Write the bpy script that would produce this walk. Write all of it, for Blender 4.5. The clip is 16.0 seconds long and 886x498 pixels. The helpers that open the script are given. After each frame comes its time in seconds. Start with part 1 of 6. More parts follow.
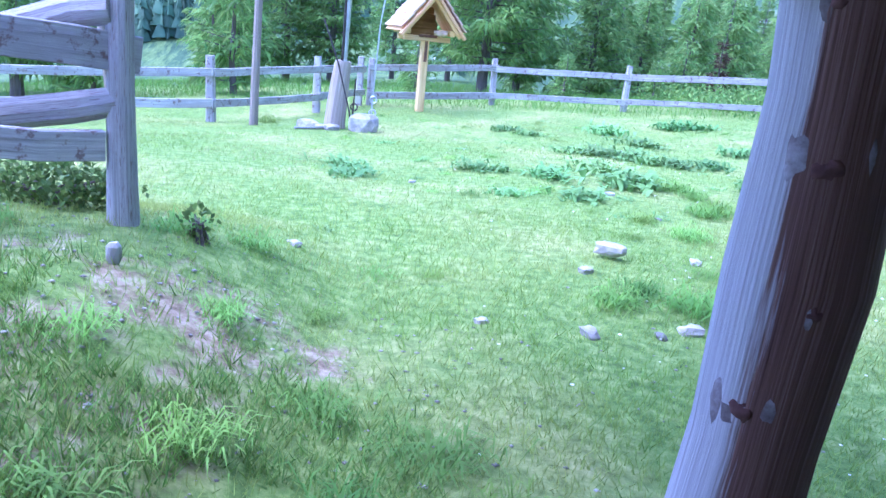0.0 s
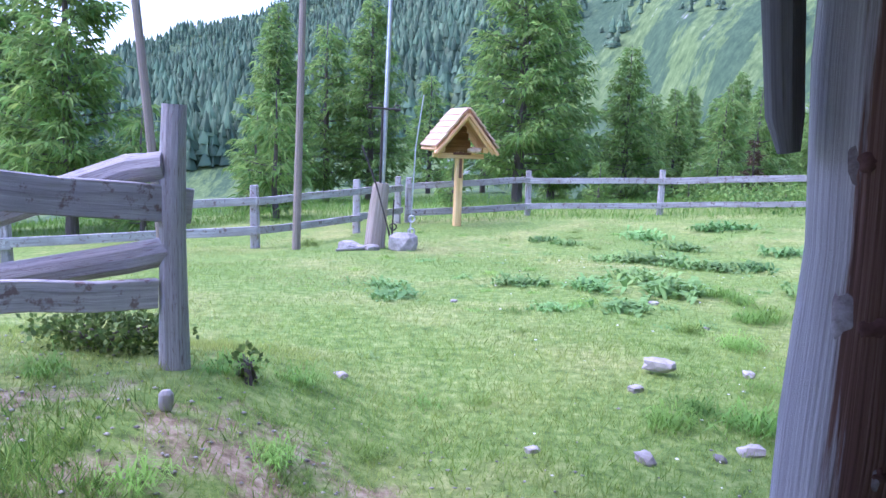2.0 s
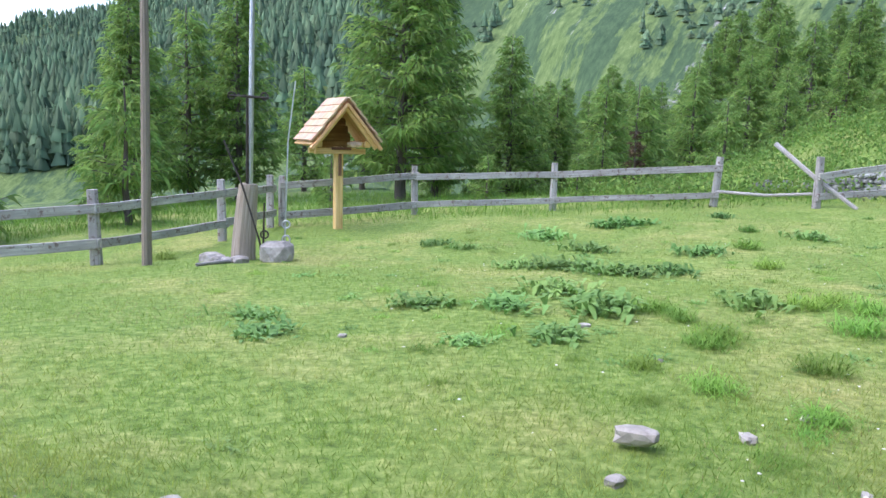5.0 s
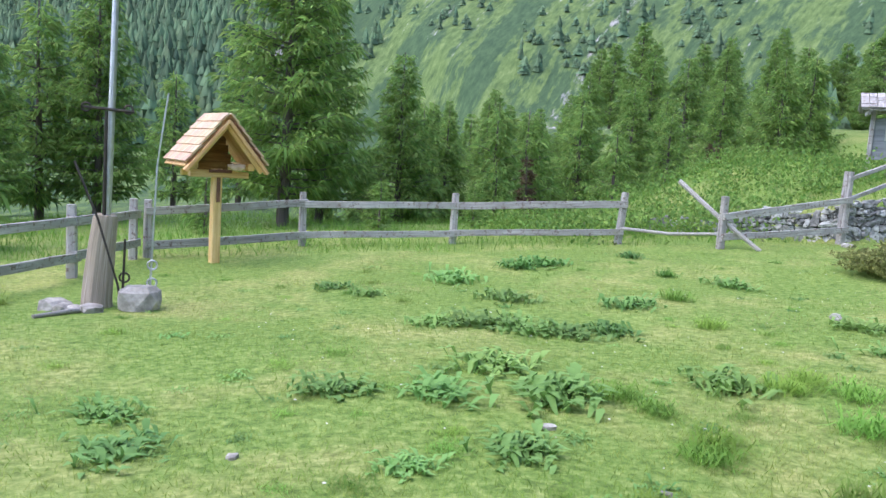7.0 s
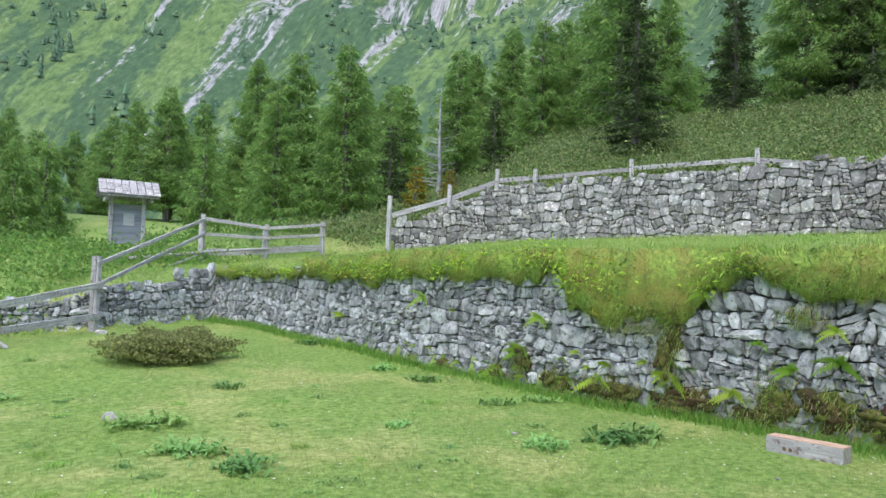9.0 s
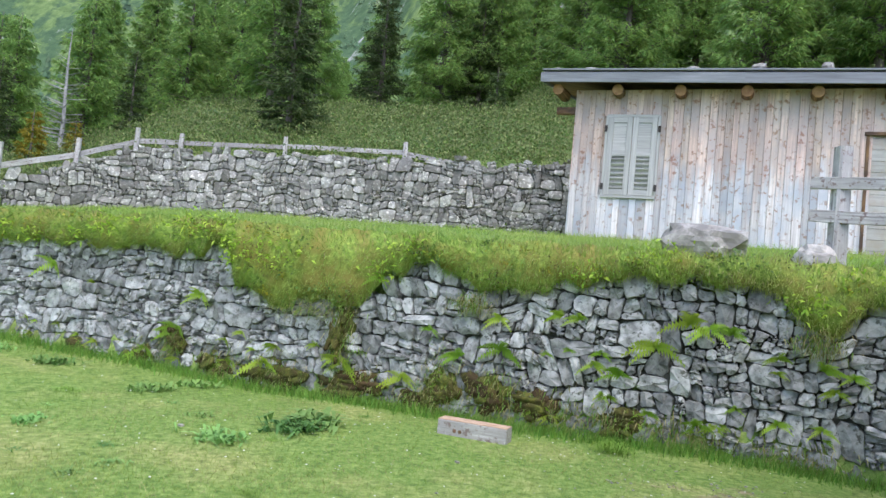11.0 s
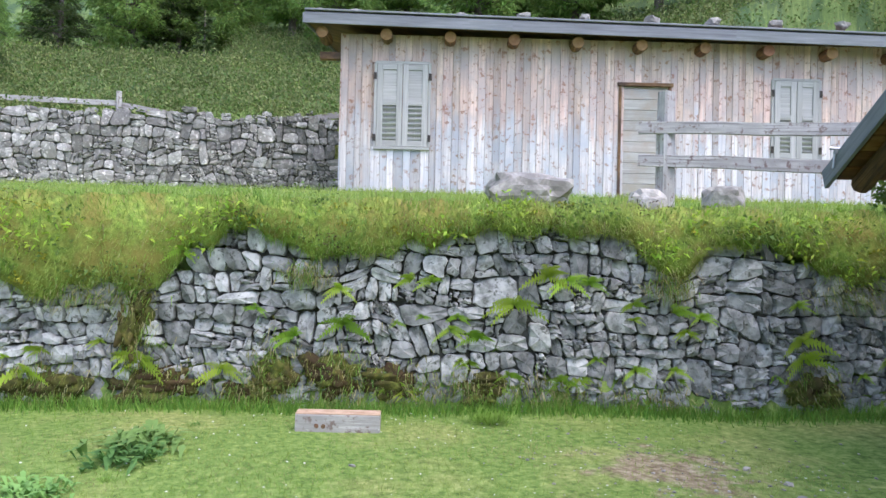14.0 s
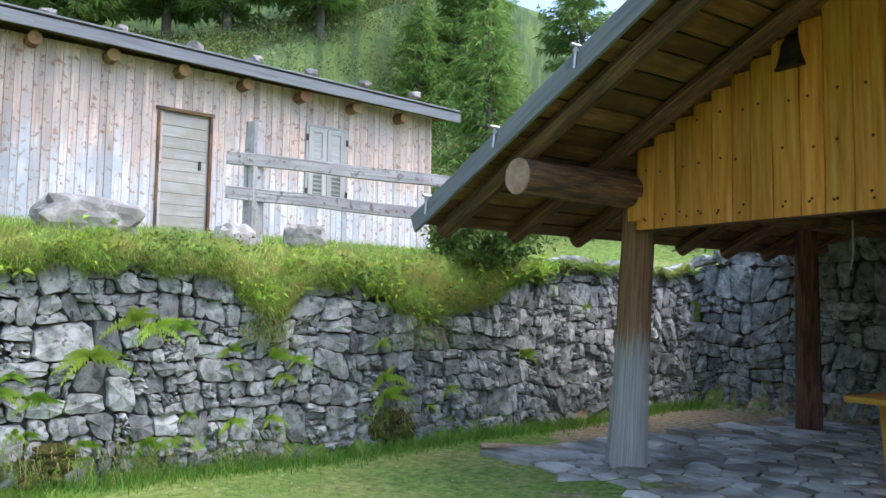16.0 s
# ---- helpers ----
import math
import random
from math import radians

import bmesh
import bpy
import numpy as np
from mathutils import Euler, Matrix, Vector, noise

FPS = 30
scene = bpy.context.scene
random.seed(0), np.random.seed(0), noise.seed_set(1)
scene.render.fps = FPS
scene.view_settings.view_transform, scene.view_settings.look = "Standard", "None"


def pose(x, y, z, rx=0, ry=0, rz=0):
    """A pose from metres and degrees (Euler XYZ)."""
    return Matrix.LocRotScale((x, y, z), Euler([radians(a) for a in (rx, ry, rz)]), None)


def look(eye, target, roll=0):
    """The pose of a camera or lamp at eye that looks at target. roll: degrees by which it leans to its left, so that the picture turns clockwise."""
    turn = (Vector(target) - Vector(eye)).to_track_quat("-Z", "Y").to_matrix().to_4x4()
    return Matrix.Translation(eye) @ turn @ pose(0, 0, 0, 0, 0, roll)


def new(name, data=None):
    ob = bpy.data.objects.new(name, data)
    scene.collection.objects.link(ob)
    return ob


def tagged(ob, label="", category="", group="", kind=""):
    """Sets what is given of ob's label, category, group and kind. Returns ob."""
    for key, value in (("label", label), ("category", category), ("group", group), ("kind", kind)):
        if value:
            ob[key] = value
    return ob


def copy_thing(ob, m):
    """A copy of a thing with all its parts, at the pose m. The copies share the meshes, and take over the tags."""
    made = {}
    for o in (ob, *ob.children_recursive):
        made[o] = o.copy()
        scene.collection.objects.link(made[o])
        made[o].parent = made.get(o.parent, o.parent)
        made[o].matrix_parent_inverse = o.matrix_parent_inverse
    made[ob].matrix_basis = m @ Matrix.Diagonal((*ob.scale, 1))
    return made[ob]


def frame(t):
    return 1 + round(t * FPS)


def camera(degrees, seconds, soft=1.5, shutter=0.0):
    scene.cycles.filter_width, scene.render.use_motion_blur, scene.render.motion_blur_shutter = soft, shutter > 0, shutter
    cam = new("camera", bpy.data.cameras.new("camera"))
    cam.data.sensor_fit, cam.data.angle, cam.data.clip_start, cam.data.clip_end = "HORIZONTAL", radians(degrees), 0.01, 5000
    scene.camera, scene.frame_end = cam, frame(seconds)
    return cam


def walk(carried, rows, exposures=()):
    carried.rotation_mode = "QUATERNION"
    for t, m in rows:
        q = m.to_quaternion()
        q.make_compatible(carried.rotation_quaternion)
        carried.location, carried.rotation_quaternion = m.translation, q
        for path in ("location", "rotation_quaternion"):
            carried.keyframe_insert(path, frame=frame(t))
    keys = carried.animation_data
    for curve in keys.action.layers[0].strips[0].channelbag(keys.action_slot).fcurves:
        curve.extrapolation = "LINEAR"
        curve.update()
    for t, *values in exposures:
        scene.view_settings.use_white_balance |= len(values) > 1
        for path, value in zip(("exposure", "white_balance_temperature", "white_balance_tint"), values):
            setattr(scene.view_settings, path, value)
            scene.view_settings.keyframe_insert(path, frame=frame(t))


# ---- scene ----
cam = camera(59.8, 16.0)
METRES, EYE, TILT, LEAN, TURN = 8.5, 1.5, 0.0, 0.0, 0.0
PATH = [
    (0, (-0.216, 0.471, 1.339), (-0.145, 2.39, 0.782), 5.8),
    (0.5, (-0.225, 0.475, 1.348), (-0.227, 2.399, 0.802), 3.7),
    (1, (-0.233, 0.47, 1.411), (-0.249, 2.428, 1.006), 4.2),
    (1.5, (-0.234, 0.46, 1.438), (-0.283, 2.438, 1.144), 2.9),
    (2, (-0.231, 0.464, 1.435), (-0.285, 2.442, 1.144), 2.2),
    (2.5, (-0.228, 0.516, 1.397), (-0.285, 2.494, 1.106), 2.6),
    (3, (-0.17, 0.738, 1.37), (-0.249, 2.724, 1.145), 2.2),
    (3.5, (-0.097, 0.977, 1.355), (-0.102, 2.95, 1.027), 2.0),
    (4, (-0.159, 1.25, 1.317), (-0.027, 3.22, 0.998), 2.1),
    (6.3, (-0.422, 2.863, 1.524), (0.01, 4.798, 1.263), 0.8),
    (6.5, (-0.433, 3.016, 1.526), (0.051, 4.939, 1.27), 1.1),
    (7, (-0.426, 3.342, 1.539), (0.147, 5.244, 1.304), 3.9),
    (7.5, (-0.342, 3.598, 1.543), (0.544, 5.39, 1.475), 2.3),
    (8, (-0.188, 3.778, 1.585), (1.041, 5.356, 1.59), 1.5),
    (8.5, (0.0, 4.034, 1.603), (1.629, 5.193, 1.642), 4.9),
    (9, (0.06, 4.261, 1.565), (1.927, 4.973, 1.649), 2.1),
    (9.5, (0.238, 4.542, 1.548), (2.144, 5.139, 1.654), 1.6),
    (10, (0.317, 4.716, 1.585), (2.269, 5.072, 1.839), 3.5),
    (10.2, (0.347, 4.758, 1.573), (2.321, 4.985, 1.798), 4.0),
    (12.3, (1.055, 5.422, 1.47), (2.949, 4.78, 1.447), 3.1),
    (12.5, (1.134, 5.547, 1.49), (3.033, 4.923, 1.422), 0.7),
    (13, (1.397, 5.773, 1.452), (3.276, 5.095, 1.353), 1.5),
    (13.5, (1.73, 5.871, 1.542), (3.538, 5.014, 1.528), -1.0),
    (14, (1.981, 5.993, 1.511), (3.73, 5.024, 1.537), 1.3),
    (14.5, (2.271, 6.09, 1.523), (3.709, 4.7, 1.551), 1.5),
    (15, (2.607, 6.075, 1.491), (3.763, 4.443, 1.49), -0.5),
    (15.5, (2.849, 6.101, 1.534), (3.712, 4.303, 1.686), 0.3),
    (16, (3.171, 6.293, 1.544), (3.961, 4.461, 1.685), 0.9),
]
walk(cam, [(t, look(eye, target, roll)) for t, eye, target, roll in PATH],
     [(0.0, 2.55, 4500, 38), (0.5, 2.05, 4720, 39), (1.0, 1.98, 4870, 42), (1.5, 2.0, 5020, 43),
      (2.5, 1.98, 5400, 43), (3.5, 1.95, 5700, 38), (4.0, 1.8, 6150, 24), (7.0, 1.58, 6250, 18), (9.5, 1.4, 6400, 10), (13.0, 1.54, 6350, 17), (14.2, 1.54, 6350, 17), (15.2, 1.62, 6350, 16), (16.0, 1.7, 6350, 15)])


# ---- light ----
world = bpy.data.worlds.new("overcast_sky")
scene.world = world
world.use_nodes = True
sky = world.node_tree.nodes.new("ShaderNodeTexSky")
sky.sky_type = "NISHITA"
sky.sun_disc = False
sky.sun_elevation, sky.sun_rotation = radians(60), radians(264)
sky.dust_density, sky.air_density, sky.ozone_density = 2.0, 1.0, 1.0
world.node_tree.nodes["Background"].inputs[1].default_value = 0.15
world.node_tree.links.new(sky.outputs[0], world.node_tree.nodes["Background"].inputs[0])
sun = new("sun", bpy.data.lights.new("sun", "SUN"))
sun.data.energy, sun.data.angle, sun.data.color = 0.55, radians(60), (1.0, 0.97, 0.93)
sun.matrix_world = look((-28, -3, 54), (0, 0, 0))


# ---- materials ----
def ramp_of(nt, fac, cols):
    r = nt.nodes.new("ShaderNodeValToRGB")
    while len(r.color_ramp.elements) < len(cols):
        r.color_ramp.elements.new(0.5)
    for e, (p, c) in zip(r.color_ramp.elements, cols):
        e.position, e.color = p, (*c, 1)
    nt.links.new(fac, r.inputs[0])
    return r.outputs[0]


def mixed(nt, fac, a, b, kind="MIX"):
    m = nt.nodes.new("ShaderNodeMix")
    m.data_type, m.blend_type = "RGBA", kind
    for s, v in ((m.inputs[0], fac), (m.inputs[6], a), (m.inputs[7], b)):
        if isinstance(v, (int, float)):
            s.default_value = v
        elif isinstance(v, tuple):
            s.default_value = (*v, 1)
        else:
            nt.links.new(v, s)
    return m.outputs[2]


def noise_of(nt, coord, scale, detail=6, rough=0.6, stretch=None, kind="noise"):
    if stretch:
        mp = nt.nodes.new("ShaderNodeMapping")
        mp.inputs["Scale"].default_value = stretch
        nt.links.new(coord, mp.inputs[0])
        coord = mp.outputs[0]
    if kind == "voronoi":
        n = nt.nodes.new("ShaderNodeTexVoronoi")
        n.inputs["Scale"].default_value = scale
    else:
        n = nt.nodes.new("ShaderNodeTexNoise")
        n.inputs["Scale"].default_value = scale
        n.inputs["Detail"].default_value = detail
        n.inputs["Roughness"].default_value = rough
    nt.links.new(coord, n.inputs["Vector"])
    return n.outputs[0]


def surface(name, cols, scale=6, stretch=None, blotch=None, blotch_scale=0.8, speck=None, speck_scale=25, vary=0.25,
            rough=0.85, bump=0.3, bump_dist=0.01, uv=False, metal=0.0, through_light=0.0, hue=0.02, worn=None, patchy=False, bleach=None):
    """A surface with grain, blotches, specks and a random tone for each piece."""
    m = bpy.data.materials.new(name)
    m.use_nodes = True
    nt = m.node_tree
    bsdf = nt.nodes["Principled BSDF"]
    tc = nt.nodes.new("ShaderNodeTexCoord")
    coord = tc.outputs["UV" if uv else "Object"]
    info = nt.nodes.new("ShaderNodeObjectInfo")
    geo = nt.nodes.new("ShaderNodeNewGeometry")
    add = nt.nodes.new("ShaderNodeMath")
    add.operation = "ADD"
    nt.links.new(info.outputs["Random"], add.inputs[0])
    nt.links.new(geo.outputs["Random Per Island"], add.inputs[1])
    fr = nt.nodes.new("ShaderNodeMath")
    fr.operation = "FRACT"
    nt.links.new(add.outputs[0], fr.inputs[0])
    rnd = fr.outputs[0]
    shift = nt.nodes.new("ShaderNodeVectorMath")
    shift.operation = "MULTIPLY_ADD"
    comb = nt.nodes.new("ShaderNodeCombineXYZ")
    for i in range(3):
        nt.links.new(rnd, comb.inputs[i])
    nt.links.new(comb.outputs[0], shift.inputs[0])
    shift.inputs[1].default_value = (7.3, 11.1, 5.7)
    nt.links.new(coord, shift.inputs[2])
    if not patchy:
        coord = shift.outputs[0]
    grain = noise_of(nt, coord, scale, 8, 0.65, stretch)
    col = ramp_of(nt, grain, cols)
    if blotch:
        b = noise_of(nt, coord, blotch_scale, 5, 0.6)
        f = ramp_of(nt, b, [(0.42, (0, 0, 0)), (0.62, (1, 1, 1))])
        col = mixed(nt, f, col, blotch)
    if speck:
        s = noise_of(nt, coord, speck_scale, 4, 0.7)
        f = ramp_of(nt, s, [(0.56, (0, 0, 0)), (0.64, (1, 1, 1))])
        col = mixed(nt, f, col, speck)
    # worn tones: weathering on one post, the lit side of another
    if worn:
        wa = nt.nodes.new("ShaderNodeAttribute")
        wa.attribute_name = "wear_or_lit"
        mul = nt.nodes.new("ShaderNodeMath")
        mul.operation = "MULTIPLY_ADD"
        nt.links.new(noise_of(nt, coord, 3.0, 6, 0.7, (3, 0.8, 1)), mul.inputs[0])
        mul.inputs[1].default_value = 1.1
        nt.links.new(wa.outputs["Fac"], mul.inputs[2])
        pale = ramp_of(nt, grain, worn)
        col = mixed(nt, ramp_of(nt, mul.outputs[0], [(0.8, (0, 0, 0)), (1.02, (1, 1, 1))]), col, pale)
    if bleach:
        # rain bleaches the boards below the dry strip under the eaves
        z0, z1, tint = bleach
        sep = nt.nodes.new("ShaderNodeSeparateXYZ")
        nt.links.new(geo.outputs["Position"], sep.inputs[0])
        up = nt.nodes.new("ShaderNodeMapRange")
        up.inputs[1].default_value, up.inputs[2].default_value = z0, z1
        nt.links.new(sep.outputs[2], up.inputs[0])
        add2 = nt.nodes.new("ShaderNodeMath")
        add2.operation = "MULTIPLY_ADD"
        nt.links.new(noise_of(nt, coord, 1.0, 5, 0.6, (7, 0.7, 1)), add2.inputs[0])
        add2.inputs[1].default_value = 1.3
        nt.links.new(up.outputs[0], add2.inputs[2])
        col = mixed(nt, ramp_of(nt, add2.outputs[0], [(0.75, (0, 0, 0)), (1.5, (0.75, 0.75, 0.75))]), col, mixed(nt, 1.0, col, tint, "MULTIPLY"))
    if vary:
        hs = nt.nodes.new("ShaderNodeHueSaturation")
        mr = nt.nodes.new("ShaderNodeMapRange")
        mr.inputs[3].default_value, mr.inputs[4].default_value = 1 - vary, 1 + vary
        nt.links.new(rnd, mr.inputs[0])
        nt.links.new(mr.outputs[0], hs.inputs["Value"])
        mh = nt.nodes.new("ShaderNodeMapRange")
        mh.inputs[3].default_value, mh.inputs[4].default_value = 0.5 + hue, 0.5 - hue
        sq = nt.nodes.new("ShaderNodeMath")
        sq.operation = "PINGPONG"
        sq.inputs[1].default_value = 0.13
        nt.links.new(rnd, sq.inputs[0])
        mh.inputs[2].default_value = 0.13
        nt.links.new(sq.outputs[0], mh.inputs[0])
        nt.links.new(mh.outputs[0], hs.inputs["Hue"])
        nt.links.new(col, hs.inputs["Color"])
        col = hs.outputs[0]
    nt.links.new(col, bsdf.inputs["Base Color"])
    bsdf.inputs["Roughness"].default_value = rough
    bsdf.inputs["Metallic"].default_value = metal
    bsdf.inputs["Specular IOR Level"].default_value = 0.3
    if bump:
        bp = nt.nodes.new("ShaderNodeBump")
        bp.inputs["Strength"].default_value, bp.inputs["Distance"].default_value = bump, bump_dist
        nt.links.new(grain, bp.inputs["Height"])
        nt.links.new(bp.outputs[0], bsdf.inputs["Normal"])
    if through_light:
        tr = nt.nodes.new("ShaderNodeBsdfTranslucent")
        nt.links.new(col, tr.inputs[0])
        ms = nt.nodes.new("ShaderNodeMixShader")
        ms.inputs[0].default_value = through_light
        nt.links.new(bsdf.outputs[0], ms.inputs[1])
        nt.links.new(tr.outputs[0], ms.inputs[2])
        nt.links.new(ms.outputs[0], nt.nodes["Material Output"].inputs[0])
    return m


GRAIN = (38, 1.6, 1)
STONE = surface("wall_stone", [(0.3, (0.095, 0.1, 0.093)), (0.5, (0.215, 0.224, 0.216)), (0.7, (0.37, 0.38, 0.365))], 9,
                blotch=(0.42, 0.43, 0.42), blotch_scale=7.5, speck=(0.1, 0.105, 0.09), speck_scale=13, vary=0.4, bump=0.45, bump_dist=0.02)
STONE_PALE = surface("pale_wall_stone", [(0.3, (0.12, 0.12, 0.112)), (0.5, (0.27, 0.267, 0.25)), (0.7, (0.46, 0.45, 0.42))], 6,
                     blotch=(0.22, 0.21, 0.19), blotch_scale=2.0, speck=(0.56, 0.54, 0.5), speck_scale=11, vary=0.42, bump=0.7, bump_dist=0.02)
SLAB = surface("paving_stone", [(0.3, (0.33, 0.32, 0.295)), (0.5, (0.56, 0.55, 0.515)), (0.7, (0.74, 0.73, 0.69))], 8,
               blotch=(0.2, 0.195, 0.16), blotch_scale=2, vary=0.25, bump=0.5)
ROCK = surface("lawn_rock", [(0.3, (0.22, 0.21, 0.19)), (0.5, (0.4, 0.38, 0.35)), (0.7, (0.58, 0.55, 0.51))], 9, blotch=(0.22, 0.21, 0.19), blotch_scale=5, vary=0.2, bump=0.6, hue=0.004)
CORE = surface("wall_core_soil", [(0.35, (0.04, 0.04, 0.034)), (0.65, (0.1, 0.1, 0.085))], 9, vary=0, bump=0.6)
GREYWOOD = surface("weathered_wood", [(0.34, (0.16, 0.148, 0.138)), (0.44, (0.36, 0.345, 0.33)), (0.56, (0.48, 0.465, 0.45)), (0.7, (0.6, 0.585, 0.57))], 1, GRAIN,
                   blotch=(0.34, 0.325, 0.315), blotch_scale=2.5, speck=(0.2, 0.15, 0.135), speck_scale=14, vary=0.18, bump=0.8, uv=True, rough=0.8)
LOGWOOD = surface("brown_log", [(0.3, (0.1, 0.044, 0.023)), (0.5, (0.23, 0.115, 0.064)), (0.7, (0.38, 0.23, 0.145))], 1, (18, 2.2, 1),
                  blotch=(0.085, 0.05, 0.04), blotch_scale=2.4, vary=0.15, bump=0.5, uv=True, rough=0.75)
ENDWOOD = surface("sawn_end_grain", [(0.3, (0.36, 0.23, 0.14)), (0.7, (0.6, 0.45, 0.32))], 14, vary=0.12, bump=0.3)
ENDORANGE = surface("sawn_rafter_end", [(0.3, (0.24, 0.115, 0.06)), (0.7, (0.42, 0.23, 0.13))], 14, vary=0.12, bump=0.3)
YELLOW = surface("yellow_larch_board", [(0.3, (0.5, 0.17, 0.03)), (0.5, (0.74, 0.31, 0.06)), (0.7, (0.84, 0.44, 0.13))], 1, (22, 1.3, 1),
                 vary=0.2, bump=0.25, uv=True, rough=0.6, hue=0.005)
FRESH = surface("fresh_larch_wood", [(0.3, (0.56, 0.31, 0.12)), (0.5, (0.72, 0.45, 0.2)), (0.7, (0.84, 0.6, 0.33))], 1, (30, 1.6, 1),
                vary=0.14, bump=0.2, uv=True, rough=0.6)
FRESH_PALE = surface("fresh_pale_shingle", [(0.3, (0.42, 0.27, 0.16)), (0.5, (0.6, 0.42, 0.28)), (0.7, (0.78, 0.6, 0.44))], 1, (30, 1.6, 1), vary=0.1, bump=0.2, uv=True, rough=0.6)
SOFFIT = surface("roof_underside_board", [(0.3, (0.1, 0.045, 0.018)), (0.5, (0.22, 0.105, 0.042)), (0.7, (0.36, 0.2, 0.09))], 1, (14, 1.5, 1),
                 blotch=(0.12, 0.065, 0.03), blotch_scale=2.2, vary=0.35, bump=0.3, uv=True, rough=0.7, hue=0.006)
CLADDING = surface("weathered_cladding", [(0.3, (0.36, 0.325, 0.32)), (0.5, (0.62, 0.58, 0.575)), (0.68, (0.79, 0.755, 0.75))], 1, (34, 0.9, 1),
                   blotch=(0.46, 0.48, 0.53), blotch_scale=1.1, speck=(0.34, 0.25, 0.21), speck_scale=9, vary=0.22, bump=0.3, uv=True, hue=0.012, bleach=(3.4, 5.6, (1.0, 0.76, 0.62)))
SHUTTER = surface("bleached_shutter", [(0.3, (0.32, 0.315, 0.305)), (0.7, (0.52, 0.515, 0.505))], 1, (34, 1.2, 1), vary=0.1, bump=0.3, uv=True)
DOORWOOD = surface("bleached_door_plank", [(0.3, (0.3, 0.29, 0.27)), (0.6, (0.46, 0.45, 0.43)), (0.75, (0.56, 0.55, 0.53))], 1, (26, 1.2, 1),
                   blotch=(0.38, 0.34, 0.29), blotch_scale=2.6, vary=0.12, bump=0.3, uv=True)
ORANGE = surface("varnished_table_wood", [(0.3, (0.5, 0.2, 0.03)), (0.7, (0.75, 0.38, 0.08))], 1, (20, 1.3, 1), vary=0.08, bump=0.1, uv=True, rough=0.4)
IRON = surface("dark_wrought_iron", [(0.3, (0.03, 0.028, 0.027)), (0.7, (0.09, 0.075, 0.065))], 20, vary=0.1, bump=0.3, metal=0.6, rough=0.6)
STEEL = surface("galvanised_steel", [(0.3, (0.42, 0.43, 0.45)), (0.7, (0.6, 0.61, 0.63))], 15, vary=0.05, bump=0.1, metal=0.8, rough=0.4)
ROOFGREY = surface("grey_roof_board", [(0.3, (0.17, 0.18, 0.2)), (0.6, (0.27, 0.285, 0.31)), (0.75, (0.36, 0.37, 0.4))], 1, (20, 1.2, 1), vary=0.12, bump=0.3, uv=True)
BARK = surface("tree_bark", [(0.3, (0.07, 0.055, 0.05)), (0.7, (0.2, 0.17, 0.155))], 1, (10, 2, 1), vary=0.2, bump=0.6, uv=True)
DEADBARK = surface("dead_pale_bark", [(0.3, (0.26, 0.25, 0.24)), (0.7, (0.42, 0.41, 0.4))], 8, vary=0.1, bump=0.4)


def leafy(name, lo, hi, glow=0.35, vary=0.3, scale=0.6, hue=0.02, patchy=False, blotch=None, blotch_scale=0.5):
    return surface(name, [(0.3, lo), (0.7, hi)], scale, vary=vary, bump=0, rough=0.65, through_light=glow, hue=hue, patchy=patchy, blotch=blotch, blotch_scale=blotch_scale)


LARCH = leafy("larch_needles", (0.14, 0.26, 0.065), (0.29, 0.44, 0.115), 0.55)
SPRUCE = leafy("spruce_needles", (0.035, 0.07, 0.025), (0.1, 0.145, 0.04))
SPRUCE_TIP = leafy("yellow_spruce_needles", (0.16, 0.15, 0.015), (0.34, 0.27, 0.03))
BROWNED = leafy("browned_needles", (0.07, 0.055, 0.03), (0.15, 0.105, 0.055))
# distance haze is mixed into this needle colour: lifted and bluish
HAZED_WOOD = leafy("hazed_far_needles", (0.065, 0.135, 0.075), (0.135, 0.23, 0.115), 0.15, 0.35, 0.05)
GRASS = leafy("lawn_grass", (0.15, 0.28, 0.042), (0.34, 0.49, 0.1), 0.45, 0.2, 3.0, 0.014, True, (0.36, 0.43, 0.11), 0.6)
TALLGRASS = leafy("tuft_grass", (0.1, 0.24, 0.03), (0.25, 0.43, 0.08), 0.4, 0.3)
BANKGRASS = leafy("rough_bank_grass", (0.1, 0.21, 0.035), (0.25, 0.4, 0.08), 0.35, 0.35)
DRYGRASS = leafy("dry_grass", (0.3, 0.27, 0.11), (0.5, 0.46, 0.24), 0.4, 0.25)
WEED = leafy("broad_weed_leaf", (0.125, 0.27, 0.065), (0.25, 0.43, 0.125), 0.3, 0.25)
FERN = leafy("fern_leaf", (0.24, 0.42, 0.035), (0.46, 0.62, 0.09), 0.45, 0.25)
SHRUB = leafy("shrub_leaf", (0.065, 0.125, 0.03), (0.18, 0.27, 0.065), 0.3, 0.35)
HEATH = leafy("heath_leaf", (0.13, 0.17, 0.06), (0.27, 0.31, 0.12), 0.3, 0.35)
JUNIPER = leafy("juniper_needles", (0.15, 0.18, 0.055), (0.34, 0.36, 0.13), 0.45, 0.35)
SCRUB = leafy("lush_scrub_leaf", (0.1, 0.21, 0.045), (0.25, 0.39, 0.085), 0.4, 0.3)
MOSS = surface("moss", [(0.3, (0.03, 0.04, 0.008)), (0.5, (0.085, 0.1, 0.018)), (0.7, (0.19, 0.2, 0.035))], 18, blotch=(0.07, 0.045, 0.02),
               blotch_scale=1.6, vary=0.2, bump=0.8, bump_dist=0.03)


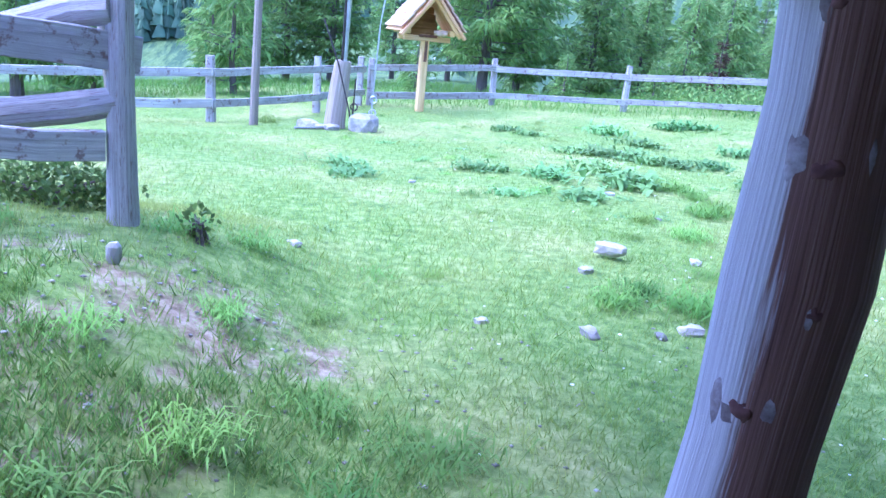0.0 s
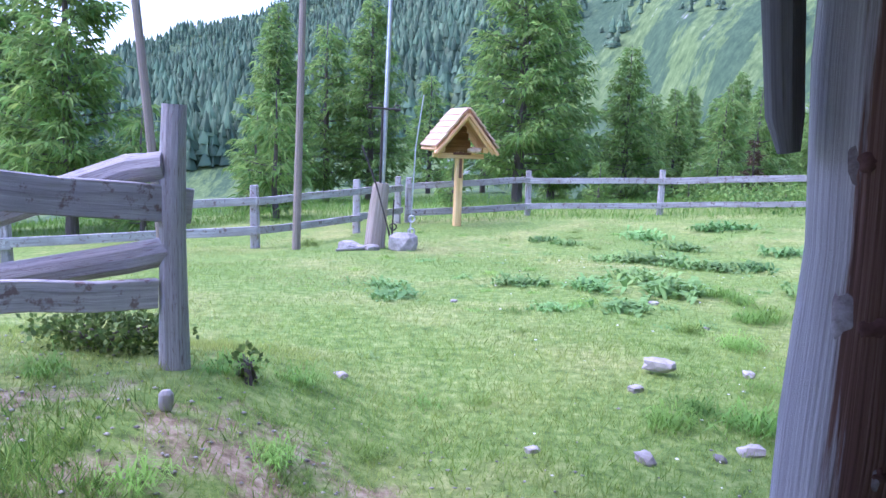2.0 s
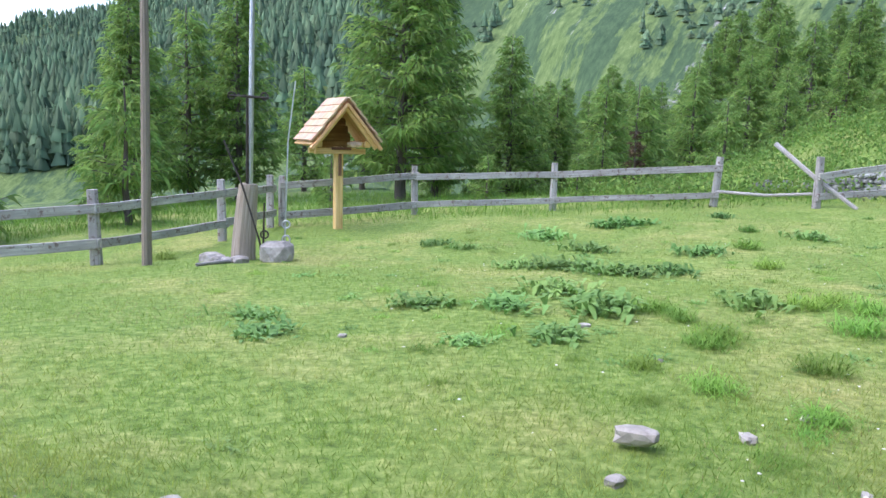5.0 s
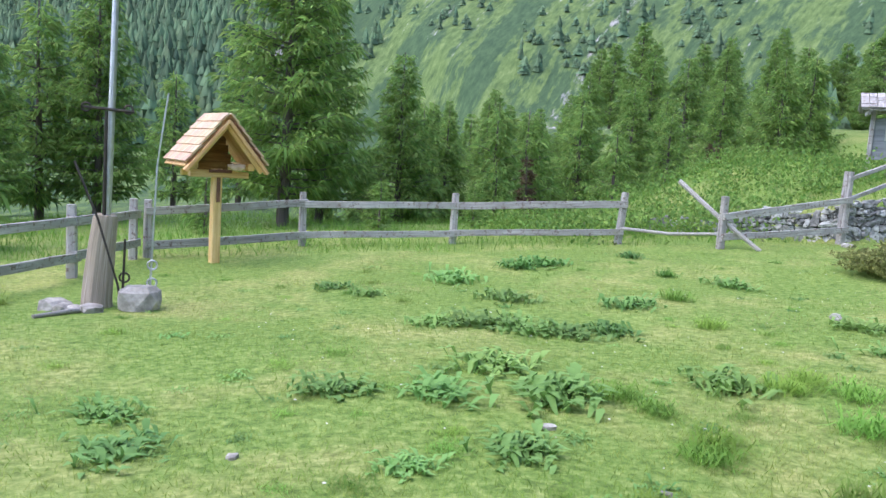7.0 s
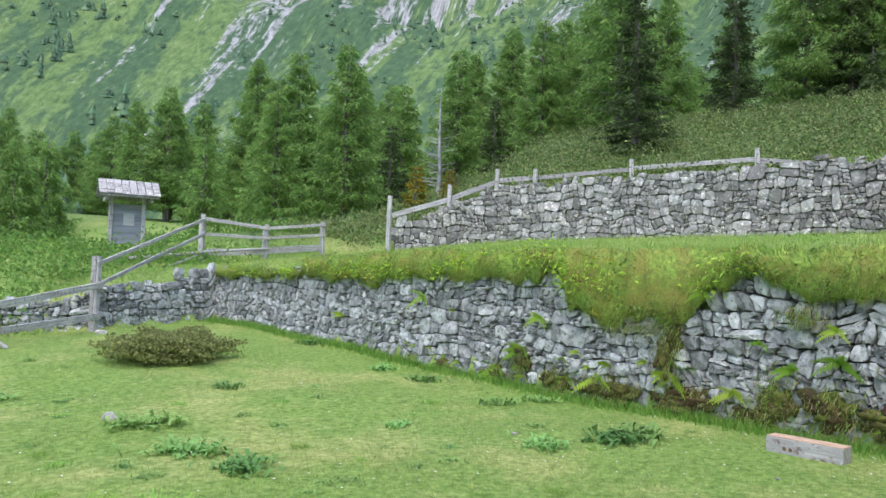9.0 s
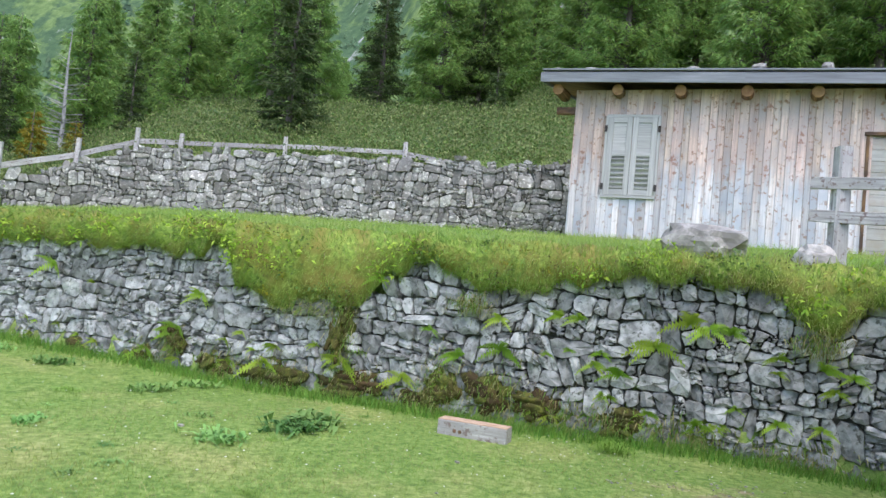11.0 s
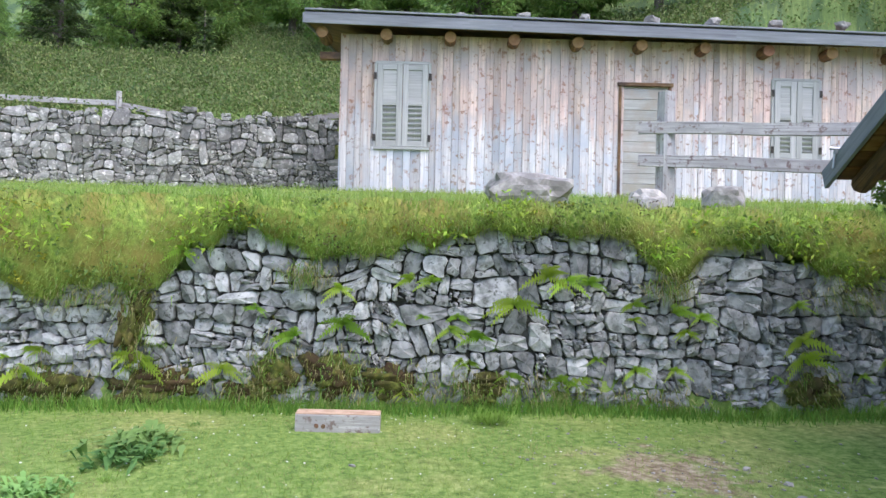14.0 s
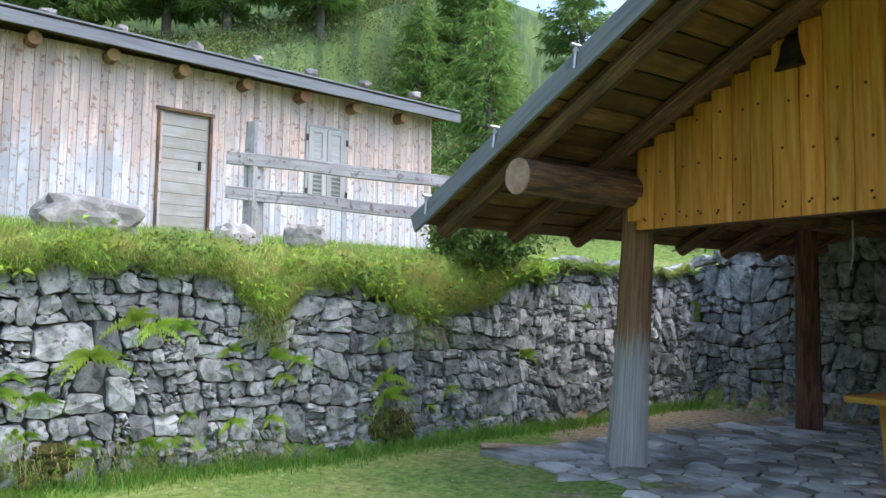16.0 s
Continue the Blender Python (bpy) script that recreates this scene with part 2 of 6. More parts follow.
def ground_surface():
    """Lawn, bare earth and the far mountain side, told apart by place."""
    m = bpy.data.materials.new("ground_turf")
    m.use_nodes = True
    nt = m.node_tree
    bsdf = nt.nodes["Principled BSDF"]
    co = nt.nodes.new("ShaderNodeTexCoord").outputs["Object"]
    fine = noise_of(nt, co, 13, 8, 0.75)
    mid = noise_of(nt, co, 0.55, 6, 0.65)
    lawn = ramp_of(nt, fine, [(0.34, (0.075, 0.13, 0.03)), (0.5, (0.165, 0.26, 0.06)), (0.68, (0.33, 0.4, 0.13))])
    straw = ramp_of(nt, fine, [(0.34, (0.15, 0.18, 0.055)), (0.5, (0.32, 0.34, 0.115)), (0.68, (0.5, 0.48, 0.22))])
    lawn = mixed(nt, ramp_of(nt, mid, [(0.48, (0, 0, 0)), (0.68, (1, 1, 1))]), lawn, straw)
    soil = ramp_of(nt, fine, [(0.34, (0.12, 0.09, 0.05)), (0.5, (0.3, 0.24, 0.15)), (0.66, (0.5, 0.43, 0.31))])
    at = nt.nodes.new("ShaderNodeAttribute")
    at.attribute_name = "soil"
    patch = nt.nodes.new("ShaderNodeMath")
    patch.operation = "MULTIPLY_ADD"
    nt.links.new(noise_of(nt, co, 3.2, 6, 0.7), patch.inputs[0])
    patch.inputs[1].default_value = 1.6
    sub = nt.nodes.new("ShaderNodeMath")
    sub.operation = "SUBTRACT"
    nt.links.new(at.outputs["Fac"], sub.inputs[0])
    sub.inputs[1].default_value = 1.0
    nt.links.new(sub.outputs[0], patch.inputs[2])
    near = mixed(nt, ramp_of(nt, patch.outputs[0], [(0.35, (0, 0, 0)), (0.55, (1, 1, 1))]), lawn, soil)
    # mountain side: pasture, dwarf pine, scree and crags, in strips set to the camera's view
    view_uv = nt.nodes.new("ShaderNodeCombineXYZ")
    for i, key in enumerate(("view_u", "view_v")):
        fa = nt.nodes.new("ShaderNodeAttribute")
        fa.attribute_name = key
        nt.links.new(fa.outputs["Fac"], view_uv.inputs[i])
    strip = noise_of(nt, view_uv.outputs[0], 1.0, 7, 0.62, (0.33, 0.07, 1))
    strip2 = noise_of(nt, view_uv.outputs[0], 1.0, 9, 0.7, (0.8, 0.16, 1))
    dots = noise_of(nt, view_uv.outputs[0], 2.4, 10, 0.75)
    dark = noise_of(nt, view_uv.outputs[0], 1.1, 9, 0.72)
    past = ramp_of(nt, dots, [(0.34, (0.055, 0.095, 0.036)), (0.5, (0.115, 0.175, 0.06)), (0.66, (0.19, 0.255, 0.095))])
    pine = ramp_of(nt, dots, [(0.35, (0.035, 0.072, 0.037)), (0.65, (0.085, 0.14, 0.065))])
    rock = ramp_of(nt, dots, [(0.34, (0.1, 0.1, 0.098)), (0.48, (0.24, 0.237, 0.23)), (0.64, (0.4, 0.395, 0.385))])

    def summed(x, y, k):
        n = nt.nodes.new("ShaderNodeMath")
        n.operation = "MULTIPLY_ADD"
        nt.links.new(x, n.inputs[0])
        n.inputs[1].default_value = k
        nt.links.new(y, n.inputs[2])
        return n.outputs[0]

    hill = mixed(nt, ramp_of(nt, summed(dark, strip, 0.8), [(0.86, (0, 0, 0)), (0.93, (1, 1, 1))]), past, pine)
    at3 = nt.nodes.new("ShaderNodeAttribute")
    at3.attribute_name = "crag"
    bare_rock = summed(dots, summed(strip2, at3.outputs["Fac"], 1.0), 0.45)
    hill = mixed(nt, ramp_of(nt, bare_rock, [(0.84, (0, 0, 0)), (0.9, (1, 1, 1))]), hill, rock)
    at2 = nt.nodes.new("ShaderNodeAttribute")
    at2.attribute_name = "hill"
    col = mixed(nt, at2.outputs["Fac"], near, hill)
    nt.links.new(col, bsdf.inputs["Base Color"])
    bsdf.inputs["Roughness"].default_value = 0.95
    bsdf.inputs["Specular IOR Level"].default_value = 0.1
    bp = nt.nodes.new("ShaderNodeBump")
    bp.inputs["Strength"].default_value, bp.inputs["Distance"].default_value = 0.5, 0.03
    nt.links.new(fine, bp.inputs["Height"])
    nt.links.new(bp.outputs[0], bsdf.inputs["Normal"])
    return m


TURF = ground_surface()
rng = np.random.default_rng(7)


# ---- mesh tools ----
class Shape:
    """Collects vertices, faces and a flat unwrapping, in world metres."""

    def __init__(self):
        self.v, self.f, self.uv = [], [], []

    def add(self, verts, faces, uvs=None):
        n = len(self.v)
        self.v.extend([tuple(p) for p in verts])
        self.uv.extend(uvs if uvs is not None else [(p[0] + p[1] * 0.7, p[2]) for p in verts])
        self.f.extend([tuple(i + n for i in q) for q in faces])
        return self

    def sweep(self, pts, prof, scales=None, up=(0, 0, 1), jitter=0.0, caps=True):
        """Carries a profile (sideways, up) along a line of points."""
        pts = [Vector(p) for p in pts]
        k = len(prof)
        verts, uvs, run = [], [], 0.0
        off = random.random() * 9
        per = [0.0]
        for i in range(k):
            a, b = prof[i], prof[(i + 1) % k]
            per.append(per[-1] + math.hypot(a[0] - b[0], a[1] - b[1]))
        for i, p in enumerate(pts):
            d = (pts[min(i + 1, len(pts) - 1)] - pts[max(i - 1, 0)]).normalized()
            u = Vector(up)
            if abs(d.dot(u)) > 0.95:
                u = Vector((0, 1, 0)) if abs(d.y) < 0.9 else Vector((1, 0, 0))
            s = d.cross(u).normalized()
            u = s.cross(d)
            sc = scales[i] if scales else 1.0
            if i:
                run += (p - pts[i - 1]).length
            for j in range(k + 1):
                a, b = prof[j % k]
                q = 1 + random.uniform(-jitter, jitter) if j < k else q0
                if j == 0:
                    q0 = q
                verts.append(p + s * (a * sc * q) + u * (b * sc * q))
                uvs.append((per[j] + off, run + off))
        faces = []
        for i in range(len(pts) - 1):
            for j in range(k):
                a = i * (k + 1) + j
                faces.append((a, a + 1, a + k + 2, a + k + 1))
        if caps:
            faces.append(tuple(range(k - 1, -1, -1)))
            o = (len(pts) - 1) * (k + 1)
            faces.append(tuple(range(o, o + k)))
        return self.add(verts, faces, uvs)

    def board(self, a, b, w, t, up=(0, 0, 1), cuts=1, wob=0.0, ch=0.004):
        """A plank from a to b: t thick sideways, w high along up, with eased edges."""
        a, b = Vector(a), Vector(b)
        pts = [a.lerp(b, i / cuts) + Vector((random.uniform(-wob, wob), random.uniform(-wob, wob), random.uniform(-wob, wob))) * (0 < i < cuts) for i in range(cuts + 1)]
        x, y = t / 2, w / 2
        prof = [(-x, -y + ch), (-x + ch, -y), (x - ch, -y), (x, -y + ch), (x, y - ch), (x - ch, y), (-x + ch, y), (-x, y - ch)]
        sc = [1 + random.uniform(-wob, wob) * 3 for _ in pts] if wob else None
        return self.sweep(pts, prof, sc, up)

    def log(self, pts, radii, sides=14, jitter=0.03, up=(0, 0, 1)):
        prof = [(math.cos(i * math.tau / sides), math.sin(i * math.tau / sides)) for i in range(sides)]
        return self.sweep(pts, prof, list(radii), up, jitter)

    def ring(self, c, r, tube, axis=0, sides=16):
        """A small closed hoop."""
        c = Vector(c)
        pts = []
        for i in range(sides + 1):
            a = i * math.tau / sides
            o = [r * math.cos(a), r * math.sin(a)]
            o.insert(axis, 0)
            pts.append(c + Vector(o))
        return self.log(pts, [tube] * len(pts), 6, 0)

    def rock(self, c, size, seed, turn=0.0, rough=0.28, sub=2, cut=0.82):
        bm = bmesh.new()
        bmesh.ops.create_icosphere(bm, subdivisions=sub, radius=1)
        c = Vector(c)
        ca, sa = math.cos(turn), math.sin(turn)
        verts = []
        for p in bm.verts:
            q = p.co.copy()
            n = noise.noise(q * 1.3 + Vector((seed, seed * 1.7, 3))) * rough * 2 + noise.noise(q * 3.1 + Vector((seed, 0, seed))) * rough
            q = q * (1 + n)
            q = Vector((max(-cut, min(cut, q.x)), max(-cut, min(cut, q.y)), max(-cut * 0.92, min(cut * 0.92, q.z))))
            x, y, z = q.x * size[0], q.y * size[1], q.z * size[2]
            verts.append(c + Vector((x * ca - y * sa, x * sa + y * ca, z)))
        faces = [[v.index for v in f.verts] for f in bm.faces]
        bm.free()
        return self.add(verts, faces)

    def make(self, name, material, parent=None, label="", smooth=False):
        me = bpy.data.meshes.new(name)
        base = Vector((0, 0, 0))
        q = parent
        while q is not None:
            base += q.location
            q = q.parent
        me.from_pydata([Vector(p) - base for p in self.v], [], self.f)
        me.uv_layers.new(name="UVMap")
        loops = np.empty(len(me.loops), dtype=np.int32)
        me.loops.foreach_get("vertex_index", loops)
        me.uv_layers[0].data.foreach_set("uv", np.array(self.uv, dtype=np.float32)[loops].ravel())
        me.materials.append(material)
        if smooth:
            me.shade_smooth()
        ob = new(name, me)
        ob.parent = parent
        if label:
            tagged(ob, label)
        return ob


def thing(name, at, label, category, group=""):
    ob = new(name)
    ob.empty_display_size = 0.2
    ob.location = at
    return tagged(ob, label, category, group)


def soup(name, verts, tri, material, parent=None):
    """A mesh of loose small leaves from arrays."""
    me = bpy.data.meshes.new(name)
    verts, tri = np.asarray(verts, dtype=np.float32), np.asarray(tri, dtype=np.int32)
    me.vertices.add(len(verts))
    me.vertices.foreach_set("co", verts.ravel())
    me.loops.add(tri.size)
    me.loops.foreach_set("vertex_index", tri.ravel())
    me.polygons.add(len(tri))
    me.polygons.foreach_set("loop_start", np.arange(len(tri), dtype=np.int32) * tri.shape[1])
    me.materials.append(material)
    me.update(calc_edges=True)
    ob = new(name, me)
    ob.parent = parent
    return ob


# ---- lie of the land ----
def ss(a, b, x):
    t = np.clip((np.asarray(x, dtype=float) - a) / (b - a), 0, 1)
    return t * t * (3 - 2 * t)


LOWER = [(4.3, -6.25), (6.15, -2.15), (7.03, -0.15), (8.5, 2.6), (10.15, 5.8), (12.4, 10.2), (15.15, 15.7)]
STUB = [(15.15, 15.7), (12.1, 16.45), (9.4, 19.2), (6.5, 24.0)]
UPPER = [(20.9, -1.2), (23.3, 5.4), (25.0, 11.4), (23.2, 14.8)]
G2 = Vector((-0.849, 0.528, 0))
R2 = Vector((-0.528, -0.849, 0))


def side(line, x, y):
    """Distance behind a wall line (its right-hand side is behind), negative in front."""
    best = np.full(np.shape(x), 1e9)
    sign = np.ones(np.shape(x))
    for (ax, ay), (bx, by) in zip(line, line[1:]):
        dx, dy = bx - ax, by - ay
        ln = math.hypot(dx, dy)
        t = np.clip(((x - ax) * dx + (y - ay) * dy) / ln ** 2, 0, 1)
        d = np.hypot(x - ax - t * dx, y - ay - t * dy)
        c = ((x - ax) * dy - (y - ay) * dx) / ln
        near, tie = d < best - 1e-6, np.abs(d - best) <= 1e-6
        sign = np.where(near, np.sign(c), np.where(tie, np.maximum(sign, np.sign(c)), sign))
        best = np.where(near, d, best)
    return best * sign


BEHIND = [(-6.0, -1.0), (-2.0, -2.3)]


def height(x, y):
    x, y = np.asarray(x, dtype=float), np.asarray(y, dtype=float)
    w = ss(4, 15, y)
    z = 0.07 * (1 - w) + w * (-0.33 + 0.055 * np.clip(x, -6, 16))
    z = z + 0.03 * np.sin(x * 1.3 + 0.7 * y) * np.sin(y * 0.9 - 0.4 * x)
    # bank by the gate post
    z = z + 0.36 * ss(-0.35, -1.5, x) * ss(5.6, 3.6, y) * ss(-1.5, 1.0, y)
    # ground beyond the fence drops to the wood and the valley
    z = z - 0.045 * np.clip(y - 18.5, 0, 40) - 0.1 * np.clip(-5 - x, 0, 60)
    # terrace behind the retaining wall
    d = side(BEHIND + LOWER + STUB[1:], x, y)
    terr = 1.66 - 0.33 * ss(8, 16, y) + 0.42 * ss(0, 0.9, d) + 0.115 * np.clip(d - 0.9, 0, 4.6) + 0.045 * np.clip(d - 5.5, 0, 9) + 0.1 * np.clip(d - 14, 0, 60)
    fade = np.where(y > 12, ss(8.6, 16.3, x), 1.0)
    step = ss(0.0, 0.3, d)
    z = z * (1 - step) + step * (z * (1 - fade) + np.maximum(terr, z) * fade)
    # the higher terrace
    e = side(UPPER, x, y)
    z = z + ss(0.1, 0.5, e) * (1.7 * ss(16.0, 11.5, y) + 0.3 * np.minimum(np.clip(e, 0, 30), 11 + 19 * ss(-1, -8, y)) * ss(24, 14, y)) * ss(15, 19, x)
    # ground lowered round the notice board so that it fits the camera's view
    z = z - 0.47 * np.exp(-(((x - 17.75) / 3.2) ** 2 + ((y - 21.0) / 3.2) ** 2))
    # the wood's floor falls away behind the knoll
    z = z - 0.4 * np.clip(y - 23.5, 0, 14) * ss(1.5, 5, x) * ss(36, 27, x)
    # slope behind the hut
    z = z + 0.42 * np.clip(-(y + 9.0), 0, 40) * ss(2, 7, x) * (1 - 0.6 * ss(0.1, 0.5, e))
    # mountains
    r = np.hypot(x, y)
    th = np.degrees(np.arctan2(x, y))
    elev = np.interp(th, [-180, -60, -30, -22, -12, -4, 0, 10, 20, 40, 100, 130, 150, 180], [8, 2, 2.8, 4.8, 9.6, 14.5, 17, 22, 26, 30, 31, 24, 15, 10])
    prof = np.clip((r - 90) / 610, 0, 1.6)
    rug = 26 * np.sin(x * 0.012 + 1) * np.sin(y * 0.014) + 12 * np.sin(x * 0.041 + y * 0.02) * np.sin(y * 0.037) + 7 * np.sin(th * 0.55) + 4 * np.sin(th * 1.7 + r * 0.01)
    mount = np.tan(np.radians(elev)) * 700 * np.minimum(prof, 1) ** 1.15 + rug * (0.35 + 0.65 * ss(-15, 15, th)) * ss(0.1, 0.5, prof) * ss(1.6, 1.0, prof)
    return z * ss(220, 80, r) + mount * ss(80, 130, r) - 3 * ss(60, 100, r) * ss(160, 100, r)


def hz(x, y):
    return float(height(x, y))


def stretched(lo, hi, step, far):
    mid = list(np.arange(lo, hi + 1e-6, step))
    out, s = [], step
    p = hi
    while p < far:
        s *= 1.075
        p += s
        out.append(p)
    left, s, p = [], step, lo
    while p > -far:
        s *= 1.075
        p -= s
        left.append(p)
    return np.array(left[::-1] + mid + out)


def view_strips(x, y):
    """Skewed polar coordinates that slant gullies and scrub strips to fit the camera's view."""
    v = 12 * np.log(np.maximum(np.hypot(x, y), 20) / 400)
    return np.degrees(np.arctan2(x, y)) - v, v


def build_ground():
    xs, ys = stretched(-7, 27, 0.2, 2600), stretched(-10, 24, 0.2, 2600)
    gx, gy = np.meshgrid(xs, ys)
    gz = height(gx, gy)
    nx, ny = len(xs), len(ys)
    verts = np.stack([gx.ravel(), gy.ravel(), gz.ravel()], 1)
    i = np.arange(nx * ny).reshape(ny, nx)
    quads = np.stack([i[:-1, :-1].ravel(), i[:-1, 1:].ravel(), i[1:, 1:].ravel(), i[1:, :-1].ravel()], 1)
    ob = soup("ground", verts, quads, TURF)
    ob.data.shade_smooth()
    r = np.hypot(gx, gy).ravel()
    x, y = gx.ravel(), gy.ravel()
    soil = 0.62 * ss(-0.2, -0.9, x) * ss(4.4, 3.0, y) * ss(-4.5, -3.0, x)
    soil = np.maximum(soil, 0.75 * np.exp(-(((x + 0.75) / 0.5) ** 2 + ((y - 3.1) / 0.8) ** 2)))
    soil = np.maximum(soil, 0.8 * np.exp(-(((x - 5.9) / 1.1) ** 2 + ((y - 1.9) / 0.9) ** 2)))
    soil = np.maximum(soil, 0.6 * np.exp(-(((x - 4.6) / 0.9) ** 2 + ((y - 0.3) / 0.8) ** 2)))
    soil = np.maximum(soil, 0.9 * ss(5.4, 4.2, x + 0.62 * (y + 1)) * ss(1.4, -0.5, y - 0.3 * x + 0.8) * ss(-7.2, -5, y))
    hill = np.maximum(np.maximum(ss(40, 90, r), np.maximum(0.9 * ss(20.5, 26, y) * ss(10, 6, x), 0.9 * ss(-9.5, -12.5, y))), 0.8 * ss(0.6, 5, side(UPPER, x, y)) * (x > 20) * (y < 20))
    th = np.degrees(np.arctan2(x, y))
    view_u, view_v = view_strips(x, y)
    gully = lambda at, wide: np.exp(-((view_u - at) / wide) ** 2)
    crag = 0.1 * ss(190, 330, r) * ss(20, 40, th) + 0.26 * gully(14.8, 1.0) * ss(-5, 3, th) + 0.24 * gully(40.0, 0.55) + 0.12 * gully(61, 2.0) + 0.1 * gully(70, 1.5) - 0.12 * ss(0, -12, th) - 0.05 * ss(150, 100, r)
    for key, val in (("soil", soil), ("hill", hill), ("crag", crag), ("view_u", view_u), ("view_v", view_v)):
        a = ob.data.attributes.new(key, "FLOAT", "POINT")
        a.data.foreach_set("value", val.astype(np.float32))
    return tagged(ob, "green alpine lawn rising to terraces and a mountain side", "ground", kind="structure")


build_ground()


# ---- dry stone walls ----
def along(line, s):
    """Point and outward normal at s metres along a wall line (outward is to its left)."""
    for (ax, ay), (bx, by) in zip(line, line[1:]):
        ln = math.hypot(bx - ax, by - ay)
        if s <= ln or (bx, by) == line[-1]:
            t = s / ln
            return ax + (bx - ax) * t, ay + (by - ay) * t, -(by - ay) / ln, (bx - ax) / ln
        s -= ln


def length_of(line):
    return sum(math.hypot(b[0] - a[0], b[1] - a[1]) for a, b in zip(line, line[1:]))


def cells(length, tall, size, seed, squash=0.52):
    """Irregular stones that fill a strip: clipped cells round scattered seeds of mixed weight."""
    r = random.Random(seed)
    pts = []
    h = size * squash
    rows = max(2, int(tall / h + 0.5))
    for j in range(rows + 2):
        x = -size + r.random() * size
        while x < length + size:
            big = r.random()
            w = size * (0.38 if big < 0.35 else 0.85 if big < 0.75 else 1.5 if big < 0.93 else 2.0)
            pts.append((x + w / 2, (j - 0.5) * tall / rows + r.uniform(-0.5, 0.5) * h, (w / size) ** 1.3 * size * size * 0.2))
            x += w * r.uniform(0.85, 1.1)
    out = []
    k = 1 / squash
    for i, (px, py, pw) in enumerate(pts):
        if not (-0.1 < px < length + 0.1 and -0.1 < py < tall + 0.05):
            continue
        poly = [(px - 2 * size, py - 2 * h), (px + 2 * size, py - 2 * h), (px + 2 * size, py + 2 * h), (px - 2 * size, py + 2 * h)]
        for q, (qx, qy, qw) in enumerate(pts):
            if q == i or abs(qx - px) > 3 * size or abs(qy - py) > 3 * h:
                continue
            nx, ny = qx - px, (qy - py) * k * k
            c = 0.5 * ((qx * qx - px * px) + k * k * (qy * qy - py * py) - qw + pw)
            new_poly = []
            for a, b in zip(poly, poly[1:] + poly[:1]):
                da, db = nx * a[0] + ny * a[1] - c, nx * b[0] + ny * b[1] - c
                if da <= 0:
                    new_poly.append(a)
                if da * db < 0:
                    t = da / (da - db)
                    new_poly.append((a[0] + (b[0] - a[0]) * t, a[1] + (b[1] - a[1]) * t))
            poly = new_poly
            if len(poly) < 3:
                break
        if len(poly) >= 3:
            out.append(poly)
    return out


def rubble(length, tall, size, seed):
    """Roughly squared stones of mixed size: uneven blocks, split again and again, then bent a little."""
    r = random.Random(seed)
    out = []

    def split(poly, want):
        xs, ys = [p[0] for p in poly], [p[1] for p in poly]
        w, h = max(xs) - min(xs), max(ys) - min(ys)
        if w * h < want:
            out.append(poly)
            return
        a, b, c, d = poly
        if w > h * r.uniform(0.95, 1.5):
            t, q = r.uniform(0.3, 0.7), r.uniform(-0.09, 0.09)
            m, n = mix(a, b, t + q), mix(d, c, t - q)
            parts = ((a, m, n, d), (m, b, c, n))
        else:
            t, q = r.uniform(0.32, 0.68), r.uniform(-0.1, 0.1)
            m, n = mix(a, d, t + q), mix(b, c, t - q)
            parts = ((a, b, n, m), (m, n, c, d))
        for part_ in parts:
            split(part_, want * r.choice((0.35, 0.8, 1.0, 1.5)) if w * h < want * 3 else size * size * 0.55 * r.choice((0.3, 0.55, 1.0, 1.0, 1.7, 2.4)))

    mix = lambda p, q, t: (p[0] + (q[0] - p[0]) * t, p[1] + (q[1] - p[1]) * t)
    y, row = -0.12, 0
    while y < tall + 0.1:
        h = size * r.uniform(1.1, 1.9)
        x = -size * r.uniform(0.2, 2.0)
        lean = r.uniform(-0.1, 0.1)
        while x < length + 0.1:
            w = size * r.uniform(1.5, 3.6)
            nxt = r.uniform(-0.12, 0.12)
            split(((x - lean * h, y), (x + w - nxt * h, y), (x + w + nxt * h, y + h), (x + lean * h, y + h)), size * size * 0.55 * r.choice((0.5, 1.0, 1.7)))
            x, lean = x + w, nxt
        y += h
    bend = lambda p: (p[0] + 0.24 * size * noise.noise(Vector((p[0] * 1.9, p[1] * 2.3, seed))), p[1] + 0.42 * size * noise.noise(Vector((p[0] * 1.5, p[1] * 1.2, seed + 7))))
    return [[bend(p) for p in poly] for poly in out]


